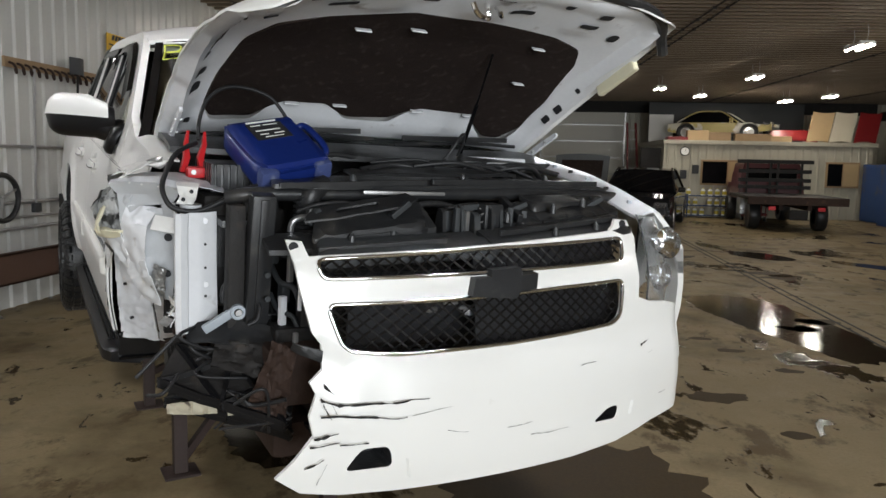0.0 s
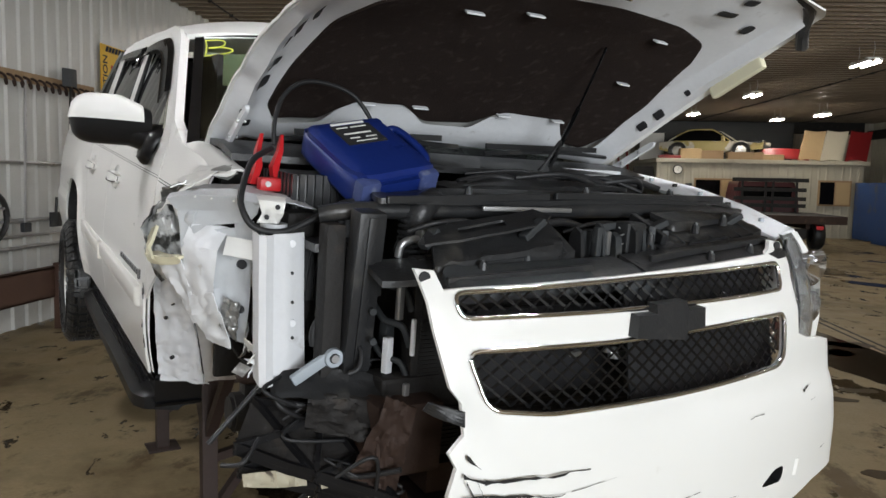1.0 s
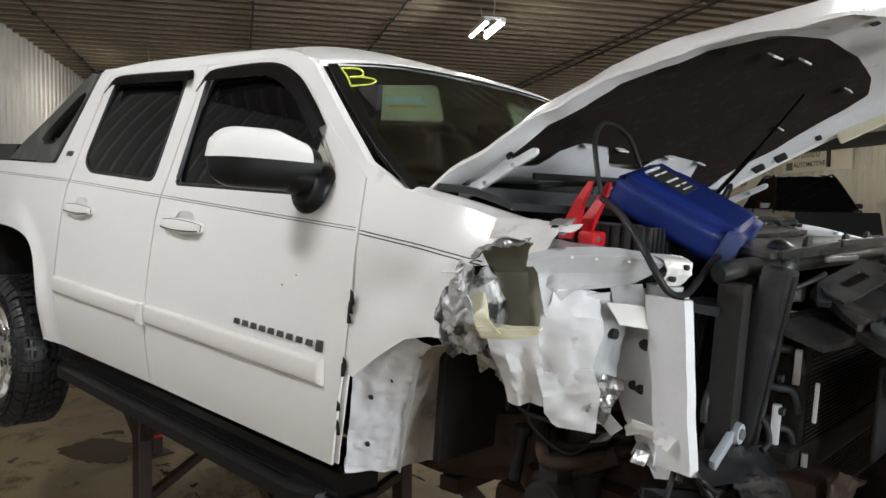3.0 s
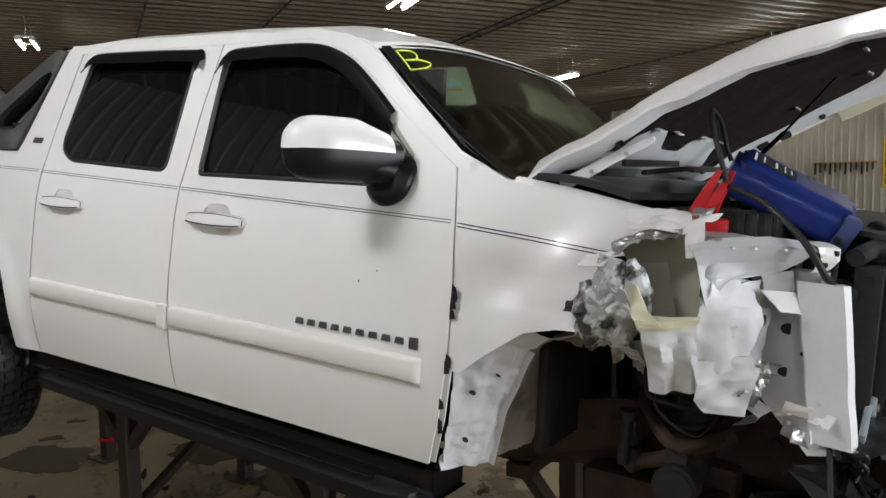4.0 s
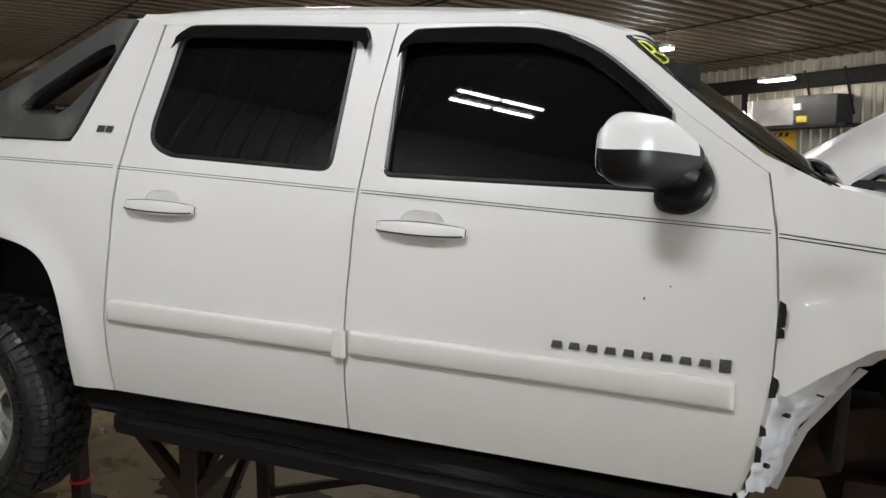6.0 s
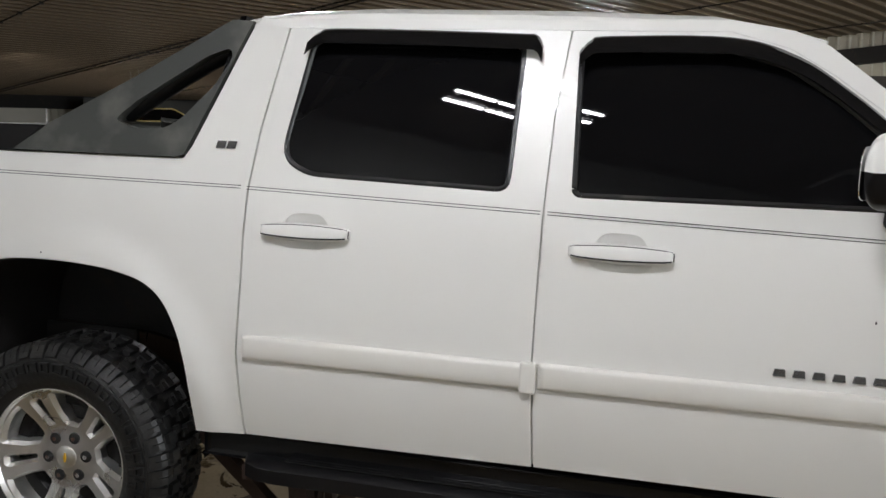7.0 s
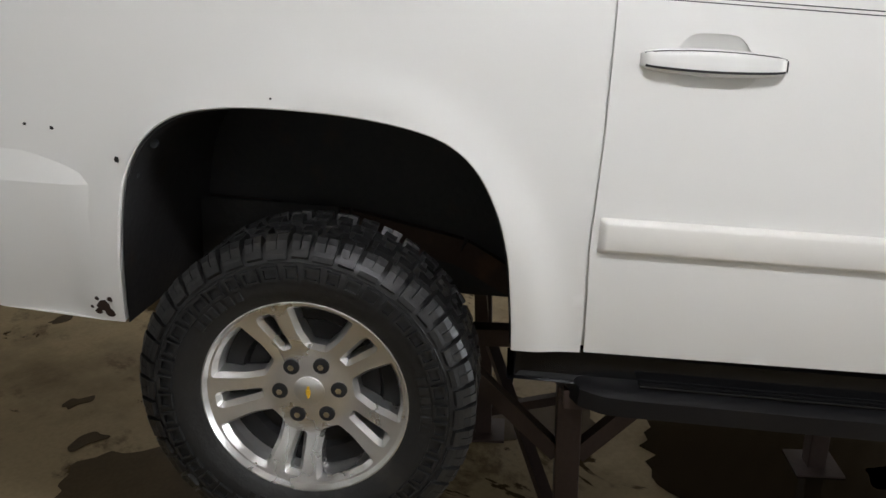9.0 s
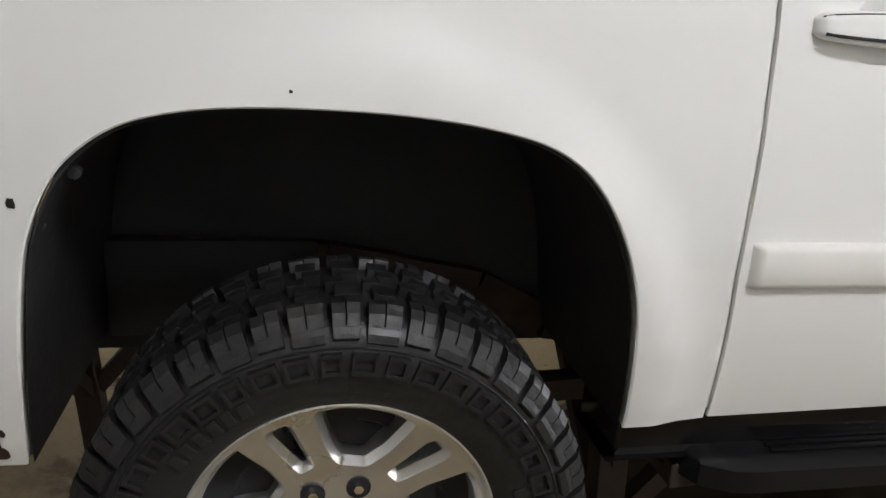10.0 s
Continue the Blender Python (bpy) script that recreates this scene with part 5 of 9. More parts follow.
def crash(v):
    """The struck corner is pushed forward and the radiator support with it."""
    return Vector((v.x, v.y - 0.05 * min(1, max(0, (0.662 - v.y) / 0.35)) - 0.05 * min(1, max(0, (0.06 - v.y) / 0.15)), v.z))


def pulled(v):
    return Vector((v.x - 0.01, v.y - 0.045, v.z + 0.03))


SHIFT = crash
bm = shell(B(), FEND_R, dented, lambda y, z: (0.006, 0, 0), (), 0.03, 0.03)
fr = part("fender", bm, PAINT, truck, "crumpled white fender torn off ahead of the wheel", smooth=50)
for dz in (0, -0.009):
    bm = B()
    tube(bm, [Vector(dented(y, 1.258 - 0.10 * (0.684 - y) + dz)) + Vector((-0.001, 0, 0)) for y in [0.68 - 0.38 * k / 12 for k in range(13)]], 0.0015, 4, 0)
    part("pinstripe", bm, INK, fr)
bm = B()
def ftop(u, v):
    y = 0.58 - 0.36 * u
    z = float(np.interp(y, [0.22, 0.30, 0.422, 0.582], [1.312, 1.325, 1.352, 1.38]))
    return (-(half_width(y, z) - 0.002) + 0.075 * v, y, z + 0.012 * math.sin(v * 2.2))
surface(bm, ftop, 12, 5, (0, 0, -0.006))
part("fender_top", bm, PAINT, fr, smooth=60)
# rust and dirt along the door gap
random.seed(8)
for k in range(15):
    z = random.choice((0.70, 0.76, 0.80, 0.86, 0.88, 0.90, 1.02, 1.04, 1.06, 1.08)) + random.uniform(-0.02, 0.02)
    y = float(np.interp(z, [0.72, 0.89, 1.056, 1.264], [0.683, 0.662, 0.662, 0.684]))
    bm = B()
    crumple(bm, [(-half_width(y, z) - 0.004, y + 0.004, z), (-half_width(y, z) - 0.004, y - 0.012, z + 0.004), (-half_width(y, z) - 0.006, y - 0.010, z + 0.022), (-half_width(y, z) - 0.004, y + 0.003, z + 0.03)], 3, 0.004, k, 0.002)
    part("gap_debris", bm, DARKM, fr)

# torn metal where the fender ended
def scrap(name, corners, n, amp, seed, mat, label="", thick=0.003, freq=9.0, parent=None):
    return part(name, crumple(B(), corners, n, amp, seed, thick, freq), mat, parent or truck, label, smooth=35)


FOIL = material("creased_foil", (0.46, 0.465, 0.46), 0.42, metal=0.3, vary=0.35, scale=14, fine=60, bump=0.2, dirt=(0.055, 0.055, 0.052), dirt_amount=0.5, dirt_scale=20, dirt_sharp=0.08)
# inner paint darkened to olive: the hollow's shade is in the colour
SHADED = material("shaded_inner_paint", (0.30, 0.29, 0.225), 0.5, vary=0.12, scale=9, bump=0.1, dirt=(0.14, 0.13, 0.10), dirt_amount=0.36, dirt_scale=11)
TORNW = material("torn_white_sheet", (0.76, 0.77, 0.79), 0.42, vary=0.06, scale=12, bump=0.12, dirt=(0.52, 0.49, 0.44), dirt_amount=0.25, dirt_scale=13, dirt_sharp=0.08)
APRON = material("pale_grey_primer", (0.50, 0.515, 0.53), 0.4, vary=0.10, scale=8, bump=0.12, dirt=(0.20, 0.19, 0.17), dirt_amount=0.34, dirt_scale=12, dirt_sharp=0.06)


PILLARM = material("scraped_white", (0.70, 0.71, 0.735), 0.45, vary=0.06, scale=10, bump=0.12, dirt=(0.36, 0.29, 0.24), dirt_amount=0.38, dirt_scale=6, dirt_sharp=0.2)


def sheet(name, rows, mat, label="", sub=6, amp=0.004, freq=22.0, seed=1, pleat=0.0, pleats=3, thick=0.0025, ragged=0.0, smooth=28, parent=None):
    """A bent sheet through rows of corner points, with pleats and a ragged lower edge."""
    grid = [[Vector(p) for p in r] for r in rows]
    nr, nc = len(grid) - 1, len(grid[0]) - 1
    n0 = (grid[0][-1] - grid[0][0]).cross(grid[-1][0] - grid[0][0]).normalized()
    def f(u, v):
        a, b = min(nr - 1, int(v * nr)), min(nc - 1, int(u * nc))
        fv, fu = v * nr - a, u * nc - b
        p = (grid[a][b] * (1 - fu) + grid[a][b + 1] * fu) * (1 - fv) + (grid[a + 1][b] * (1 - fu) + grid[a + 1][b + 1] * fu) * fv
        q = p * freq + Vector((seed * 5.1, seed * 2.3, seed))
        p = p + n0 * (amp * (noise.noise(q) + 0.8 * (abs(noise.noise(q * 1.9)) * 2 - 0.5)) + pleat * (abs((u * pleats) % 1 * 2 - 1) - 0.5) * min(1, v * 2.5))
        if ragged:
            p = p + Vector((0, 0, ragged * noise.noise(Vector((u * 9, seed, 3)))) ) * v
        return p
    return part(name, surface(B(), f, sub * nc, sub * nr, n0 * thick), mat, parent or truck, label, smooth=smooth)


# crushed ball of fender skin
def wad(u, v):
    a, e = 2 * math.pi * u, math.pi * (0.002 + 0.996 * v)
    d = Vector((-math.cos(e) * 0.050, math.cos(a) * math.sin(e) * 0.082, math.sin(a) * math.sin(e) * 0.095))
    q = d * 30 + Vector((4, 8, 1))
    k = 1 + 0.22 * noise.noise(q * 0.5) + 0.22 * (abs(noise.noise(q * 1.1)) * 2 - 0.5) + 0.06 * noise.noise(q * 2.9)
    return Vector((-1.015, 0.262, 1.105)) + d * k + Vector((0, -0.28 * d.z, 0.10 * d.y))
part("crumpled_skin", surface(B(), wad, 36, 22), FOIL, truck, "crushed foil-like metal of the torn fender")
sheet("crumpled_skin", [[(-1.02, 0.30, 1.225), (-1.05, 0.225, 1.215)], [(-1.05, 0.30, 1.17), (-1.085, 0.215, 1.16)], [(-1.04, 0.27, 1.13), (-1.075, 0.20, 1.10)]], FOIL, sub=10, amp=0.008, freq=22, seed=2, smooth=0)
sheet("crumpled_skin", [[(-1.0, 0.335, 1.06), (-1.03, 0.215, 1.055)], [(-0.99, 0.29, 1.015), (-1.0, 0.20, 1.0)], [(-0.965, 0.225, 0.985), (-0.965, 0.185, 0.965)]], FOIL, sub=9, amp=0.007, freq=22, seed=3, smooth=0)
sheet("torn_chip", [[(-1.0, 0.375, 1.10), (-1.03, 0.335, 1.115)], [(-1.0, 0.385, 1.075), (-1.03, 0.345, 1.08)]], DARKM, sub=6, amp=0.006, seed=4)
# white flakes round it
sheet("torn_flap", [[(-1.0, 0.335, 1.215), (-1.02, 0.265, 1.232)], [(-1.03, 0.345, 1.19), (-1.05, 0.28, 1.20)]], PAINT, sub=7, amp=0.006, seed=5)
sheet("torn_flap", [[(-0.98, 0.235, 1.02), (-0.985, 0.185, 1.035)], [(-0.97, 0.20, 0.975), (-0.97, 0.175, 0.985)]], TORNW, sub=7, amp=0.006, seed=6, ragged=0.02)
# hollow of the fender's inner side, folded open, its shade put into the olive colour
sheet("fender_cavity", [[(-0.985, 0.27, 1.255), (-0.985, 0.19, 1.285), (-1.0, 0.125, 1.285)], [(-0.955, 0.255, 1.20), (-0.935, 0.17, 1.21), (-0.975, 0.085, 1.215)], [(-0.975, 0.22, 1.12), (-0.95, 0.14, 1.11), (-0.995, 0.06, 1.13)], [(-0.985, 0.20, 1.075), (-0.965, 0.13, 1.07), (-0.985, 0.06, 1.085)]], SHADED, "inner side of the folded fender, shade in its olive-grey", sub=6, amp=0.004, freq=12, seed=7, smooth=40)
sheet("cavity_rim", [[(-0.99, 0.29, 1.25), (-0.99, 0.21, 1.285), (-0.99, 0.125, 1.292)], [(-1.03, 0.265, 1.228), (-1.035, 0.20, 1.262), (-1.03, 0.13, 1.274)]], TORN, "torn dark metal edge", sub=8, amp=0.008, freq=28, seed=8, smooth=0)
# folded white crest of the fender
sheet("fender_crest", [[(-0.925, 0.275, 1.328), (-0.905, 0.20, 1.335), (-0.895, 0.135, 1.325)], [(-0.955, 0.265, 1.30), (-0.965, 0.19, 1.305), (-0.945, 0.118, 1.305)], [(-0.985, 0.25, 1.282), (-1.005, 0.185, 1.290), (-1.0, 0.115, 1.285)]], PAINT, "folded white crest of the fender", sub=7, amp=0.006, freq=18, seed=9)
sheet("fender_crest", [[(-0.945, 0.13, 1.312), (-0.93, 0.095, 1.318)], [(-1.01, 0.115, 1.27), (-1.0, 0.075, 1.278)], [(-1.03, 0.105, 1.235), (-1.02, 0.075, 1.24)]], PAINT, sub=7, amp=0.005, seed=10)
for k, (y, z) in enumerate(((0.13, 1.335), (0.115, 1.322), (0.145, 1.315))):
    sheet("torn_shred", [[(-0.90, y, z), (-0.93, y - 0.006, z - 0.012)], [(-0.885 + 0.01 * k, y - 0.045, z + 0.004), (-0.89, y - 0.035, z - 0.012)]], PAINT if k % 2 else TORN, sub=4, amp=0.004, seed=30 + k)
# cream foam
sheet("foam_strip", [[(-1.05, 0.195, 1.100), (-1.03, 0.13, 1.102), (-1.0, 0.068, 1.108)], [(-1.080, 0.190, 1.094), (-1.06, 0.13, 1.096), (-1.022, 0.066, 1.103)], [(-1.070, 0.185, 1.074), (-1.05, 0.13, 1.078), (-1.012, 0.08, 1.090)]], CREAM, "cream foam strip", sub=5, amp=0.003, seed=11, thick=0.01, smooth=45)
sheet("foam_strip", [[(-1.045, 0.235, 1.175), (-1.05, 0.20, 1.165)], [(-1.075, 0.21, 1.12), (-1.075, 0.165, 1.115)], [(-1.075, 0.19, 1.085), (-1.07, 0.135, 1.088)]], CREAM, sub=5, amp=0.003, seed=12, thick=0.008, smooth=45)
# hanging white sheets of the inner panel
sheet("torn_panel", [[(-1.06, 0.185, 1.088), (-1.01, 0.075, 1.098)], [(-1.03, 0.185, 1.03), (-0.99, 0.075, 1.03)], [(-0.985, 0.18, 0.96), (-0.965, 0.075, 0.97)], [(-0.955, 0.182, 0.905), (-0.945, 0.08, 0.925)]], TORNW, "torn white inner panel hanging in pleats", sub=9, amp=0.005, freq=20, seed=13, pleat=0.016, pleats=1.7, ragged=0.012)
sheet("torn_panel", [[(-0.998, 0.048, 1.188), (-0.950, 0.028, 1.192), (-0.910, 0.012, 1.188)], [(-1.012, 0.072, 1.13), (-0.985, 0.025, 1.14), (-0.950, -0.020, 1.135)], [(-1.0, 0.080, 1.06), (-0.985, 0.03, 1.075), (-0.955, -0.014, 1.05)], [(-0.975, 0.088, 0.985), (-0.97, 0.04, 0.99), (-0.945, 0.0, 0.985)], [(-0.955, 0.10, 0.925), (-0.94, 0.06, 0.915), (-0.91, 0.02, 0.905)]], TORNW, "bright torn white panel folded over", sub=6, amp=0.008, freq=16, seed=14, ragged=0.012)
sheet("torn_panel", [[(-0.985, 0.085, 1.0), (-0.955, -0.01, 1.03)], [(-0.98, 0.07, 0.95), (-0.94, -0.02, 0.98)], [(-0.955, 0.08, 0.905), (-0.91, -0.005, 0.915)], [(-0.93, 0.06, 0.875), (-0.90, 0.0, 0.88)]], TORNW, sub=9, amp=0.009, freq=13, seed=15, ragged=0.015, smooth=30)
sheet("torn_panel", [[(-0.925, -0.012, 1.172), (-0.865, -0.068, 1.168)], [(-0.945, -0.045, 1.132), (-0.868, -0.075, 1.122)]], PAINT, sub=7, amp=0.003, seed=16)
sheet("torn_shred", [[(-0.925, -0.015, 1.02), (-0.90, -0.05, 1.01)], [(-0.93, 0.0, 0.95), (-0.90, -0.03, 0.955)], [(-0.92, 0.02, 0.91), (-0.89, -0.01, 0.90)]], TORN, sub=7, amp=0.012, freq=30, seed=17, smooth=0)
random.seed(61)
for k in range(9):
    c = Vector((random.uniform(-0.90, -0.85), random.uniform(-0.14, 0.02), random.uniform(0.865, 0.925)))
    d = Vector((random.uniform(-0.02, 0.02), random.uniform(-0.035, 0.035), random.uniform(-0.02, 0.02)))
    e = Vector((random.uniform(-0.02, 0.02), random.uniform(-0.015, 0.015), random.uniform(-0.03, -0.015)))
    sheet("torn_shred", [[c - d, c + d], [c - d * 0.8 + e, c + d * 1.1 + e]], random.choice((TORNW, TORNW, PAINT, TORN)), sub=6, amp=0.006, freq=22, seed=70 + k, smooth=30)
for k in range(4):
    y = 0.28 - 0.05 * k
    z = 0.985 - 0.012 * k + random.uniform(-0.012, 0.012)
    sheet("torn_shred", [[(-0.96, y, z + 0.02), (-0.965, y - 0.035, z + 0.022)], [(-0.945, y - 0.005, z - random.uniform(0.005, 0.03)), (-0.95, y - 0.03, z - random.uniform(0.0, 0.025))]], random.choice((DARKM, TORN, SHADED)), sub=5, amp=0.007, freq=34, seed=90 + k, smooth=18)
# bent pale-grey upper apron
sheet("apron_rail", [[(-1.035, 0.100, 1.262), (-0.98, 0.055, 1.280), (-0.915, -0.015, 1.288), (-0.865, -0.07, 1.280)], [(-1.048, 0.086, 1.250), (-0.995, 0.035, 1.266), (-0.930, -0.03, 1.272), (-0.875, -0.085, 1.262)], [(-1.020, 0.082, 1.222), (-0.975, 0.048, 1.225), (-0.93, 0.0, 1.232), (-0.87, -0.06, 1.235)], [(-1.018, 0.072, 1.185), (-0.985, 0.05, 1.195), (-0.945, 0.02, 1.202), (-0.88, -0.04, 1.215)], [(-1.014, 0.058, 1.130), (-1.0, 0.05, 1.155), (-0.965, 0.03, 1.190), (-0.90, -0.02, 1.205)]], APRON, "bent pale-grey upper apron rail", sub=6, amp=0.004, freq=14, seed=18, smooth=25)
sheet("apron_top", [[(-0.93, 0.17, 1.285), (-0.83, 0.17, 1.285), (-0.72, 0.16, 1.27)], [(-1.0, 0.08, 1.275), (-0.86, 0.05, 1.282), (-0.72, 0.05, 1.265)], [(-0.915, -0.015, 1.286), (-0.83, -0.06, 1.272), (-0.72, -0.06, 1.25)]], APRON, sub=6, amp=0.004, freq=12, seed=19, smooth=30)
for x, y in ((-0.985, 0.035), (-0.955, 0.005), (-0.915, -0.035)):
    bm = B()
    cyl(bm, (x - 0.0085, y - 0.0085, 1.262), (x - 0.006, y - 0.006, 1.262), 0.0025, seg=8)
    part("spot_weld", bm, PAPER, truck)
sheet("apron_fold", [[(-1.0, 0.075, 1.215), (-0.985, 0.045, 1.225)], [(-1.01, 0.075, 1.17), (-0.99, 0.05, 1.19)], [(-1.012, 0.07, 1.135), (-1.005, 0.058, 1.15)]], APRON, sub=6, amp=0.010, freq=25, seed=20)
sheet("apron_tongue", [[(-0.905, -0.005, 1.205), (-0.875, -0.05, 1.215)], [(-0.90, -0.015, 1.16), (-0.87, -0.055, 1.165)], [(-0.895, -0.035, 1.135), (-0.872, -0.06, 1.14)]], APRON, sub=6, amp=0.005, seed=22)
chunk0 = B()
box(chunk0, -0.79, -0.70, -0.05, 0.20, 0.90, 1.24, 0.02)
part("wing_backing", chunk0, DARKM, truck)
sheet("apron_web", [[(-0.955, 0.03, 1.18), (-0.91, 0.0, 1.19), (-0.864, -0.03, 1.20)], [(-0.955, 0.015, 1.08), (-0.91, 0.0, 1.09), (-0.864, -0.02, 1.08)], [(-0.945, 0.02, 0.98), (-0.90, 0.005, 0.98), (-0.866, -0.015, 0.97)], [(-0.925, 0.04, 0.91), (-0.89, 0.02, 0.90), (-0.868, 0.0, 0.89)]], APRON, "bent grey web of the inner wing", sub=6, amp=0.007, freq=12, seed=40, smooth=30)
for z, r in ((1.10, 0.012), (0.985, 0.010)):
    bm = B()
    cyl(bm, (-0.885, -0.006, z), (-0.886, -0.016, z), r, seg=14)
    part("panel_hole", bm, INK, truck)
# broken white bracket at the nose of the apron
sheet("apron_nose", [[(-0.875, -0.055, 1.282), (-0.815, -0.09, 1.280)], [(-0.880, -0.085, 1.272), (-0.825, -0.120, 1.268)], [(-0.872, -0.09, 1.24), (-0.83, -0.122, 1.242)], [(-0.877, -0.075, 1.215), (-0.835, -0.105, 1.22)]], PAINT, "broken white bracket", sub=7, amp=0.008, freq=20, seed=24)
for y, x, z in ((-0.116, -0.84, 1.258), (-0.098, -0.86, 1.232)):
    bm = B()
    cyl(bm, (x, y + 0.008, z), (x - 0.003, y - 0.003, z), 0.006, seg=10)
    part("bracket_hole", bm, INK, truck)
bm = B()
cyl(bm, (-0.835, -0.075, 1.13), (-0.835, -0.075, 1.215), 0.026, 0.032, 14)
part("relay_canister", bm, APRON, truck, smooth=40)
# white radiator-side post
bm = B()
def post(u, v):
    z = 1.195 - 0.35 * v
    pts = [(-0.860, -0.060), (-0.866, -0.105), (-0.870, -0.140), (-0.856, -0.152), (-0.838, -0.142), (-0.832, -0.122), (-0.79, -0.112), (-0.741, -0.085)]
    i = min(6, int(u * 7))
    f = u * 7 - i
    x, y = pts[i][0] + (pts[i + 1][0] - pts[i][0]) * f, pts[i][1] + (pts[i + 1][1] - pts[i][1]) * f
    return (x - 0.022 + 0.004 * noise.noise(Vector((x * 9, z * 7, 1))), y - 0.045 * v + 0.003 * noise.noise(Vector((x * 9, z * 12, 5))), z)
surface(bm, post, 28, 14, (0.003, 0.003, 0))
pst = part("support_post", bm, BARE, truck, "white sheet-steel radiator support post", smooth=30)
for k, z in enumerate((1.17, 1.10, 1.03, 0.98, 0.945)):
    bm = B()
    y = -0.100 - 0.045 * (1.195 - z) / 0.35
    cyl(bm, (-0.800, y - 0.002, z), (-0.801, y - 0.0095, z), 0.009 if k in (0, 3) else 0.004, seg=12)
    part("post_bolt", bm, BARE if k in (0, 3) else INK, pst)
# side skin behind the post, with its dark holes
SKIN = [(0.02, 1.20), (-0.11, 1.20), (-0.170, 0.90), (-0.172, 0.85), (-0.155, 0.825), (-0.10, 0.81), (-0.08, 0.83), (-0.05, 0.86), (-0.015, 0.90), (0.01, 0.965), (0.02, 1.03)]
def skin_x(y, z):
    return -0.872 + 0.062 * min(1, max(0, (y + 0.11) / 0.09)) + 0.010 * noise.noise(Vector((y * 8, z * 8, 3)))
bm = shell(B(), SKIN, lambda y, z: (skin_x(y, z), y, z), lambda y, z: (0.003, 0, 0), (), 0.025, 0.025)
sk = part("apron_skin", bm, PILLARM, truck, "pale-grey inner wing with round holes", smooth=50)
for y, z, r in ((-0.048, 1.078, 0.013), (-0.048, 0.98, 0.011), (-0.030, 0.982, 0.011), (-0.075, 1.03, 0.005), (-0.09, 1.13, 0.005)):
    bm = B()
    sx = skin_x(y, z)
    cyl(bm, (sx + 0.002, y, z), (sx - 0.0025, y, z), r, seg=14)
    part("panel_hole", bm, INK, sk)
# door hinge pillar and inner wheelhouse, white
pl = sheet("hinge_pillar", [[(-0.935, 0.700, 0.585), (-0.873, 0.661, 0.573), (-0.800, 0.630, 0.563)],
                             [(-0.945, 0.690, 0.660), (-0.888, 0.644, 0.660), (-0.820, 0.607, 0.660)],
                             [(-0.955, 0.672, 0.755), (-0.904, 0.624, 0.750), (-0.840, 0.585, 0.745)],
                             [(-0.962, 0.664, 0.840), (-0.921, 0.600, 0.829), (-0.865, 0.548, 0.820)],
                             [(-0.966, 0.655, 0.900), (-0.936, 0.581, 0.892), (-0.890, 0.520, 0.885)],
                             [(-0.966, 0.610, 0.965), (-0.947, 0.544, 0.951), (-0.910, 0.490, 0.940)],
                             [(-0.966, 0.500, 1.020), (-0.961, 0.462, 1.001), (-0.935, 0.430, 0.985)]],
           PILLARM, "scraped white door pillar, bare where the fender is gone", sub=9, amp=0.008, freq=17, seed=33, smooth=30, pleat=0.006, pleats=2.6)
sheet("pillar_flange", [[(-0.801, 0.629, 0.563), (-0.806, 0.612, 0.559)], [(-0.821, 0.606, 0.660), (-0.826, 0.589, 0.656)], [(-0.841, 0.584, 0.745), (-0.846, 0.567, 0.741)], [(-0.866, 0.547, 0.820), (-0.871, 0.530, 0.816)], [(-0.891, 0.519, 0.885), (-0.896, 0.502, 0.881)], [(-0.911, 0.489, 0.940), (-0.916, 0.472, 0.936)]], PILLARM, sub=5, amp=0.002, seed=34, smooth=45)
for y, z, x, r in ((0.624, 0.80, -0.930, 0.0065), (0.652, 0.652, -0.902, 0.0065), (0.560, 0.86, -0.925, 0.003)):
    bm = B()
    d = Vector((-0.66, -0.75, 0)) * 0.008
    c = Vector((x, y, z))
    cyl(bm, c - d, c + d, r, seg=12)
    part("panel_hole", bm, INK, pl)
scrap("pillar_foot", [(-0.94, 0.70, 0.60), (-0.80, 0.64, 0.585), (-0.775, 0.65, 0.545), (-0.93, 0.705, 0.555)], 8, 0.014, 41, BARE, "mangled white sill end", freq=16)
RUSTB = material("brown_rust", (0.045, 0.026, 0.018), 0.7, metal=0.2, vary=0.4, scale=9, bump=0.5, dirt=(0.03, 0.019, 0.013), dirt_amount=0.46, dirt_scale=6, dirt_sharp=0.2)
HOUSE = material("grimy_wheelhouse", (0.56, 0.53, 0.50), 0.6, vary=0.2, scale=9, bump=0.25, dirt=(0.17, 0.135, 0.115), dirt_amount=0.44, dirt_scale=8, dirt_sharp=0.2)
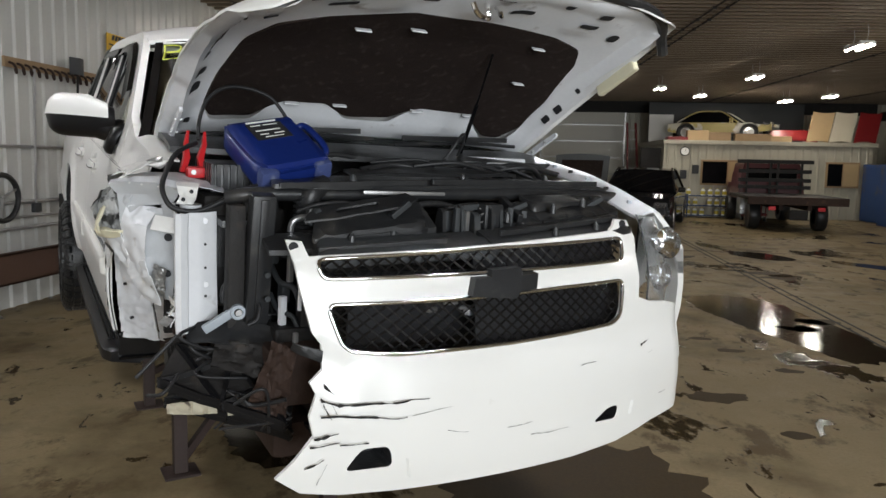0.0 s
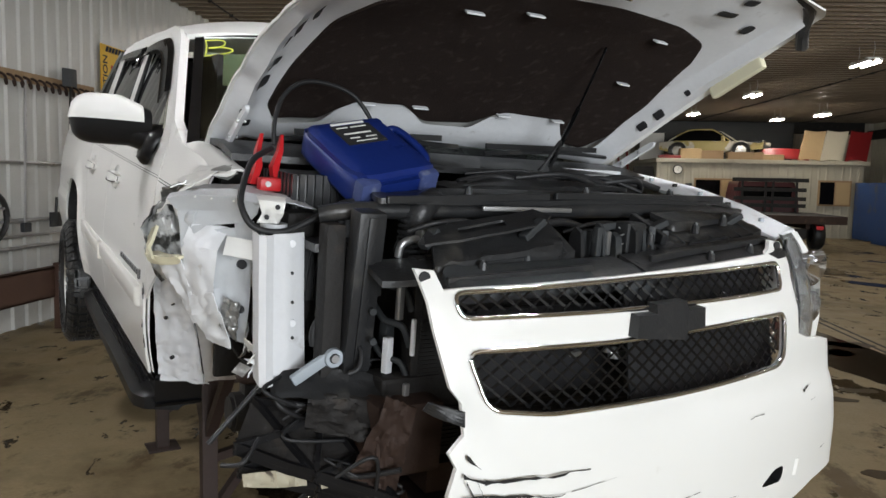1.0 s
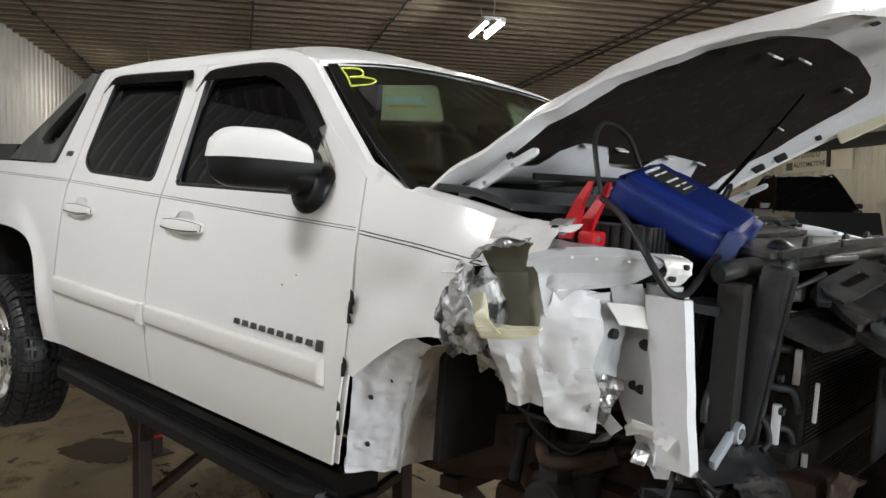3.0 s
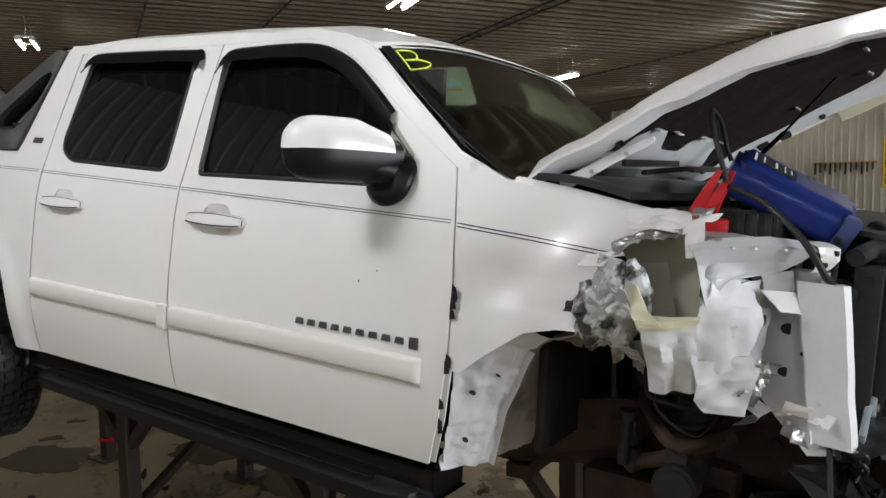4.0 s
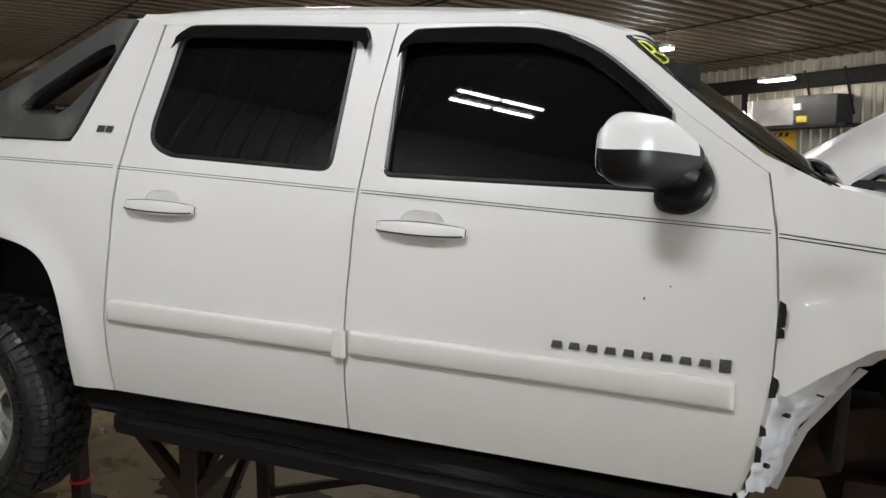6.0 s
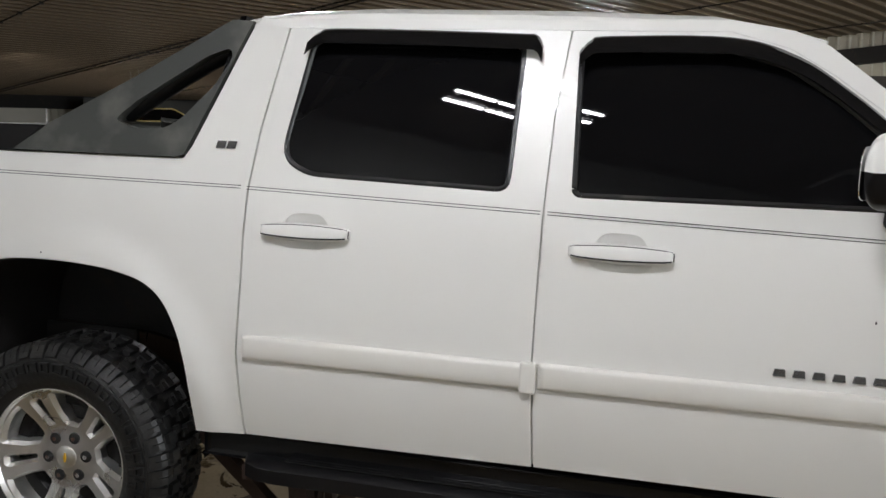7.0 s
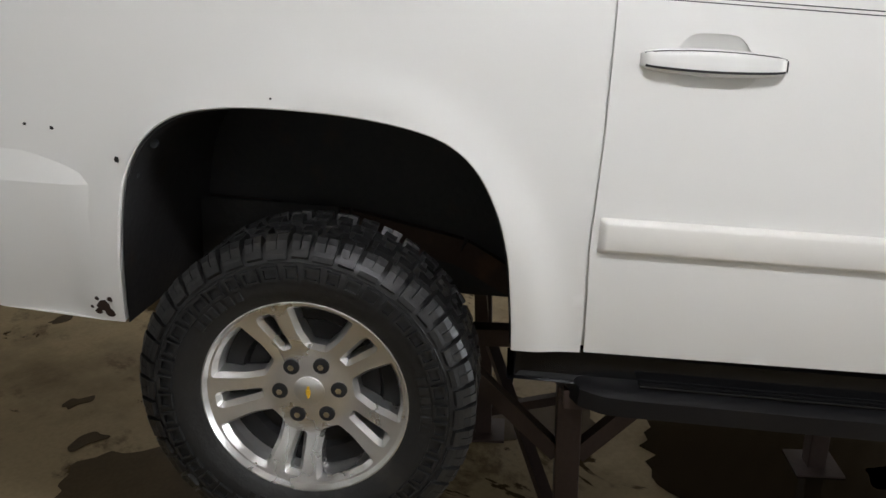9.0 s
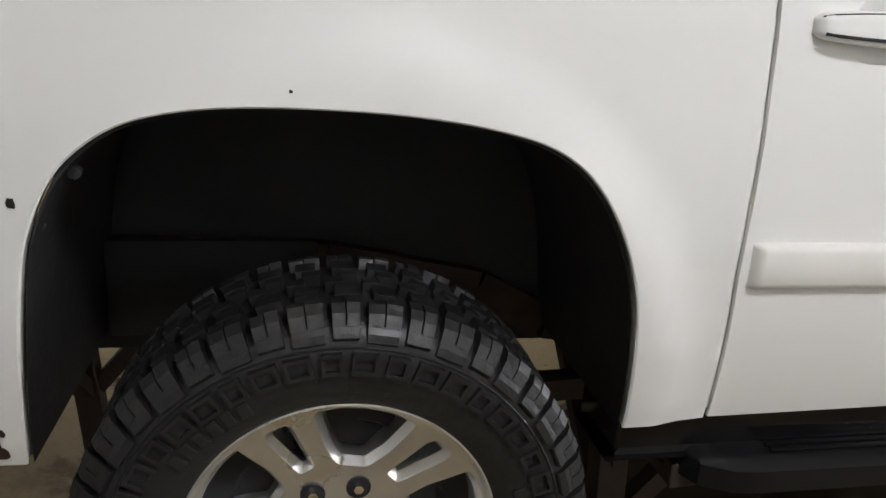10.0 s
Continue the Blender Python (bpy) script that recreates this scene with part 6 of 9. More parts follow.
sheet("wheelhouse", [[(-0.796, 0.634, 0.563), (-0.680, 0.634, 0.565), (-0.480, 0.600, 0.553)],
                     [(-0.816, 0.611, 0.660), (-0.700, 0.611, 0.662), (-0.500, 0.577, 0.650)],
                     [(-0.836, 0.589, 0.745), (-0.720, 0.589, 0.747), (-0.520, 0.555, 0.735)],
                     [(-0.861, 0.552, 0.820), (-0.745, 0.552, 0.822), (-0.545, 0.518, 0.810)],
                     [(-0.886, 0.524, 0.885), (-0.770, 0.524, 0.887), (-0.570, 0.490, 0.875)],
                     [(-0.906, 0.494, 0.940), (-0.790, 0.494, 0.942), (-0.590, 0.460, 0.930)],
                     [(-0.931, 0.434, 0.985), (-0.815, 0.434, 0.987), (-0.615, 0.400, 0.975)],
                     [(-0.946, 0.344, 1.020), (-0.830, 0.344, 1.022), (-0.630, 0.310, 1.010)]], HOUSE, "grimy pale inner wheelhouse wall", sub=5, amp=0.006, freq=12, seed=35, smooth=40)


# ---- engine bay ----
SHIFT = pulled


def chunk(name, x0, x1, y0, y1, z0, z1, mat=None, bevel=0.01, label="", turn=0.0, parent=None):
    bm = B()
    c = Vector(((x0 + x1) / 2, (y0 + y1) / 2, (z0 + z1) / 2))
    m = Matrix.Translation(c) @ Matrix.Rotation(turn, 4, "Z")
    box(bm, x0 - c.x, x1 - c.x, y0 - c.y, y1 - c.y, z0 - c.z, z1 - c.z, bevel, m)
    return part(name, bm, mat or PLASTIC, parent or truck, label, smooth=30)


def hose(name, pts, r, mat=None, label="", parent=None):
    return part(name, tube(B(), pts, r, 9, 7), mat or CABLE, parent or truck, label, smooth=60)


chunk("firewall", -0.80, 0.80, 0.50, 0.53, 0.6, 1.36, DARKM)
bm = B()
surface(bm, lambda u, v: ((2 * u - 1) * 0.82, 0.30 + 0.26 * v - 0.12 * (1 - (2 * u - 1) ** 2), 1.335 + 0.035 * v + 0.012 * math.sin(v * 3)), 24, 6, (0, 0, -0.02))
part("cowl_panel", bm, PLASTIC, truck, "black plastic cowl under the windscreen", smooth=40)
for x0, x1 in ((-0.70, -0.05), (0.02, 0.66)):
    bm = B()
    tube(bm, [(x0, 0.36 - 0.10 * (1 - x0 * x0), 1.385), ((x0 + x1) / 2, 0.37 - 0.10, 1.405), (x1, 0.42 - 0.10 * (1 - x1 * x1), 1.40)], 0.008, 6)
    bar(bm, (x0 + 0.1, 0.40, 1.41), (x1 - 0.02, 0.40, 1.425), 0.012, 0.02)
    part("wiper", bm, PLASTIC, truck, "black wiper arm and blade")
chunk("engine_block", -0.28, 0.28, -0.05, 0.45, 0.70, 1.16, DARKM, 0.04)
chunk("engine_cover", -0.24, 0.24, -0.02, 0.30, 1.16, 1.27, PLASTIC, 0.04, "black moulded engine cover")
bm = B()
surface(bm, lambda u, v: (-0.10 + 0.62 * u, -0.24 + 0.26 * v, 1.255 + 0.03 * math.sin(math.pi * u) * math.sin(math.pi * v)), 14, 10, (0, 0, -0.03))
part("air_duct", bm, PLASTIC, truck, "broad black intake duct", smooth=50)
chunk("air_box", 0.40, 0.72, -0.20, 0.20, 1.02, 1.26, PLASTIC, 0.03, "black air filter box")
chunk("fuse_box", 0.52, 0.74, 0.22, 0.42, 1.10, 1.30, PLASTIC, 0.02)
chunk("battery_tray", -0.74, -0.50, -0.02, 0.26, 0.98, 1.16, DARKM, 0.015)
bm = B()
box(bm, -0.735, -0.52, -0.02, 0.24, 1.08, 1.30, 0.01)
bat = part("battery", bm, PLASTIC, truck, "ribbed black battery case", smooth=30)
for k in range(9):
    bm = B()
    box(bm, -0.745, -0.735, -0.02 + 0.03 * k, -0.005 + 0.03 * k, 1.08, 1.30)
    part("battery_rib", bm, PLASTIC, bat)
for k in range(9):
    bm = B()
    box(bm, -0.73 + 0.022 * k, -0.716 + 0.022 * k, -0.03, -0.02, 1.08, 1.30)
    part("battery_rib", bm, PLASTIC, bat)
chunk("brake_reservoir", 0.50, 0.62, 0.30, 0.40, 1.26, 1.34, CREAM, 0.02, "pale plastic fluid reservoir")
# radiator pack
rad = chunk("radiator", -0.54, 0.60, -0.34, -0.28, 0.62, 1.13, DARKM, 0.01, "black radiator pack")
bm = B()
for k in range(48):
    z = 0.64 + 0.0105 * k
    box(bm, -0.52, 0.58, -0.344, -0.3405, z, z + 0.006)
tagged(part("cooling_fin", bm, DARKM, rad, "dusty dark fins"), kind="stuff")
random.seed(15)
for k in range(16):
    x, z = random.uniform(-0.20, 0.14), random.uniform(0.905, 0.985)
    chunk("cooler_fragment", x - random.uniform(0.008, 0.03), x + random.uniform(0.008, 0.03), -0.555, -0.54, z - random.uniform(0.004, 0.014), z + random.uniform(0.004, 0.014), random.choice((STEEL, BARE, GREYPL)), 0.004, "bright metal seen through the grille", turn=random.uniform(-0.4, 0.4))
for k, (x, z) in enumerate(((-0.40, 0.965), (-0.30, 0.97), (-0.02, 0.995), (0.25, 1.0), (0.32, 0.985))):
    chunk("cooler_fitting", x - 0.025, x + 0.025, -0.555, -0.53, z - 0.012, z + 0.012, STEEL, 0.006)
# pale tank seams and brackets glimpsed in the gap beside the radiator
for x, y, z0, z1, w, mt in ((-0.575, -0.33, 0.98, 1.06, 0.008, STEEL), (-0.585, -0.30, 0.84, 0.93, 0.010, BARE), (-0.56, -0.36, 0.74, 0.83, 0.007, STEEL), (-0.60, -0.24, 1.02, 1.10, 0.012, GREYPL), (-0.57, -0.26, 0.90, 0.96, 0.014, GREYPL), (-0.555, -0.37, 0.90, 0.99, 0.005, BARE)):
    chunk("side_bracket", x - w, x + w, y - w, y + w, z0, z1, mt, 0.003, turn=0.3)
for k in range(5):
    hose("side_hose", [(-0.60, -0.22, 1.10 - 0.09 * k), (-0.59, -0.28, 1.06 - 0.09 * k), (-0.56, -0.32, 1.05 - 0.09 * k), (-0.54, -0.33, 1.0 - 0.09 * k)], 0.010 - 0.001 * k, GREYPL)
# tie bar, covers and brackets on top
bm = B()
tube(bm, [(-0.74, -0.20, 1.215), (-0.66, -0.225, 1.23), (-0.45, -0.24, 1.235), (0.0, -0.25, 1.245), (0.5, -0.24, 1.25), (0.78, -0.20, 1.24)], 0.022, 8)
part("tie_bar", bm, PLASTIC, truck, "black radiator tie bar", smooth=50)
bm = B()
box(bm, -0.035, 0.035, -0.03, 0.03, -0.20, 0.20, 0.008, Matrix.Translation((-0.655, -0.275, 1.04)) @ Matrix.Rotation(0.13, 4, "X"))
box(bm, -0.012, 0.012, -0.036, -0.028, -0.19, 0.19, 0.003, Matrix.Translation((-0.655, -0.275, 1.04)) @ Matrix.Rotation(0.13, 4, "X"))
cp = part("core_post", bm, PLASTIC, truck, "black plastic radiator core post", smooth=30)
for z in (1.17, 1.09, 1.0, 0.93):
    bm = B()
    y = -0.312 + (1.04 - z) * -0.13
    cyl(bm, (-0.64, y + 0.004, z), (-0.64, y - 0.006, z), 0.009, seg=8)
    part("core_bolt", bm, GREYPL, cp)
# slanted shroud plates between tie bar and grille
def plate(name, corners, mat=None, thick=0.008, label="", sag=0.006):
    a, b, c, d = [Vector(p) for p in corners]
    def f(u, v):
        q = (a * (1 - u) + b * u) * (1 - v) + (d * (1 - u) + c * u) * v
        return q + Vector((0, 0, sag * math.sin(math.pi * u) * math.sin(math.pi * v) + 0.004 * noise.noise(q * 9)))
    return part(name, surface(B(), f, 8, 6, (0, 0, -thick)), mat or PLASTIC, truck, label, smooth=40)


plate("shroud_plate", [(-0.52, -0.44, 1.125), (-0.16, -0.46, 1.165), (-0.16, -0.34, 1.225), (-0.50, -0.32, 1.185)], None, 0.02, "black shroud plate")
plate("shroud_plate", [(-0.58, -0.53, 1.078), (-0.02, -0.60, 1.115), (-0.05, -0.48, 1.155), (-0.54, -0.43, 1.115)], None, 0.02)
plate("shroud_plate", [(-0.02, -0.60, 1.12), (0.55, -0.55, 1.175), (0.55, -0.44, 1.20), (-0.02, -0.47, 1.155)], None, 0.02)
plate("shroud_plate", [(0.10, -0.44, 1.17), (0.60, -0.42, 1.215), (0.62, -0.28, 1.24), (0.10, -0.30, 1.215)], None, 0.03)
plate("shroud_plate", [(-0.66, -0.40, 1.09), (-0.50, -0.44, 1.10), (-0.50, -0.32, 1.13), (-0.66, -0.29, 1.12)], None, 0.015)
chunk("latch_bracket", -0.12, -0.05, -0.42, -0.39, 1.14, 1.21, GREYPL, 0.008, "hood latch bracket")
chunk("latch_bracket", 0.02, 0.09, -0.45, -0.39, 1.15, 1.235, PLASTIC, 0.01)
for k, x in enumerate((-0.10, -0.06, 0.05, 0.12, 0.18)):
    chunk("latch_lever", x, x + 0.018, -0.47 + 0.01 * k, -0.45 + 0.01 * k, 1.15, 1.225 - 0.012 * (k % 3), STEEL if k == 1 else GREYPL, 0.004, turn=0.3 * k)
# moulded parts on top of the radiator pack
def moulding(name, outline, z0, slope, rise, mat=None, rim=0.006, label="", smooth=35):
    """A moulded cover over a plan outline, domed, with a raised rim."""
    pts = round_poly(outline, 0.02, 3)
    cx, cy = sum(p[0] for p in pts) / len(pts), sum(p[1] for p in pts) / len(pts)
    ex = max(abs(p[0] - cx) for p in pts)
    ey = max(abs(p[1] - cy) for p in pts)
    def f(x, y):
        d = max(abs(x - cx) / ex, abs(y - cy) / ey)
        return (x, y, z0 + 0.003 * noise.noise(Vector((x * 16, y * 16, 2))) + slope[0] * (x - cx) + slope[1] * (y - cy) + rise * (1 - d * d) + (rim if 0.78 < d < 0.93 else 0))
    return part(name, shell(B(), pts, f, lambda x, y: (0, 0, -0.014), (), 0.02, 0.02), mat or PLASTIC, truck, label, smooth=smooth)


moulding("radiator_baffle", [(-0.62, -0.27), (-0.45, -0.28), (0.0, -0.26), (0.5, -0.24), (0.74, -0.20), (0.70, -0.09), (0.30, -0.06), (-0.1, -0.08), (-0.42, -0.13), (-0.60, -0.18)], 1.265, (0.012, 0.06), 0.028, label="broad black radiator top baffle")
moulding("engine_shroud", [(-0.28, -0.07), (0.10, -0.06), (0.42, -0.03), (0.46, 0.12), (0.10, 0.16), (-0.25, 0.12)], 1.285, (0.02, 0.0), 0.03)
moulding("shroud_wing", [(-0.55, -0.44), (-0.20, -0.47), (-0.18, -0.36), (-0.26, -0.33), (-0.50, -0.32)], 1.185, (0.17, 0.45), 0.012, rim=0.008)
moulding("shroud_lip", [(-0.56, -0.55), (-0.03, -0.61), (0.0, -0.52), (-0.12, -0.47), (-0.54, -0.45)], 1.118, (0.07, 0.35), 0.008, GREYPL)
moulding("shroud_wing", [(0.14, -0.47), (0.60, -0.43), (0.62, -0.30), (0.40, -0.28), (0.16, -0.31)], 1.212, (0.07, 0.3), 0.015, rim=0.008)
moulding("shroud_lip", [(0.0, -0.60), (0.54, -0.55), (0.56, -0.46), (0.0, -0.50)], 1.155, (0.09, 0.35), 0.008)
moulding("duct_cover", [(0.24, -0.40), (0.46, -0.39), (0.48, -0.29), (0.24, -0.30)], 1.235, (0.05, 0.2), 0.022)
for k in range(7):
    x = 0.18 + 0.06 * k
    bm = B()
    bar(bm, (x, -0.45, 1.185 + 0.07 * (x - 0.38)), (x + 0.015, -0.31, 1.235 + 0.07 * (x - 0.38)), 0.006, 0.016, 0.002)
    part("cover_rib", bm, GREYPL, truck)
for a, b, w in (((-0.60, -0.275, 1.262), (-0.10, -0.262, 1.282), 0.014), ((-0.08, -0.262, 1.285), (0.66, -0.215, 1.292), 0.014), ((-0.55, -0.50, 1.105), (-0.16, -0.53, 1.135), 0.012), ((0.02, -0.54, 1.155), (0.52, -0.50, 1.198), 0.012), ((-0.20, -0.46, 1.15), (-0.19, -0.34, 1.222), 0.02), ((0.15, -0.46, 1.19), (0.17, -0.31, 1.235), 0.02)):
    bm = B()
    bar(bm, a, b, w, w * 1.4, 0.003)
    part("cover_edge", bm, PLASTIC, truck)
bm = B()
shell(bm, [(-0.56, -0.405), (-0.26, -0.435), (-0.20, -0.40), (-0.22, -0.35), (-0.50, -0.33), (-0.54, -0.36)], lambda x, y: (x, y, 1.215 + 0.20 * (x + 0.38) + 0.28 * (y + 0.38) + 0.004 * noise.noise(Vector((x * 12, y * 12, 6)))), lambda x, y: (0, 0, -0.006), [round_poly([(-0.46, -0.385), (-0.33, -0.40), (-0.32, -0.37), (-0.45, -0.36)], 0.01)], 0.03, 0.03)
part("shroud_wing", bm, PLASTIC, truck, "long slanted black shroud plate", smooth=40)
for a, b in (((-0.54, -0.36, 1.16), (-0.50, -0.345, 1.20)), ((-0.30, -0.425, 1.19), (-0.24, -0.42, 1.235)), ((0.12, -0.40, 1.20), (0.20, -0.41, 1.235)), ((0.50, -0.36, 1.22), (0.56, -0.37, 1.255))):
    bm = B()
    bar(bm, a, b, 0.03, 0.018, 0.004)
    part("mount_tab", bm, GREYPL, truck)
# latch cluster: upright ribs, a plate and springs
for k, (x, y, h, w) in enumerate(((-0.13, -0.42, 0.085, 0.012), (-0.075, -0.44, 0.10, 0.010), (-0.02, -0.43, 0.075, 0.022), (0.03, -0.45, 0.095, 0.010), (0.075, -0.43, 0.10, 0.012), (0.115, -0.41, 0.08, 0.020))):
    bm = B()
    shell(bm, round_poly([(-0.03, 0), (0.03, 0), (0.022, h * 0.7), (0.006, h), (-0.02, h * 0.85)], 0.008), lambda a, b, x=x, y=y: (x, y + a, 1.135 + b), lambda a, b, w=w: (w, 0, 0), (), 0.05, 0.03)
    part("latch_rib", bm, (PLASTIC, GREYPL, GREYPL)[k % 3], truck)
bm = B()
shell(bm, round_poly([(-0.06, 1.15), (0.09, 1.158), (0.075, 1.235), (-0.04, 1.225)], 0.015), lambda x, z: (x, -0.405, z), lambda x, z: (0, 0.006, 0), [round_poly([(-0.01, 1.17), (0.04, 1.173), (0.035, 1.215), (-0.005, 1.21)], 0.01)], 0.04, 0.03)
part("latch_plate", bm, GREYPL, truck, "grey steel hood latch plate")
bm = B()
tube(bm, [(0.02 + 0.009 * math.cos(a), -0.43 + 0.009 * math.sin(a), 1.16 + 0.004 * a) for a in [0.6 * i for i in range(26)]], 0.0022, 5, 0)
part("latch_spring", bm, STEEL, truck)
for k, (x, y, z) in enumerate(((-0.09, -0.455, 1.205), (0.10, -0.455, 1.20), (0.30, -0.43, 1.225), (0.45, -0.40, 1.245), (-0.30, -0.45, 1.15), (-0.44, -0.47, 1.135), (0.22, -0.56, 1.165), (0.40, -0.54, 1.18), (-0.36, -0.26, 1.29), (0.05, -0.24, 1.30), (0.42, -0.21, 1.305))):
    bm = B()
    cyl(bm, (x, y, z - 0.02), (x, y, z + 0.006), 0.012, 0.010, 10)
    cyl(bm, (x, y, z + 0.006), (x, y, z + 0.012), 0.006, seg=6)
    part("push_clip", bm, GREYPL if k % 4 == 0 else PLASTIC, truck)
random.seed(21)
for k in range(10):
    x, y = random.uniform(-0.4, 0.55), random.uniform(-0.40, -0.30)
    z = 1.16 + 0.25 * (y + 0.45) + 0.05 * x
    sx, sy, sz = random.uniform(0.02, 0.05), random.uniform(0.012, 0.03), random.uniform(0.012, 0.025)
    chunk("bay_bracket", x - sx, x + sx, y - sy, y + sy, z - sz, z + sz, random.choice((PLASTIC, DARKM, GREYPL)), 0.006, turn=random.uniform(-0.5, 0.5))
for k in range(12):
    x, y = random.uniform(-0.35, 0.45), random.uniform(0.02, 0.24)
    z = 1.31 + random.uniform(-0.02, 0.01)
    hose("bay_hose", [(x, y, z), (x + random.uniform(0.1, 0.2), y + random.uniform(-0.06, 0.06), z + 0.02), (x + random.uniform(0.25, 0.4), y + random.uniform(-0.08, 0.08), z - 0.02)], random.uniform(0.005, 0.013))
for k in range(6):
    x = -0.55 + 0.16 * k
    hose("loom", [(x, -0.30, 1.19), (x + 0.06, -0.33, 1.215), (x + 0.14, -0.32, 1.22), (x + 0.22, -0.30, 1.205)], 0.006 + 0.002 * (k % 3), CABLE)
# bright strip of the bulkhead ledge, with white plates
chunk("bulkhead_ledge", -0.10, 0.66, 0.265, 0.285, 1.325, 1.352, BARE, 0.006, "white painted bulkhead ledge")
for x, w in ((0.34, 0.05), (0.46, 0.035), (0.55, 0.06)):
    chunk("bay_plate", x - w, x + w, 0.18, 0.26, 1.30, 1.335, BARE, 0.012, turn=0.2)
chunk("silver_rail", -0.34, -0.05, -0.305, -0.295, 1.243, 1.256, STEEL, 0.004, "bright aluminium rail")
hose("coolant_hose", [(-0.50, -0.20, 1.12), (-0.50, -0.24, 1.18), (-0.49, -0.25, 1.24), (-0.44, -0.22, 1.26)], 0.035, PLASTIC, "fat black radiator hose")
for k in range(7):
    bm = B()
    tube(bm, [(-0.50 + 0.037 * math.cos(a), -0.235 + 0.037 * math.sin(a), 1.135 + 0.015 * k) for a in [2 * math.pi * i / 14 for i in range(15)]], 0.005, 6, 0)
    part("hose_rib", bm, PLASTIC, truck)
hose("ac_pipe", [(-0.565, -0.285, 1.125), (-0.56, -0.29, 1.155), (-0.535, -0.29, 1.168), (-0.50, -0.285, 1.17)], 0.010, STEEL, "bright aluminium pipe elbow")
chunk("pipe_fitting", -0.515, -0.475, -0.305, -0.265, 1.155, 1.195, STEEL, 0.008)
chunk("core_side", -0.74, -0.69, -0.26, -0.20, 0.75, 1.20, DARKM, 0.01)
plate("core_shelf", [(-0.75, -0.21, 1.145), (-0.62, -0.23, 1.15), (-0.62, -0.12, 1.15), (-0.75, -0.10, 1.145)], PLASTIC, 0.02)
bm = B()
box(bm, -0.745, -0.63, -0.13, -0.12, 0.99, 1.13)
fg = part("fan_guard", bm, PLASTIC, truck)
for k in range(6):
    bm = B()
    bar(bm, (-0.735 + 0.019 * k, -0.134, 1.0), (-0.725 + 0.019 * k, -0.134, 1.12), 0.006, 0.010)
    part("guard_slat", bm, PLASTIC, fg)
for z, r in ((0.965, 0.052), (0.88, 0.045)):
    hose("loop_hose", [(-0.69 + r * math.cos(a), -0.20, z - 0.05 + r * 1.2 * math.sin(a)) for a in [0.2 + 0.55 * i for i in range(7)]], 0.009)
bm = B()
box(bm, -0.014, 0.014, -0.008, 0.008, -0.05, 0.05, 0.005, Matrix.Translation((-0.765, -0.255, 0.852)) @ Euler((0.2, 1.0, 0.2)).to_matrix().to_4x4())
lathe(bm, [(0.013, 0.0), (0.022, 0.0), (0.025, 0.01), (0.022, 0.022), (0.013, 0.022), (0.013, 0.0)], Matrix.Translation((-0.71, -0.25, 0.878)) @ Matrix.Rotation(math.pi / 2, 4, "X"), 20)
part("snapped_actuator", bm, GREYP, truck, "broken white plastic motor and arm", smooth=40)
bm = B()
cyl(bm, (-0.71, -0.25, 0.878), (-0.71, -0.278, 0.878), 0.010, seg=16)
part("motor_boss", bm, STEEL, truck)
hose("loop_hose", [(-0.665, -0.27, 0.92), (-0.655, -0.30, 0.90), (-0.665, -0.315, 0.865), (-0.69, -0.31, 0.85)], 0.007)
for k in range(12):
    x0, z0 = random.uniform(-0.86, -0.62), random.uniform(0.74, 0.90)
    hose("torn_wire", [(x0, -0.22, z0), (x0 + random.uniform(-0.06, 0.06), -0.27, z0 - random.uniform(0.0, 0.06)), (x0 + random.uniform(-0.1, 0.12), -0.25, z0 - random.uniform(0.03, 0.12))], random.uniform(0.003, 0.008), random.choice((CABLE, DARKM, CABLE)))

# ---- exposed underside, right front ----
def shield(name, c, label="", seed=1, mat=None):
    a, b, cc, d = [Vector(p) for p in c]
    n0 = (b - a).cross(d - a).normalized()
    def at(u, v, h=0.0):
        q = (a * (1 - u) + b * u) * (1 - v) + (d * (1 - u) + cc * u) * v
        return q + n0 * (0.012 * noise.noise(q * 8 + Vector((seed, 0, 0))) + h)
    ob = part(name, surface(B(), at, 12, 10, n0 * 0.004), mat or DARKM, truck, label, smooth=35)
    for (u0, v0), (u1, v1) in (((0, 0), (0.5, 1)), ((0.5, 0), (0, 1)), ((0.5, 0), (1, 1)), ((1, 0), (0.5, 1)), ((0, 0.03), (1, 0.03)), ((0, 0.97), (1, 0.97)), ((0.5, 0), (0.5, 1))):
        bm = B()
        for k in range(6):
            f, g = k / 6, (k + 1) / 6
            for s in (0.012, -0.012):
                bar(bm, at(u0 + (u1 - u0) * f, v0 + (v1 - v0) * f, s), at(u0 + (u1 - u0) * g, v0 + (v1 - v0) * g, s), 0.012, 0.016)
        part("shield_rib", bm, SATINBLK, ob)
    return ob


shield("splash_shield", [(-0.93, -0.22, 0.66), (-0.60, -0.43, 0.56), (-0.57, -0.32, 0.70), (-0.86, -0.12, 0.74)], "broken black ribbed splash shield", 3)
shield("splash_shield", [(-0.90, -0.16, 0.58), (-0.56, -0.36, 0.50), (-0.52, -0.24, 0.60), (-0.84, -0.04, 0.64)], "", 7)
scrap("splash_shield", [(-0.66, -0.46, 0.84), (-0.60, -0.49, 0.82), (-0.60, -0.42, 0.58), (-0.70, -0.37, 0.62)], 22, 0.011, 53, RUST, freq=34)
scrap("splash_shield", [(-0.86, -0.26, 0.80), (-0.62, -0.36, 0.78), (-0.60, -0.30, 0.84), (-0.84, -0.20, 0.84)], 12, 0.014, 52, PLASTIC, freq=12)
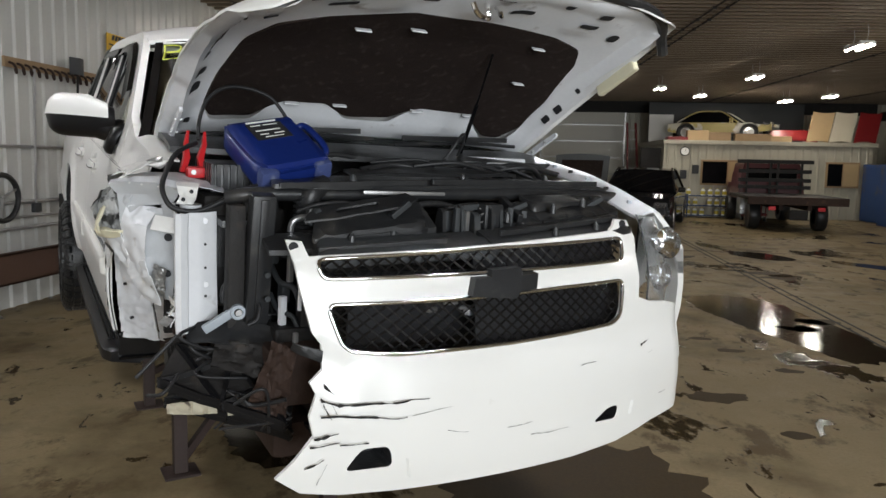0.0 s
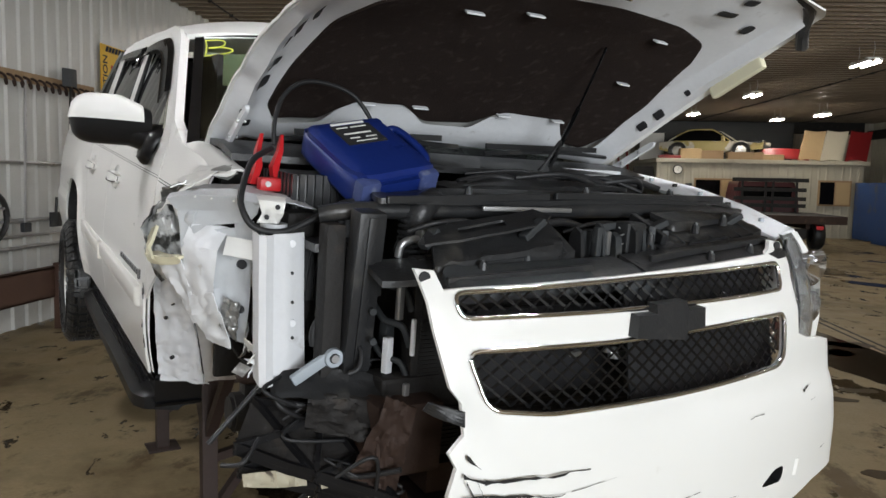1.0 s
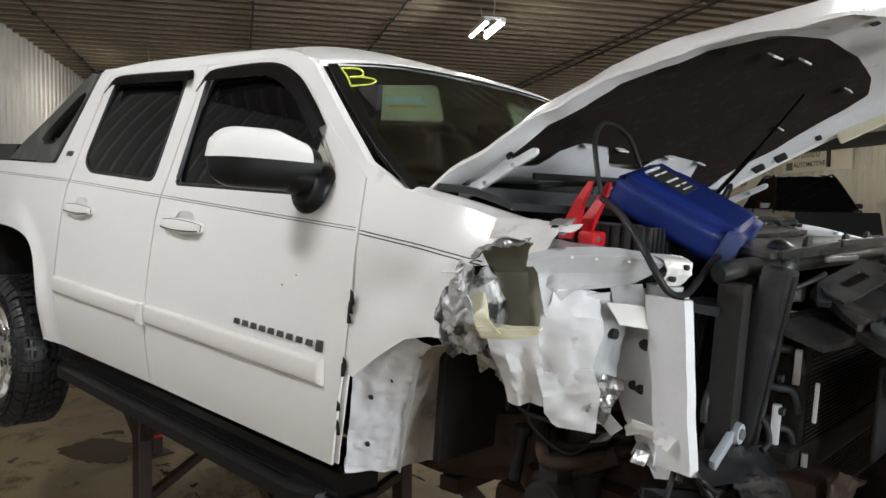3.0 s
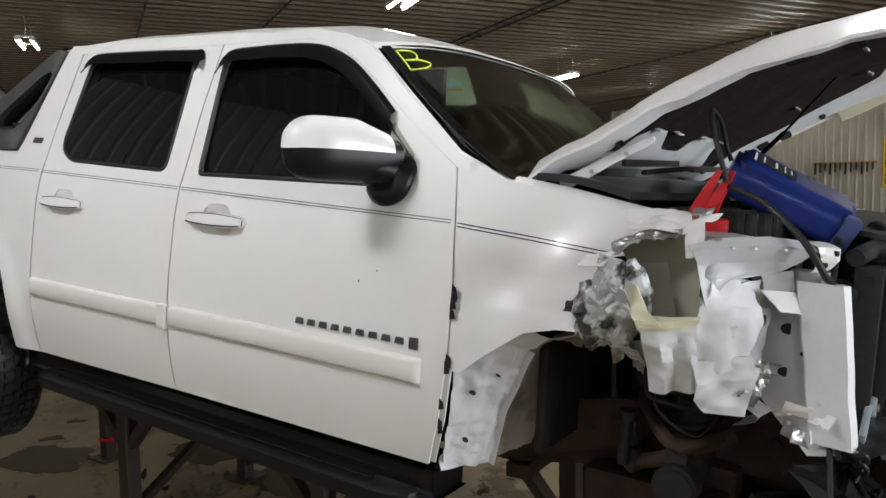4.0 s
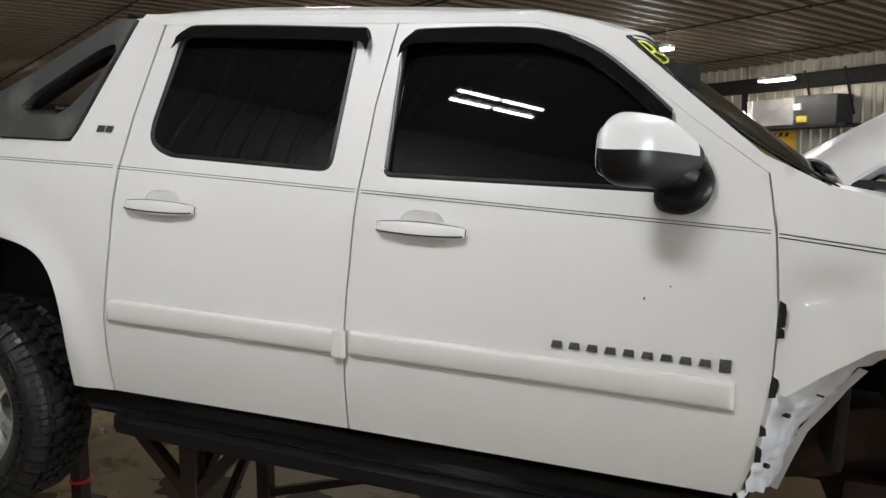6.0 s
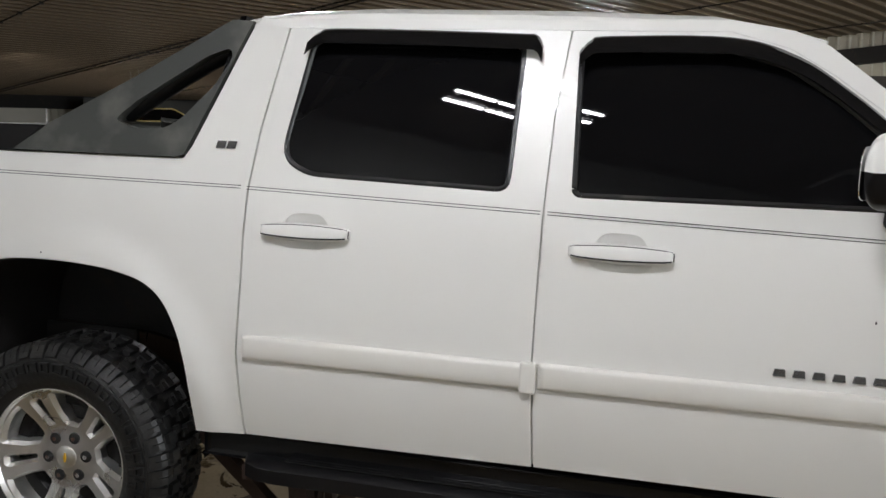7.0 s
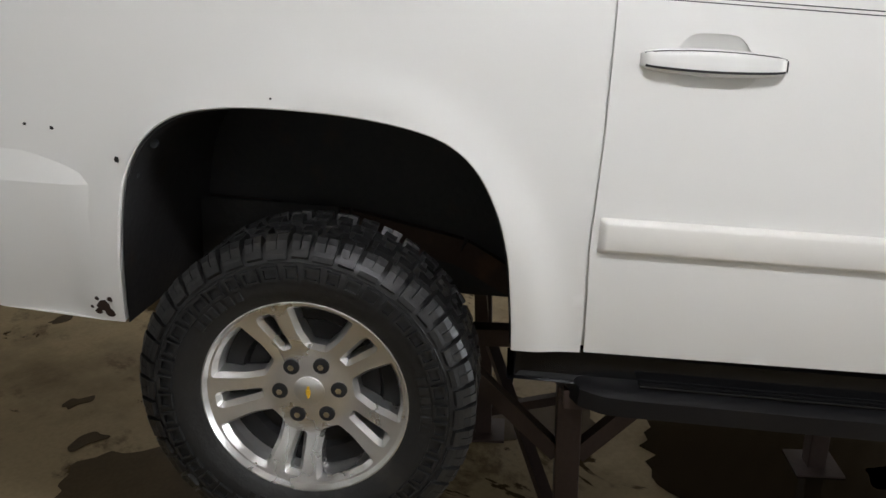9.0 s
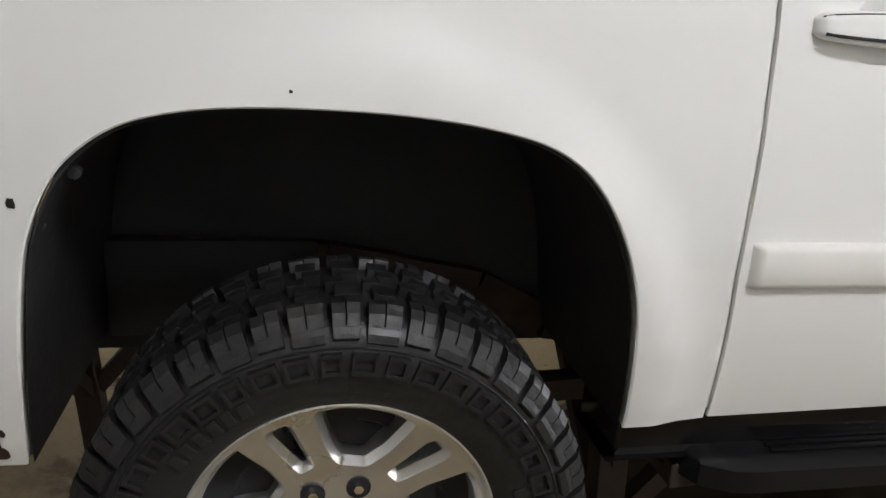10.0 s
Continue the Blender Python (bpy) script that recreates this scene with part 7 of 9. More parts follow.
scrap("splash_shield", [(-0.80, -0.34, 0.74), (-0.60, -0.44, 0.70), (-0.60, -0.36, 0.80), (-0.78, -0.28, 0.80)], 20, 0.012, 56, DARKM, freq=30)
SHRED = material("dirty_cream", (0.42, 0.38, 0.28), 0.6, vary=0.2, scale=14, dirt=(0.08, 0.065, 0.05), dirt_amount=0.46, dirt_scale=18, dirt_sharp=0.05)
sheet("liner_shred", [[(-0.90, -0.19, 0.585), (-0.83, -0.235, 0.60), (-0.765, -0.265, 0.595)], [(-0.90, -0.21, 0.560), (-0.83, -0.255, 0.565), (-0.77, -0.285, 0.575)]], SHRED, "dirty cream torn strip", sub=8, amp=0.010, freq=20, seed=54)
sheet("liner_shred", [[(-0.745, -0.30, 0.60), (-0.705, -0.32, 0.60)], [(-0.745, -0.315, 0.575), (-0.70, -0.33, 0.58)]], SHRED, sub=6, amp=0.006, seed=55)
sheet("liner_shred", [[(-0.665, -0.34, 0.585), (-0.62, -0.36, 0.575)], [(-0.66, -0.35, 0.565), (-0.615, -0.37, 0.56)]], SHRED, sub=6, amp=0.006, seed=57)
random.seed(77)
for k in range(10):
    p = Vector((random.uniform(-0.90, -0.60), random.uniform(-0.42, -0.18), random.uniform(0.56, 0.80)))
    hose("torn_wire", [p, p + Vector((random.uniform(-0.08, 0.08), random.uniform(-0.05, 0.05), random.uniform(-0.05, 0.05))), p + Vector((random.uniform(-0.14, 0.14), random.uniform(-0.08, 0.08), random.uniform(-0.12, 0.02)))], random.uniform(0.003, 0.007))
bm = B()
for a, b in (((-0.62, -0.30, 0.80), (0.60, -0.30, 0.80)),):
    bar(bm, a, b, 0.10, 0.08, 0.01)
part("bumper_beam", bm, DARKM, truck)
chunk("rail_horn", -0.66, -0.48, -0.42, -0.20, 0.62, 0.80, RUST, 0.02, "rusty frame horn")
chunk("subframe", -0.62, 0.62, 0.02, 0.16, 0.52, 0.62, RUST, 0.03, "rusty front subframe")
chunk("skid_plate", -0.5, 0.5, -0.38, 0.3, 0.50, 0.515, DARKM, 0.004)
chunk("cradle", -0.60, 0.60, 0.28, 0.46, 0.36, 0.52, RUST, 0.03, "dark rusty engine cradle")
chunk("transmission", -0.30, 0.30, 0.40, 1.30, 0.38, 0.66, DARKM, 0.06, "oily gearbox housing")
chunk("cradle", -0.60, -0.44, -0.30, 0.40, 0.40, 0.52, RUST, 0.025)
chunk("oil_pan", -0.28, 0.28, -0.30, 0.40, 0.42, 0.62, DARKM, 0.05, "oily black sump")
random.seed(33)
for k in range(12):
    c = Vector((random.uniform(-0.62, -0.46), random.uniform(-0.34, 0.40), random.uniform(0.58, 0.86)))
    r = [random.uniform(0.02, 0.05) for _ in range(3)]
    def lump(u, v, c=c, r=r, k=k):
        a, e = 2 * math.pi * u, math.pi * v
        d = Vector((math.cos(a) * math.sin(e) * r[0], math.sin(a) * math.sin(e) * r[1], math.cos(e) * r[2]))
        return c + d * (1 + 0.5 * noise.noise(d * 22 + Vector((k * 3.0, 0, 1))))
    part("under_lump", surface(B(), lump, 14, 9), random.choice((RUST, DARKM, DARKM)), truck, smooth=50)
part("rail_plate", shell(B(), round_poly([(0.76, 0.45), (0.36, 0.585), (-0.20, 0.60), (-0.20, 0.77), (0.40, 0.725), (0.74, 0.63)], 0.02), lambda y, z: (-0.555 + 0.004 * noise.noise(Vector((y * 9, z * 9, 2))), y, z), lambda y, z: (0.04, 0, 0), (), 0.05, 0.05), RUSTB, truck, "rusty brown frame rail side with holes", smooth=30)
for y, z, r in ((-0.05, 0.69, 0.018), (0.30, 0.665, 0.018), (0.46, 0.62, 0.014), (0.60, 0.57, 0.018), (0.66, 0.62, 0.008)):
    bm = B()
    cyl(bm, (-0.54, y, z), (-0.562, y, z), r, seg=16)
    part("rail_hole", bm, INK, truck)
# shock with its spring, arms and hub stub
bm = B()
lathe(bm, [(0.0, 0.0), (0.035, 0.0), (0.036, 0.06), (0.05, 0.065), (0.052, 0.075), (0.05, 0.13), (0.056, 0.135), (0.056, 0.15), (0.048, 0.155), (0.048, 0.25), (0.058, 0.255), (0.058, 0.275), (0.04, 0.28), (0.03, 0.38)], Matrix.Translation((-0.66, 0.14, 0.53)) @ Matrix.Rotation(0.06, 4, "X"), 24)
part("shock_absorber", bm, DARKM, truck, smooth=40)
bm = B()
tube(bm, [(-0.66 + 0.064 * math.cos(a), 0.135 + 0.064 * math.sin(a), 0.69 + 0.0155 * a) for a in [0.45 * i for i in range(44)]], 0.010, 7, 0)
part("coil_spring", bm, DARKM, truck, smooth=60)
bm = B()
tube(bm, [(-0.66, 0.28, 0.595), (-0.70, 0.20, 0.635), (-0.72, 0.12, 0.685), (-0.68, 0.03, 0.735)], 0.022, 10, 6)
bar(bm, (-0.655, 0.30, 0.57), (-0.665, 0.265, 0.63), 0.05, 0.045, 0.012)
part("scraped_arm", bm, RUSTB, truck, "scraped brown suspension arm", smooth=50)
bm = B()
cyl(bm, (-0.72, 0.30, 0.60), (-0.70, 0.30, 0.72), 0.016, seg=12)
cyl(bm, (-0.70, 0.30, 0.72), (-0.70, 0.30, 0.745), 0.026, seg=12)
part("sway_link", bm, DARKM, truck, smooth=40)
bm = B()
bar(bm, (-0.72, 0.345, 0.95), (-0.72, 0.335, 0.78), 0.02, 0.012)
part("bracket_strip", bm, DARKM, truck)
bm = B()
bar(bm, (-0.40, 0.0, 0.56), (-0.78, 0.12, 0.53), 0.05, 0.035, 0.01)
bar(bm, (-0.40, 0.30, 0.56), (-0.78, 0.14, 0.53), 0.05, 0.035, 0.01)
part("lower_arm", bm, RUST, truck, "rusty lower control arm")
bm = B()
tube(bm, [(-0.46, 0.02, 0.76), (-0.62, 0.03, 0.74), (-0.78, 0.10, 0.72), (-0.80, 0.16, 0.72), (-0.62, 0.28, 0.75), (-0.46, 0.32, 0.77)], 0.018, 8)
part("upper_arm", bm, RUST, truck, "rusty upper control arm", smooth=60)
bm = B()
bar(bm, (-0.78, 0.13, 0.52), (-0.78, 0.14, 0.73), 0.07, 0.06, 0.015)
cyl(bm, (-0.78, 0.13, 0.62), (-0.84, 0.13, 0.62), 0.055, seg=18)
cyl(bm, (-0.84, 0.13, 0.62), (-0.85, 0.13, 0.62), 0.045, seg=18)
part("knuckle", bm, DARKM, truck, "rusty steering knuckle", smooth=40)
for k in range(1):
    y0 = random.uniform(0.05, 0.45)
    hose("brake_line", [(-0.80, y0, 0.92), (-0.84, y0 + 0.03, 0.82), (-0.78, y0 - 0.06, 0.74), (-0.70, y0 - 0.1, 0.80)], random.uniform(0.003, 0.006), DARKM)
hose("brake_line", [(-0.86, 0.22, 1.0), (-0.87, 0.21, 0.88), (-0.84, 0.19, 0.83), (-0.80, 0.05, 0.82), (-0.82, -0.08, 0.84)], 0.006, DARKM)

# ---- body lettering and small marks ----
SHIFT = None
# model badge: plain bars, not lettered
BADGE = material("smoked_chrome", (0.16, 0.16, 0.165), 0.25, metal=0.9, vary=0.2, scale=40)
random.seed(3)
for k in range(9):
    y = 1.215 - 0.047 * k
    bm = B()
    shell(bm, [(y, 0.912), (y - 0.030, 0.912), (y - 0.028, 0.930), (y - 0.004, 0.930)], lambda a, b: (-(half_width(a, b) + 0.006), a, b), lambda a, b: (0.006, 0, 0), (), 0.05, 0.05)
    part("badge_bar", bm, BADGE, truck, "small dark chrome badge bar")
bm = B()
shell(bm, [(0.790, 0.903), (0.762, 0.903), (0.762, 0.936), (0.790, 0.936)], lambda a, b: (-(half_width(a, b) + 0.006), a, b), lambda a, b: (0.006, 0, 0), (), 0.05, 0.05)
part("badge_block", bm, BADGE, truck)
for y0 in (2.83, 2.795):
    bm = B()
    shell(bm, [(y0, 1.425), (y0 - 0.028, 1.425), (y0 - 0.032, 1.448), (y0 - 0.004, 1.448)], lambda a, b: (-(half_width(a, b) + 0.005), a, b), lambda a, b: (0.005, 0, 0), (), 0.05, 0.05)
    part("trim_badge", bm, BADGE, truck)
for y, z, r in ((3.712, 0.929, 0.010), (3.86, 0.985, 0.007), (3.92, 0.99, 0.006), (3.785, 0.580, 0.022), (3.772, 0.562, 0.016), (3.80, 0.565, 0.012), (3.766, 0.60, 0.009), (3.797, 0.600, 0.007), (3.815, 0.575, 0.006), (3.90, 0.83, 0.004), (0.985, 1.066, 0.004), (0.923, 1.103, 0.003), (3.376, 1.077, 0.004)):
    bm = B()
    n = 9
    pts = [(y + r * (0.6 + 0.5 * noise.noise(Vector((k * 1.7, y * 9, z)))) * math.cos(2 * math.pi * k / n), z + r * 1.3 * (0.6 + 0.5 * noise.noise(Vector((k * 2.1, z * 9, y)))) * math.sin(2 * math.pi * k / n)) for k in range(n)]
    shell(bm, pts, lambda a, b: (-(half_width(a, b) + 0.0015), a, b), lambda a, b: (0.001, 0, 0), (), 0.05, 0.05)
    part("paint_chip", bm, RUST if z < 0.62 else DARKM, truck)
for y, z in ((3.71, 0.889), (3.745, 0.725), (3.66, 0.96)):
    bm = B()
    cyl(bm, (-0.955, y - 0.012, z), (-0.965, y - 0.012, z), 0.009, seg=10)
    part("liner_clip", bm, GREYPL, truck)
# yellow chalk letter and stickers on the windscreen
YCH = material("yellow_chalk", (0.66, 0.72, 0.10), 0.7, vary=0.1)
def on_ws(u, v, n=0.006):
    return Vector(ws(u, v)) + Vector((0, -n * 0.6, n * 0.8))
for pts in ([(0.025, 0.95), (0.028, 0.89), (0.025, 0.82)], [(0.025, 0.95), (0.055, 0.95), (0.068, 0.935), (0.068, 0.905), (0.052, 0.885), (0.032, 0.885)], [(0.034, 0.888), (0.062, 0.885), (0.085, 0.865), (0.084, 0.845), (0.060, 0.825), (0.025, 0.82)]):
    bm = B()
    tube(bm, [on_ws(*p) for p in pts], 0.0032, 5, 6)
    part("chalk_stroke", bm, YCH, WS, "yellow chalk letter stroke")
# passenger sun visor with its warning label, behind the glass
def vis(u, v, n=0.0):
    a, b, c, d = Vector((-0.69, 1.02, 1.705)), Vector((-0.20, 1.14, 1.785)), Vector((-0.22, 1.07, 1.640)), Vector((-0.71, 0.95, 1.590))
    return (a * (1 - u) + b * u) * (1 - v) + (d * (1 - u) + c * u) * v + Vector((0, -n, 0.0))
part("sun_visor", shell(B(), round_poly([(0, 0), (1, 0), (1, 1), (0, 1)], 0.12), lambda u, v: vis(u, v), lambda u, v: (0, 0.016, -0.004), (), 0.2, 0.15), material("visor_vinyl", (0.62, 0.66, 0.46), 0.7), truck, "beige sun visor")
VIS = truck.children[-1]
bm = B()
surface(bm, lambda u, v: vis(0.25 + 0.50 * u, 0.30 + 0.32 * v, 0.004), 2, 2)
part("visor_label", bm, material("label_blue", (0.45, 0.72, 0.76), 0.6), VIS, "pale blue and yellow warning label")
bm = B()
surface(bm, lambda u, v: vis(0.25 + 0.50 * u, 0.56 + 0.06 * v, 0.006), 2, 2)
part("label_bar", bm, YELLOW, VIS)
for k in range(3):
    bm = B()
    surface(bm, lambda u, v: vis(0.30 + 0.40 * u, 0.35 + 0.06 * k + 0.025 * v, 0.006), 2, 1)
    part("label_bar", bm, PAPER, VIS)
part("sun_visor", surface(B(), lambda u, v: Vector((0.22 + 0.44 * u, 1.13 - 0.12 * u - 0.07 * v, 1.78 - 0.08 * u - 0.13 * v)), 4, 3, (0, 0.016, 0)), material("visor_vinyl", (0.62, 0.66, 0.46), 0.7), truck, "beige sun visor")

# ---- jump starter on the battery ----
ex = Vector((0.245, 0.04, 0.045)).normalized()
ey = Vector((0.073, -0.278, -0.137))
ey = (ey - ex * ey.dot(ex)).normalized()
ez = ex.cross(ey)
if ez.z < 0:
    ez = -ez
JM = Matrix((ex, ey, ez)).transposed().to_4x4()
JM.translation = Vector((-0.551, -0.083, 1.408))
js = thing("jump_starter", "scuffed dark blue plastic jump starter with red clamps, on the battery", "jump starter", m=TRUCK @ JM)
bm = B()
W, L, T = 0.125, 0.155, 0.095


def case(u, v):
    # rounded tray section swept along its length
    a = 2 * math.pi * u
    c, s = math.cos(a), math.sin(a)
    k = 5
    r = (abs(c) ** k + abs(s) ** k) ** (-1 / k)
    e = 1 - 0.10 * abs(2 * v - 1) ** 8
    return (W * r * c * e, (2 * v - 1) * L, -T / 2 + (T / 2) * r * s * e)


surface(bm, case, 40, 14)
part("case_base", bm, BLUE, js, smooth=45)
for v in (0, 1):
    bm = B()
    surface(bm, lambda a, b: (0.11 * (2 * a - 1), (2 * v - 1) * (L + 0.004), -0.085 + 0.075 * b), 2, 2, (0, -0.01 * (2 * v - 1), 0))
    part("case_end", bm, BLUE, js)
bm = B()
shell(bm, round_poly([(-0.118, -0.148), (0.105, -0.148), (0.12, -0.05), (0.12, 0.145), (-0.10, 0.15), (-0.118, 0.06)], 0.03), lambda x, y: (x, y, 0.012 - 0.010 * (max(abs(x) / 0.12, abs(y) / 0.15) > 0.92)), lambda x, y: (0, 0, -0.02), (), 0.03, 0.02)
part("case_lid", bm, BLUE, js, "blue lid with a worn label", smooth=40)
for x0, x1, y0, y1, mt in ((-0.062, 0.062, -0.110, -0.01, INK), (-0.055, 0.05, -0.122, -0.116, PAPER), (-0.05, -0.015, -0.098, -0.094, PAPER), (-0.005, 0.045, -0.098, -0.094, PAPER), (-0.045, 0.04, -0.066, -0.060, PAPER), (-0.04, -0.01, -0.042, -0.038, PAPER), (0.01, 0.045, -0.042, -0.038, PAPER), (-0.03, 0.035, -0.024, -0.021, PAPER)):
    bm = B()
    box(bm, x0, x1, y0, y1, 0.0125, 0.0145 if mt is INK else 0.0158)
    part("label_bar", bm, mt, js, "worn printed bar" if mt is PAPER else "black label")
CLEARG = material("scuffed_clear", (0.055, 0.075, 0.19), 0.3, vary=0.3, dirt=(0.20, 0.22, 0.30), dirt_amount=0.4, dirt_scale=20)
for x in (-0.10, 0.085):
    bm = B()
    box(bm, x - 0.03, x + 0.03, 0.125, 0.166, -0.085, 0.004, 0.01)
    part("corner_guard", bm, CLEARG, js, "scuffed translucent corner guard", smooth=40)
bm = B()
tube(bm, [(0.12, -0.10, -0.02), (0.15, -0.09, -0.01), (0.155, 0.0, -0.01), (0.15, 0.06, -0.02), (0.12, 0.08, -0.03)], 0.012, 8)
part("carry_handle", bm, BLUE, js, smooth=60)


def local_part(name, bm, mat, label="", smooth=0):
    ob = part(name, bm, mat, js, label, smooth)
    ob.matrix_local = JM.inverted()
    return ob


for dx, dy in ((-0.018, 0.02), (0.022, 0.0)):
    bm = B()
    x, y = -0.785 + dx, 0.085 + dy
    pts = [(x + dx * 0.5, y, 1.29), (x, y - 0.014, 1.34), (x + dx * 0.35, y - 0.034, 1.385), (x + dx * 0.2, y - 0.055, 1.428)]
    prev = None
    for (px, py, pz), wd in zip(pts, (0.016, 0.017, 0.012, 0.006)):
        q = [bm.verts.new((px + a * wd * 0.55, py + b * wd, pz)) for a, b in ((-1, -1), (1, -1), (1, 1), (-1, 1))]
        if prev:
            for i in range(4):
                bm.faces.new((prev[i], prev[(i + 1) % 4], q[(i + 1) % 4], q[i]))
        else:
            bm.faces.new(q)
        prev = q
    bm.faces.new(prev)
    local_part("clamp_jaw", bm, RED, "red plastic clamp handle")
bm = B()
box(bm, -0.81, -0.735, 0.03, 0.075, 1.275, 1.312, 0.010)
local_part("clamp_body", bm, RED, "red clamp body", 40)
bm = B()
cyl(bm, (-0.79, 0.028, 1.295), (-0.79, 0.08, 1.295), 0.008, seg=10)
local_part("clamp_pivot", bm, STEEL)
bm = B()
box(bm, -0.80, -0.72, 0.02, 0.09, 1.225, 1.275, 0.012)
local_part("clamp_jaw", bm, DARKM, "", 40)
bm = B()
tube(bm, [(-0.775, 0.04, 1.40), (-0.77, 0.06, 1.46), (-0.74, 0.09, 1.53), (-0.68, 0.11, 1.575), (-0.60, 0.12, 1.58), (-0.52, 0.12, 1.555), (-0.47, 0.115, 1.50), (-0.46, 0.10, 1.46)], 0.0065, 8)
local_part("clamp_cable", bm, CABLE, "black rubber cable", 60)
bm = B()
tube(bm, [(-0.785, 0.03, 1.39), (-0.86, -0.06, 1.36), (-0.905, -0.14, 1.30), (-0.918, -0.18, 1.255), (-0.893, -0.205, 1.209), (-0.823, -0.21, 1.200), (-0.739, -0.205, 1.235), (-0.665, -0.20, 1.272), (-0.59, -0.19, 1.275)], 0.008, 8)
local_part("clamp_cable", bm, CABLE, "black rubber cable", 60)

# ---- steel stands under the truck ----


def under(x, y):
    """Height of the truck's frame underside over a place on the floor."""
    p = TRUCK.inverted() @ Vector((x, y, 0.6))
    return (TRUCK @ Vector((p.x, p.y, 0.455))).z


def stand(x, y, braces, top=0.5, red=False):
    h = under(x, y)
    st = thing("steel_stand", "rusty brown square-tube steel stand holding up the truck", "stand", "truck stands", pose(x, y, 0, 0, 0, 35.5))
    bm = B()
    box(bm, -0.035, 0.035, -0.035, 0.035, 0.008, h - 0.05, 0.004)
    part("post", bm, STANDM, st)
    bm = B()
    box(bm, -0.09, 0.09, -0.09, 0.09, 0.0, 0.01)
    part("foot_plate", bm, STANDM, st)
    bm = B()
    box(bm, -top, top, -0.04, 0.04, h - 0.05, h, 0.004)
    part("top_beam", bm, STANDM, st)
    for s in braces:
        bm = B()
        d = Vector((math.cos(s), math.sin(s), 0))
        bar(bm, d * 0.03 + Vector((0, 0, h - 0.40)), d * 0.37 + Vector((0, 0, h - 0.05)), 0.045, 0.045)
        part("brace", bm, STANDM, st)
        if abs(math.sin(s)) > 0.5:
            bm = B()
            bar(bm, Vector((0, 0, h - 0.03)), d * 0.40 + Vector((0, 0, h - 0.03)), 0.05, 0.05)
            part("side_arm", bm, STANDM, st)
    if red:
        bm = B()
        tube(bm, [(0.05 * math.cos(a), 0.05 * math.sin(a), 0.13) for a in [2 * math.pi * k / 12 for k in range(13)]], 0.010, 6, 0)
        part("red_clip", bm, RED, st, "red pin clip")
    return st


stand(-1.94, 1.86, (math.pi / 2, -math.pi / 2, 0), 0.35)
stand(-2.11, 3.36, (math.pi / 2, math.pi, -math.pi / 2), 0.45, True)
stand(-1.33, 2.65, (math.pi, 0), 0.3)
stand(-0.68, 1.48, (0, math.pi), 0.3)
stand(-1.24, 0.86, (math.pi / 2, -math.pi / 2), 0.3)
stand(-0.35, 0.55, (0, math.pi), 0.45)
for a, b in (((-1.94, 1.86, 0.22), (-1.33, 2.65, 0.52)), ((-1.24, 0.86, 0.34), (-0.68, 1.48, 0.42)), ((-1.24, 0.86, 0.06), (-1.06, 1.06, 0.36)), ((-1.33, 2.65, 0.10), (-0.68, 1.48, 0.50))):
    bm = B()
    bar(bm, a, b, 0.04, 0.04)
    tagged(part("tie_brace", bm, STANDM), "brown steel brace between two truck stands", "brace", "stand braces")

# ---- lettering ----
def words(name, text, size, m, mat, parent, label="", shear=0.0, bold=0.0):
    cu = bpy.data.curves.new(name, "FONT")
    cu.body, cu.size, cu.extrude, cu.shear, cu.offset = text, size, 0.001, shear, bold
    cu.align_x, cu.align_y = "CENTER", "CENTER"
    tmp = new("tmp_text", cu)
    me = bpy.data.meshes.new_from_object(tmp.evaluated_get(bpy.context.evaluated_depsgraph_get()))
    bpy.data.objects.remove(tmp)
    me.name = name
    me.materials.clear()
    me.materials.append(mat)
    ob = new(name, me)
    ob.parent = parent
    ob.matrix_local = m
    if label:
        ob["label"] = label
    return ob


FACE_E = pose(0, 0, 0, 90, 0, 90)     # reads when looking west
FACE_W = pose(0, 0, 0, 90, 0, -90)    # reads when looking east
WOOD = material("plywood", (0.30, 0.20, 0.11), 0.7, vary=0.2, scale=5, bump=0.2)
REDP = material("red_paint", (0.16, 0.010, 0.011), 0.4, vary=0.15)
TANP = material("tan_card", (0.42, 0.30, 0.16), 0.8, vary=0.15)
BANNER = material("vinyl_banner", (0.50, 0.46, 0.36), 0.6, vary=0.08, scale=2)
REDINK = material("red_ink", (0.45, 0.03, 0.02), 0.6, vary=0.1)
GREENINK = material("dark_green_ink", (0.06, 0.08, 0.05), 0.6, vary=0.1)
CARBLK = material("black_car_paint", (0.010, 0.011, 0.013), 0.16, vary=0.2, coat=0.8, rough_vary=0.04)
CARGRY = material("grey_car_paint", (0.13, 0.14, 0.15), 0.25, vary=0.1, coat=0.5, rough_vary=0.04)
BLUEP = material("blue_steel", (0.015, 0.045, 0.14), 0.5, vary=0.25, bump=0.2, dirt=(0.06, 0.06, 0.07), dirt_amount=0.4, dirt_scale=3)
YEL = material("yellow_plastic", (0.55, 0.45, 0.06), 0.5, vary=0.2)
BROWNB = material("brown_beam", (0.085, 0.045, 0.03), 0.6, metal=0.2, vary=0.3, scale=4, bump=0.3, dirt=(0.16, 0.11, 0.08), dirt_amount=0.36, dirt_scale=3)


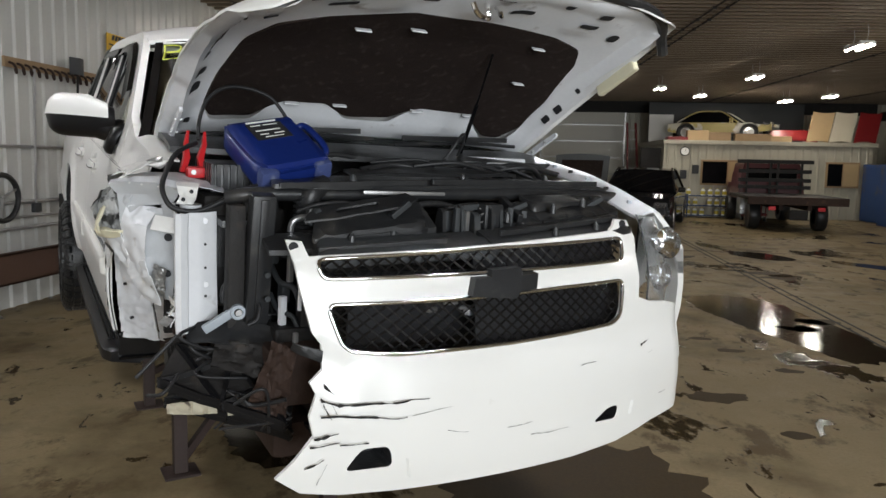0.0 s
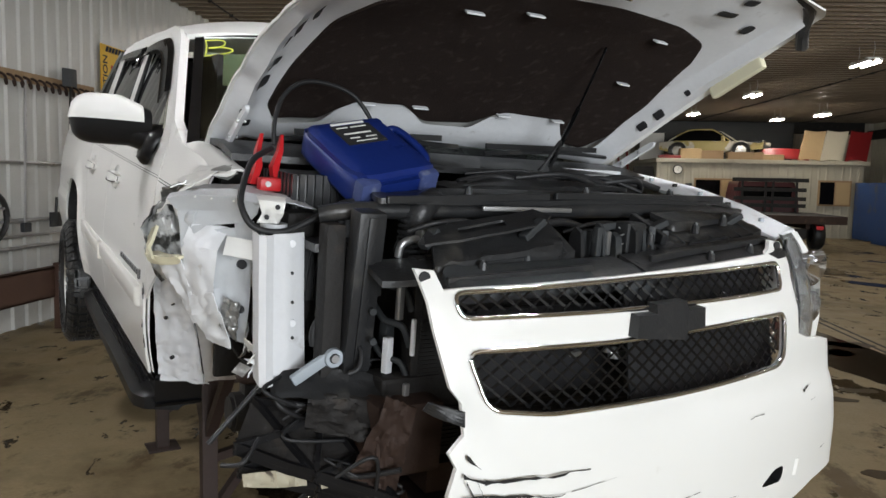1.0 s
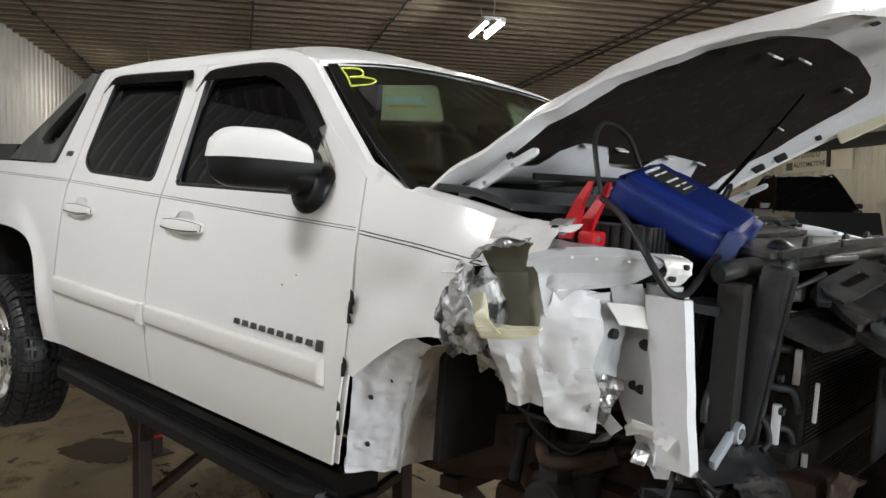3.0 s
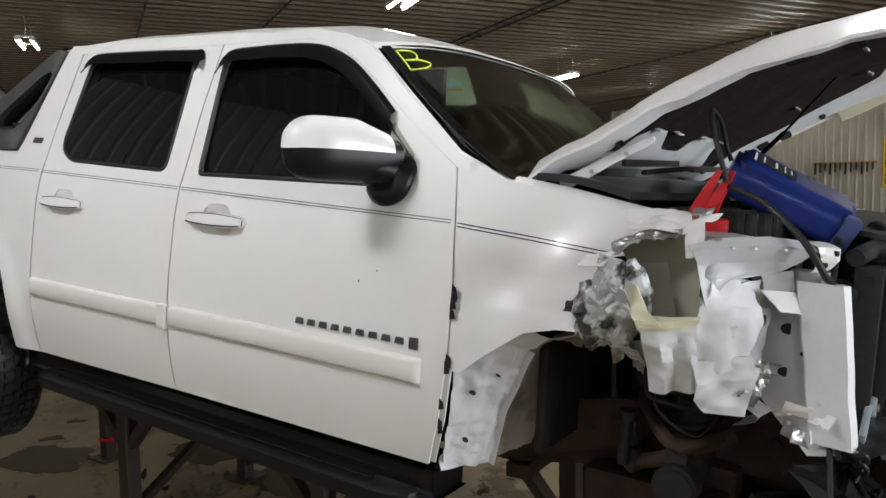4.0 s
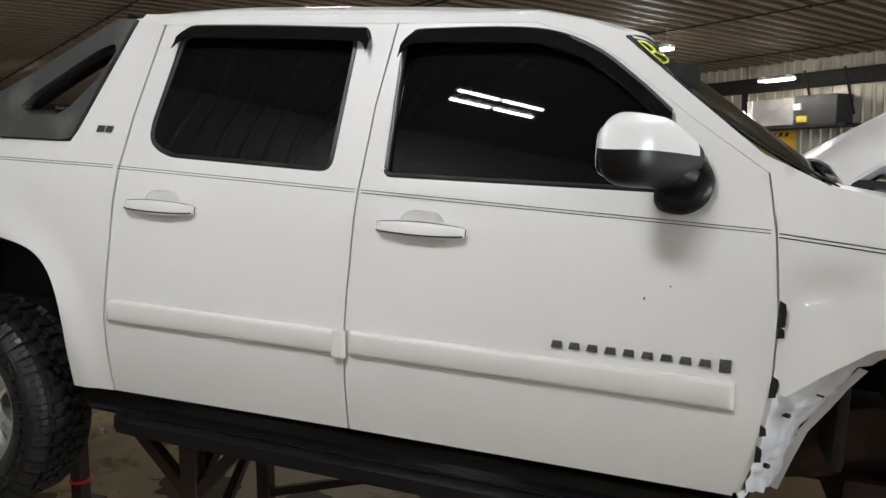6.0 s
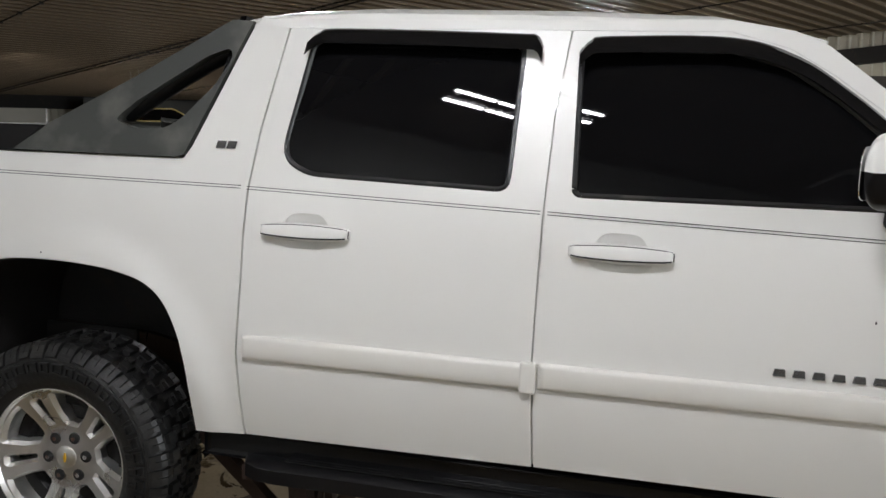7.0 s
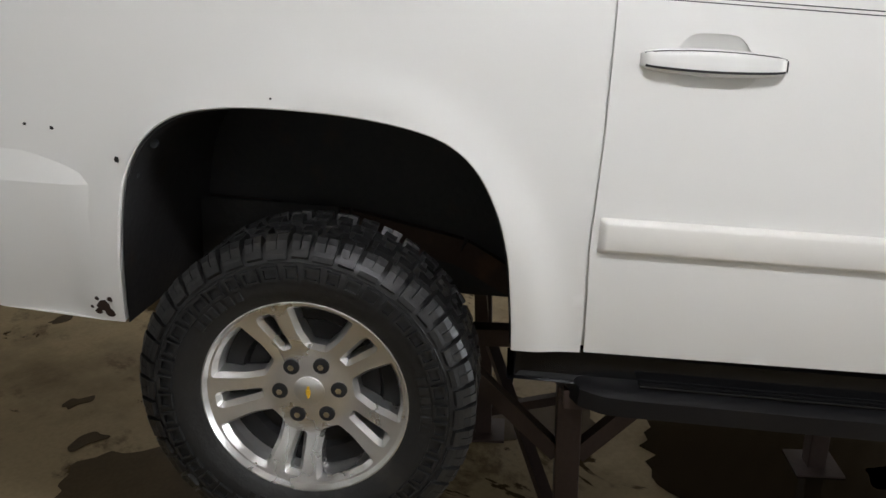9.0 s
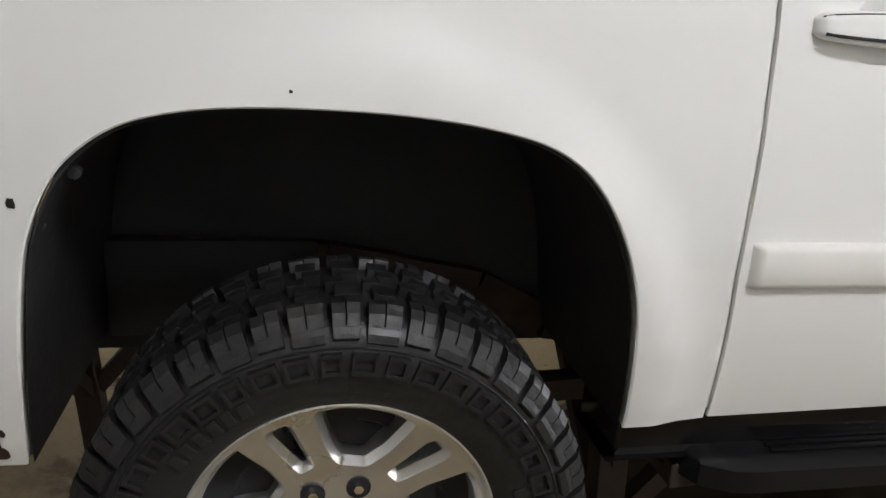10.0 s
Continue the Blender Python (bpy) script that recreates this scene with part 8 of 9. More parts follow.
def caution_sign(m, text_m, w=1.10):
    sg = thing("caution_sign", "yellow caution sign with a black hazard border", "sign", "caution signs", m)
    h = 0.85
    bm = B()
    box(bm, -0.012, 0, -w / 2, w / 2, -h / 2, h / 2, 0.003)
    part("board", bm, YELLOW, sg)
    n = 12
    for k in range(n):
        for z in (h / 2 - 0.05, -h / 2 + 0.05):
            if z < 0:
                continue
            bm = B()
            y = -w / 2 + 0.1 + (w - 0.2) * k / n
            surface(bm, lambda u, v: (0.002, y + 0.06 * u + 0.03 * v, z - 0.035 + 0.07 * v), 1, 1, (0.002, 0, 0))
            part("hazard_stripe", bm, INK, sg)
    words("caution_text", "CAUTION", 0.15, text_m @ pose(-w / 2 + 0.10, -0.04, 0, 0, 0, 90), INK, sg, bold=0.002)
    for x, z, ww, hh, mt in ((-0.12, 0.12, 0.40, 0.13, REDINK), (-0.14, -0.02, 0.28, 0.03, REDINK)):
        bm = B()
        box(bm, x - ww / 2, x + ww / 2, z - hh / 2, z + hh / 2, 0.0, 0.003, 0, text_m)
        part("name_bar", bm, mt, sg, "red printed bar")
    words("gold_text", "GOLD SEAL INSPECTION", 0.07, text_m @ pose(0.08, -0.17, 0), INK, sg, bold=0.001)
    words("gold_text", "GOLD\nSEAL", 0.08, text_m @ pose(0.38, 0.14, 0), INK, sg, bold=0.001)
    bm = B()
    cyl(bm, text_m @ Vector((0.19, 0.14, 0.0)), text_m @ Vector((0.19, 0.14, 0.004)), 0.075, seg=20)
    part("seal_disc", bm, INK, sg)
    return sg


caution_sign(pose(XW + 0.05, 7.18, 2.82), Matrix.Translation((0.003, 0, 0)) @ FACE_E)
caution_sign(pose(XE - 0.05, 9.75, 2.03, 0, 0, 180) @ Matrix.Scale(1.36, 4), Matrix.Translation((0.003, 0, 0)) @ FACE_E, 1.6)

# ---- west wall ----
rack = thing("tool_rack", "brown board of hooks holding brooms and a dustpan", "tool rack", m=pose(XW + 0.03, 5.6, 2.62))
bm = B()
box(bm, 0, 0.03, -0.95, 0.85, -0.05, 0.06, 0.006)
part("board", bm, WOOD, rack)
for k in range(14):
    bm = B()
    y = -0.88 + 0.128 * k
    tube(bm, [(0.03, y, 0.0), (0.08, y, -0.02), (0.11, y, -0.07), (0.09, y + 0.03, -0.11), (0.06, y + 0.05, -0.06)], 0.014, 6)
    part("hook", bm, RUST, rack)
def pole_tool(y, z0, z1, head, label, mat):
    t = thing("broom", label, "broom", m=pose(XW + 0.12, y, 0))
    bm = B()
    cyl(bm, (0, 0, z0), (0.03, 0.02, z1), 0.014, seg=8)
    part("pole", bm, mat, t)
    bm = B()
    if head == "scoop":
        surface(bm, lambda u, v: (0.03 + 0.05 * math.sin(math.pi * u), -0.14 + 0.28 * u, z1 + 0.20 * v), 6, 4, (0.006, 0, 0))
    else:
        box(bm, -0.02, 0.03, -0.06, 0.06, z0 - 0.10, z0, 0.01)
    part("head", bm, GREYPL, t)
pole_tool(4.98, 1.12, 2.58, "brush", "silver-poled brush hanging on the white wall", STEEL)
pole_tool(5.78, 1.45, 2.60, "scoop", "grey dustpan with a dark pole, hung upside down", DARKM)
pan = thing("dust_shovel", "black hand shovel hung on the wall rail", "shovel", m=pose(XW + 0.12, 5.50, 1.05))
bm = B()
surface(bm, lambda u, v: (0.03 * math.sin(math.pi * u), -0.11 + 0.22 * u, 0.16 * v), 6, 3, (0.012, 0, 0))
part("pan", bm, PLASTIC, pan)
bm = B()
cyl(bm, (0.01, 0, 0.15), (0.01, 0.02, 0.32), 0.016, seg=8)
part("grip", bm, PLASTIC, pan)
hose_reel = thing("hand_wheel", "black spoked wheel hanging on the wall", "wheel", m=pose(XW + 0.12, 4.45, 1.20))
bm = B()
tube(bm, [(0, 0.24 * math.cos(a), 0.24 * math.sin(a)) for a in [2 * math.pi * k / 24 for k in range(25)]], 0.03, 8, 0)
part("rim", bm, RUBBER, hose_reel, smooth=60)
for k in range(3):
    bm = B()
    a = 2 * math.pi * k / 3 + 0.4
    bar(bm, (0, 0, 0), (0, 0.23 * math.cos(a), 0.23 * math.sin(a)), 0.03, 0.02)
    part("spoke", bm, STEEL, hose_reel)
for z, r, y1 in ((1.74, 0.018, 16), (1.14, 0.022, 16), (0.98, 0.016, 9), (0.86, 0.02, 16)):
    bm = B()
    cyl(bm, (XW + 0.09, -4, z), (XW + 0.09, y1, z), r, seg=8)
    for k in range(8):
        box(bm, XW + 0.02, XW + 0.10, -3.5 + 2.6 * k, -3.47 + 2.6 * k, z - 0.02, z + 0.02)
    tagged(part("wall_pipe", bm, STEEL), "grey pipe run along the white wall", "pipe", "wall pipes", "structure")
gr = thing("guard_rail", "brown steel channel guard rail on short posts along the wall", "guard rail", m=pose(XW + 0.38, 6, 0))
bm = B()
box(bm, -0.02, 0.0, -9, 9, 0.34, 0.66, 0.004)
box(bm, -0.08, 0.0, -9, 9, 0.64, 0.66)
box(bm, -0.08, 0.0, -9, 9, 0.34, 0.36)
part("channel", bm, BROWNB, gr)
for y in (-6.6, -3.7, -0.88, 2.0, 5.0):
    bm = B()
    box(bm, -0.02, 0.10, y - 0.07, y + 0.07, 0.0, 0.70, 0.008)
    part("post", bm, BROWNB, gr)

# ---- east wall ----
bn = thing("wall_banner", "cream vinyl banner with a yellow mark, sagging on the wall", "banner", m=pose(XE - 0.06, 22.5, 2.95))
bm = B()
surface(bm, lambda u, v: (-0.03 + 0.03 * math.sin(u * 17) * math.sin(v * 5), -2.4 + 4.8 * u, -0.49 + 0.98 * v - 0.04 * math.sin(math.pi * u)), 36, 8, (0.004, 0, 0))
part("sheet", bm, BANNER, bn, smooth=60)
for k in range(8):
    bm = B()
    y = 0.95 - 0.42 * k
    box(bm, -0.075, -0.068, y - 0.17, y + 0.17, 0.16, 0.32)
    part("name_bar", bm, INK, bn, "dark printed bar")
words("since_text", "SINCE", 0.42, pose(-0.072, 0.02, -0.12) @ FACE_W, INK, bn, bold=0.006)
words("year_text", "1960", 0.42, pose(-0.072, -1.22, -0.12) @ FACE_W, INK, bn, bold=0.006)
bm = B()
shell(bm, [(1.5, 0.08), (1.95, 0.08), (1.9, 0.36), (1.6, 0.36)], lambda y, z: (-0.072, y, z), lambda y, z: (0.004, 0, 0), (), 0.3, 0.3)
part("mark", bm, YELLOW, bn, "yellow flag-shaped mark")
for s in (-1, 1):
    bm = B()
    tube(bm, [(-0.07, s * 2.1, 0.36), (-0.07, s * 1.7, -0.1), (-0.07, s * 1.1, -0.36), (-0.07, s * 0.5, -0.40)], 0.02, 5)
    part("swoosh", bm, TANP, bn)
cb = thing("wall_banner", "white painted sign with green script and car lettering", "sign", m=pose(XE - 0.06, 17.6, 3.42))
bm = B()
box(bm, -0.03, 0.0, -1.5, 1.5, -0.42, 0.40, 0.006)
part("board", bm, BANNER, cb)
words("script_text", "Certified", 0.42, pose(-0.034, 0.55, 0.14) @ FACE_W, GREENINK, cb, shear=0.3)
words("plain_text", "AUTOMOTIVE", 0.22, pose(-0.034, 0.25, -0.20) @ FACE_W, INK, cb, bold=0.003)
bm = B()
box(bm, -0.036, -0.03, 1.0, 1.3, -0.34, -0.10)
part("mark", bm, GREENINK, cb)
bm = B()
box(bm, XE - 0.3, XE - 0.04, 20.5, 27.0, 3.62, 3.70, 0.01)
tagged(part("wall_shelf", bm, BANNER), "pale steel ledge above the banner", "shelf")
du = thing("wall_heater", "galvanised sheet-metal heater duct on a shelf by the wall", "heater duct", m=pose(XE - 0.55, 8.35, 3.02))
bm = B()
box(bm, -0.30, 0.45, -0.05, 1.05, -0.30, 0.30, 0.01)
part("duct", bm, STEEL, du)
bm = B()
bar(bm, (-0.302, -0.04, -0.28), (-0.302, 0.95, 0.28), 0.01, 0.012)
bar(bm, (-0.302, -0.04, 0.28), (-0.302, 0.95, -0.28), 0.01, 0.012)
part("cross_crease", bm, STEEL, du)
bm = B()
box(bm, -0.31, 0.40, 0.95, 1.08, -0.28, 0.30)
part("end_panel", bm, PAPER, du, "white end panel")
bm = B()
box(bm, -0.26, 0.45, -1.0, -0.05, -0.32, 0.33, 0.02)
part("burner_box", bm, GREYPL, du)
bm = B()
box(bm, -0.32, -0.26, -0.22, -0.05, 0.02, 0.16)
part("data_plate", bm, PAPER, du)
bm = B()
box(bm, -0.33, -0.26, -0.36, -0.14, -0.26, -0.12)
part("valve_box", bm, YEL, du)
bm = B()
box(bm, -0.45, 0.5, -1.3, 1.2, -0.38, -0.32, 0.006)
part("shelf", bm, DARKM, du)
for y in (-1.0, -0.1):
    bm = B()
    bar(bm, (0.48, y, -0.1), (0.0, y, 0.9), 0.04, 0.04)
    part("hanger", bm, DARKM, du)
for y in (-6.0, -2.0, 2.0, 4.6, 6.2, 10.0, 13.5, 17.0, 20.5, 23.5):
    bm = B()
    box(bm, XE - 0.14, XE - 0.03, y - 0.06, y + 0.06, 3.1, 3.6)
    tagged(part("wall_bracket", bm, DARKM), "dark steel bracket under the wall beam", "bracket", "beam brackets", "structure")
rk = thing("tool_rack", "long brown rack of hooks and hand tools", "tool rack", m=pose(XE - 0.05, 11.9, 2.05))
bm = B()
box(bm, -0.05, 0, -0.9, 0.9, -0.03, 0.03)
part("board", bm, WOOD, rk)
for k in range(12):
    bm = B()
    y = -0.85 + 0.15 * k
    bar(bm, (-0.06, y, 0), (-0.07, y, -0.18 - 0.05 * (k % 3)), 0.03, 0.03)
    part("hung_tool", bm, RUST, rk)
# bench and clutter under the banner
random.seed(12)
bench = thing("workbench", "dark cluttered steel workbench along the wall", "workbench", m=pose(XE - 0.75, 22.0, 0))
bm = B()
box(bm, -0.4, 0.4, -3.2, 3.2, 0.86, 0.92, 0.006)
part("top", bm, DARKM, bench)
for y in (-3.0, -1.0, 1.0, 3.0):
    for x in (-0.35, 0.35):
        bm = B()
        box(bm, x - 0.03, x + 0.03, y - 0.03, y + 0.03, 0, 0.86)
        part("leg", bm, DARKM, bench)
kinds = (("toolbox", REDP, "small red toolbox on the workbench", "toolbox"), ("paint_can", STEEL, "dull metal can on the workbench", "can"), ("parts_bin", DARKM, "dark parts bin on the workbench", "bin"), ("cardboard_box", TANP, "brown cardboard box on the workbench", "box"))
for k in range(18):
    nm, mt, lb, ct = kinds[k % 4]
    y = -3.0 + 0.34 * k + random.uniform(-0.08, 0.08)
    h = random.uniform(0.16, 0.5)
    w = random.uniform(0.08, 0.15)
    bm = B()
    if nm == "paint_can":
        cyl(bm, (0, 0, 0), (0, 0, h * 0.7), w * 0.8, seg=14)
        tube(bm, [(-w * 0.8, 0, h * 0.6), (0, 0, h * 0.95), (w * 0.8, 0, h * 0.6)], 0.006, 5)
    else:
        box(bm, -w, w, -w * 1.2, w * 1.2, 0, h, 0.012)
        box(bm, -w * 1.03, w * 1.03, -w * 1.23, w * 1.23, h * 0.7, h * 0.74)
    ob = tagged(part(nm, bm, mt), lb, ct)
    ob.matrix_world = pose(XE - 0.75 + random.uniform(-0.2, 0.2), 22.0 + y, 0.92, 0, 0, random.uniform(-30, 30))
for k, (y, x) in enumerate(((21.6, 12.9), (19.2, 12.8), (17.8, 12.8), (23.4, 12.7))):
    tr = thing("tyre_stack", "stack of worn black tyres on the floor", "tyres", "tyre stacks", pose(x, y, 0))
    for j in range(3 + k % 2):
        bm = B()
        lathe(bm, [(0.20, 0.02), (0.30, 0.0), (0.34, 0.05), (0.34, 0.17), (0.30, 0.22), (0.20, 0.20), (0.20, 0.02)], Matrix.Translation((0.02 * (j % 2), 0, 0.22 * j)), 24)
        part("tyre", bm, RUBBER, tr, smooth=40)


# ---- other vehicles ----
def sedan(name, label, m, length, width, height, paint, deck=0.55, hatch_open=False, hood_open=False):
    c = thing(name, label, "car", m=m)
    hw = width / 2
    zs = 0.28
    belt = height * 0.60
    prof_body = [(-length / 2, zs + 0.10), (-length / 2 + 0.02, zs + 0.35), (-length / 2 + 0.12, belt - 0.08), (-length * 0.18, belt), (length * 0.32, belt + 0.03), (length / 2 - 0.08, belt - 0.02), (length / 2, zs + 0.4), (length / 2 - 0.03, zs + 0.08), (length * 0.40, zs)]
    for cy in (length * 0.31, -length * 0.30):
        prof_body += [(cy + 0.36 * math.cos(a), 0.32 + 0.37 * math.sin(a)) for a in [math.pi * k / 8 for k in range(9)]]
    bm = B()
    for s in (-1, 1):
        shell(bm, prof_body, lambda y, z: (s * (hw - 0.10 * max(0, z - 0.62) - 0.06 * max(0, abs(y) / (length / 2) - 0.7) / 0.3), y, z), None, (), 0.15, 0.12)
    outline = prof_body[:7]
    for (y0, z0), (y1, z1) in zip(outline, outline[1:]):
        def x_at(y, z):
            return hw - 0.10 * max(0, z - 0.62) - 0.06 * max(0, abs(y) / (length / 2) - 0.7) / 0.3
        surface(bm, lambda u, v: ((2 * u - 1) * x_at(y0 + (y1 - y0) * v, z0 + (z1 - z0) * v), y0 + (y1 - y0) * v, z0 + (z1 - z0) * v + 0.03 * (1 - (2 * u - 1) ** 2) * (v * (1 - v) + 0.2)), 10, 3)
    bmesh.ops.remove_doubles(bm, verts=bm.verts[:], dist=0.03)
    part("body", bm, paint, c, smooth=45)
    cab = [(-length * 0.20, belt), (-length * 0.04, height - 0.04), (length * 0.05, height), (length * 0.22, height - 0.03), (length * 0.40, belt + 0.03)]
    bm = B()
    for (y0, z0), (y1, z1) in zip(cab, cab[1:]):
        def xc(z):
            return hw - 0.06 - 0.32 * (z - belt)
        surface(bm, lambda u, v: ((2 * u - 1) * xc(z0 + (z1 - z0) * v), y0 + (y1 - y0) * v, z0 + (z1 - z0) * v + 0.02 * (1 - (2 * u - 1) ** 2)), 8, 3)
    part("cabin_skin", bm, TINT, c, smooth=45)
    for s in (-1, 1):
        bm = B()
        shell(bm, cab, lambda y, z: (s * (hw - 0.06 - 0.32 * (z - belt)), y, z), lambda y, z: (-s * 0.01, 0, 0), (), 0.2, 0.15)
        part("side_glass", bm, TINT, c)
        bm = B()
        tube(bm, [(s * (hw - 0.05 - 0.32 * (z - belt)), y, z) for y, z in cab], 0.025, 6, 3)
        part("roof_pillar", bm, paint, c)
        bm = B()
        shell(bm, [(-length / 2 + 0.02, 0.60), (-length / 2 + 0.30, 0.70), (-length / 2 + 0.26, 0.56)], lambda y, z: (s * (hw - 0.045), y, z), lambda y, z: (s * 0.02, 0, 0), (), 0.3, 0.3)
        box(bm, s * (hw - 0.40), s * (hw - 0.10), -length / 2 - 0.012, -length / 2 + 0.05, 0.56, 0.68, 0.02)
        part("headlamp", bm, LENS, c)
        bm = B()
        box(bm, s * hw - 0.01, s * hw + s * 0.16, -length * 0.15, -length * 0.15 + 0.09, belt + 0.02, belt + 0.14, 0.03)
        part("door_mirror", bm, paint, c)
        for cy in (length * 0.31, -length * 0.30):
            bm = B()
            lathe(bm, [(0.20, -0.08), (0.31, -0.10), (0.325, -0.06), (0.325, 0.06), (0.31, 0.10), (0.20, 0.08)], Matrix.Translation((s * (hw - 0.11), cy, 0.325)) @ Matrix.Rotation(s * math.pi / 2, 4, "Y"), 26)
            w = part("tyre", bm, RUBBER, c, smooth=40)
            bm = B()
            lathe(bm, [(0.0, 0.06), (0.06, 0.07), (0.19, 0.05), (0.20, 0.08)], Matrix.Translation((s * (hw - 0.11), cy, 0.325)) @ Matrix.Rotation(s * math.pi / 2, 4, "Y"), 10)
            part("rim", bm, ALLOY, w)
    bm = B()
    box(bm, -hw + 0.15, hw - 0.15, -length / 2 - 0.01, -length / 2 + 0.03, zs + 0.12, zs + 0.26, 0.02)
    part("grille", bm, PLASTIC, c)
    if hood_open:
        bm = B()
        surface(bm, lambda u, v: ((2 * u - 1) * (hw - 0.12), -length * 0.20 - 0.35 * v, belt + 0.06 + 0.85 * v - 0.05 * (2 * u - 1) ** 2), 8, 6, (0, -0.03, 0.01))
        hd = part("raised_hood", bm, paint, c, smooth=45)
        bm = B()
        surface(bm, lambda u, v: ((2 * u - 1) * (hw - 0.30), -length * 0.20 - 0.35 * (0.2 + 0.6 * v) - 0.05, belt + 0.06 + 0.85 * (0.2 + 0.6 * v)), 4, 4, (0, -0.01, 0))
        part("hood_felt", bm, BLANKET, hd)
    return c


sedan("parked_car", "black sedan parked on the wet concrete", NORTH @ pose(4.72, 16.9, 0, 0, 0, -17), 4.5, 1.78, 1.42, CARBLK)
sedan("parked_car", "grey car with its hood raised", NORTH @ pose(3.3, 20.5, 0, 0, 0, 4), 4.4, 1.78, 1.45, CARGRY, hood_open=True)
sedan("parked_suv", "black sport utility vehicle by the banner wall", pose(11.3, 14.2, 0.60, 0, 0, -20), 4.8, 1.95, 2.05, CARBLK, hood_open=False)

for x, y in ((-0.86, 1.49), (0.86, 1.49), (-0.86, -1.44), (0.86, -1.44)):
    ws_m = pose(11.3, 14.2, 0, 0, 0, -20) @ pose(x, y, 0)
    stn = thing("wheel_stand", "dark steel wheel stand under the raised vehicle", "stand", "wheel stands", ws_m)
    bm = B()
    box(bm, -0.16, 0.16, -0.22, 0.22, 0.56, 0.60, 0.006)
    part("top_plate", bm, STANDM, stn)
    for a in (-0.13, 0.13):
        for b in (-0.19, 0.19):
            bm = B()
            bar(bm, (a * 1.2, b * 1.2, 0), (a, b, 0.56), 0.04, 0.04)
            part("leg", bm, STANDM, stn)

# flatbed truck
DARKRED = material("dull_dark_red_paint", (0.060, 0.006, 0.007), 0.4, vary=0.25)
fb = thing("flatbed_truck", "dark red flatbed truck with a slatted headache rack", "flatbed truck", m=pose(7.65, 19.9, 0, 0, 0, -5))
bm = B()
box(bm, -1.2, 1.25, -2.3, 0.55, 0.84, 0.93, 0.01)
part("deck", bm, DARKM, fb)
bm = B()
box(bm, -1.2, 1.25, -2.33, -2.28, 0.72, 0.93, 0.01)
part("deck_edge", bm, RUST, fb)
for z, w in ((1.06, 1.0), (1.26, 1.0), (1.52, 1.0), (1.80, 1.05)):
    bm = B()
    box(bm, -w, w, 0.40, 0.46, z, z + 0.11, 0.01)
    part("rack_slat", bm, DARKM, fb)
for x in (-0.75, -0.1, 0.1, 0.75):
    bm = B()
    box(bm, x - 0.03, x + 0.03, 0.46, 0.52, 0.93, 1.9, 0.006)
    part("rack_post", bm, DARKM, fb)
bm = B()
surface(bm, lambda u, v: ((2 * u - 1) * (0.92 - 0.14 * v ** 2), 0.75 + 0.12 * v ** 2, 0.75 + 1.05 * v), 8, 6, (0, 1.5, 0))
cbp = part("cab", bm, DARKRED, fb, "dark red cab", smooth=40)
bm = B()
box(bm, -0.70, 0.70, 0.78, 0.83, 1.32, 1.66, 0.02)
part("rear_glass", bm, TINT, cbp)
bm = B()
box(bm, -0.85, 0.85, 2.2, 3.4, 0.7, 1.2, 0.12)
part("nose", bm, DARKRED, fb, smooth=40)
for x in (-0.35, 0.35):
    bm = B()
    box(bm, x - 0.05, x + 0.05, -2.2, 3.2, 0.58, 0.80)
    part("chassis_rail", bm, RUST, fb)
for x, y in ((-0.85, -1.2), (0.85, -1.2), (-0.80, 2.7), (0.80, 2.7)):
    bm = B()
    lathe(bm, [(0.20, -0.14), (0.36, -0.14), (0.39, -0.09), (0.39, 0.09), (0.36, 0.14), (0.20, 0.14), (0.05, 0.10), (0.0, 0.10)], Matrix.Translation((x, y, 0.39)) @ Matrix.Rotation(math.copysign(math.pi / 2, x), 4, "Y"), 28)
    w = part("wheel", bm, RUBBER, fb, smooth=40)
    bm = B()
    cyl(bm, (x + math.copysign(0.05, x), y, 0.39), (x + math.copysign(0.12, x), y, 0.39), 0.19, 0.12, 16)
    part("rim", bm, DARKRED, w)
bm = B()
box(bm, -1.1, -0.75, -0.65, -0.1, 0.35, 0.82, 0.02)
part("side_locker", bm, STEEL, fb)
for x in (-0.6, 0.6):
    bm = B()
    box(bm, x - 0.09, x + 0.09, -2.36, -2.32, 0.58, 0.68, 0.01)
    part("tail_lamp", bm, RED, fb)
bm = B()
box(bm, -0.2, 0.25, -2.5, -2.2, 0.35, 0.60, 0.03)
part("tow_gear", bm, DARKM, fb)

# ---- office shed with a show car on top ----
sh = thing("office_shed", "white ribbed-steel office cabin with windows", "cabin", m=NORTH @ pose(5.9, 20.6, 0), kind="structure")
bm = B()
ribbed(bm, 6.0, 2.15, lambda a, o, z: (a, -o, z), 0.23, 0.015, 0.015, 0.08)
part("front_wall", bm, SIDING_E, sh)
bm = B()
box(bm, 0, 0.08, 0.08, 4.2, 0, 2.15)
part("side_wall", bm, SIDING_E, sh)
bm = B()
box(bm, -0.05, 6.1, -0.12, 4.3, 2.15, 2.27, 0.01)
part("roof_deck", bm, SIDING_E, sh)
for x0, x1 in ((1.15, 2.6), (4.75, 5.6)):
    bm = B()
    box(bm, x0 - 0.05, x1 + 0.05, -0.06, -0.02, 0.95, 1.70, 0.008)
    wn = part("window", bm, WOOD, sh)
    bm = B()
    box(bm, x0, (x0 + x1) / 2 - 0.02, -0.075, -0.061, 1.0, 1.65)
    part("pane", bm, TINT, wn)
    bm = B()
    box(bm, (x0 + x1) / 2 + 0.02, x1, -0.075, -0.061, 1.0, 1.65)
    part("pane", bm, TANP, wn, "covered pane")
bm = B()
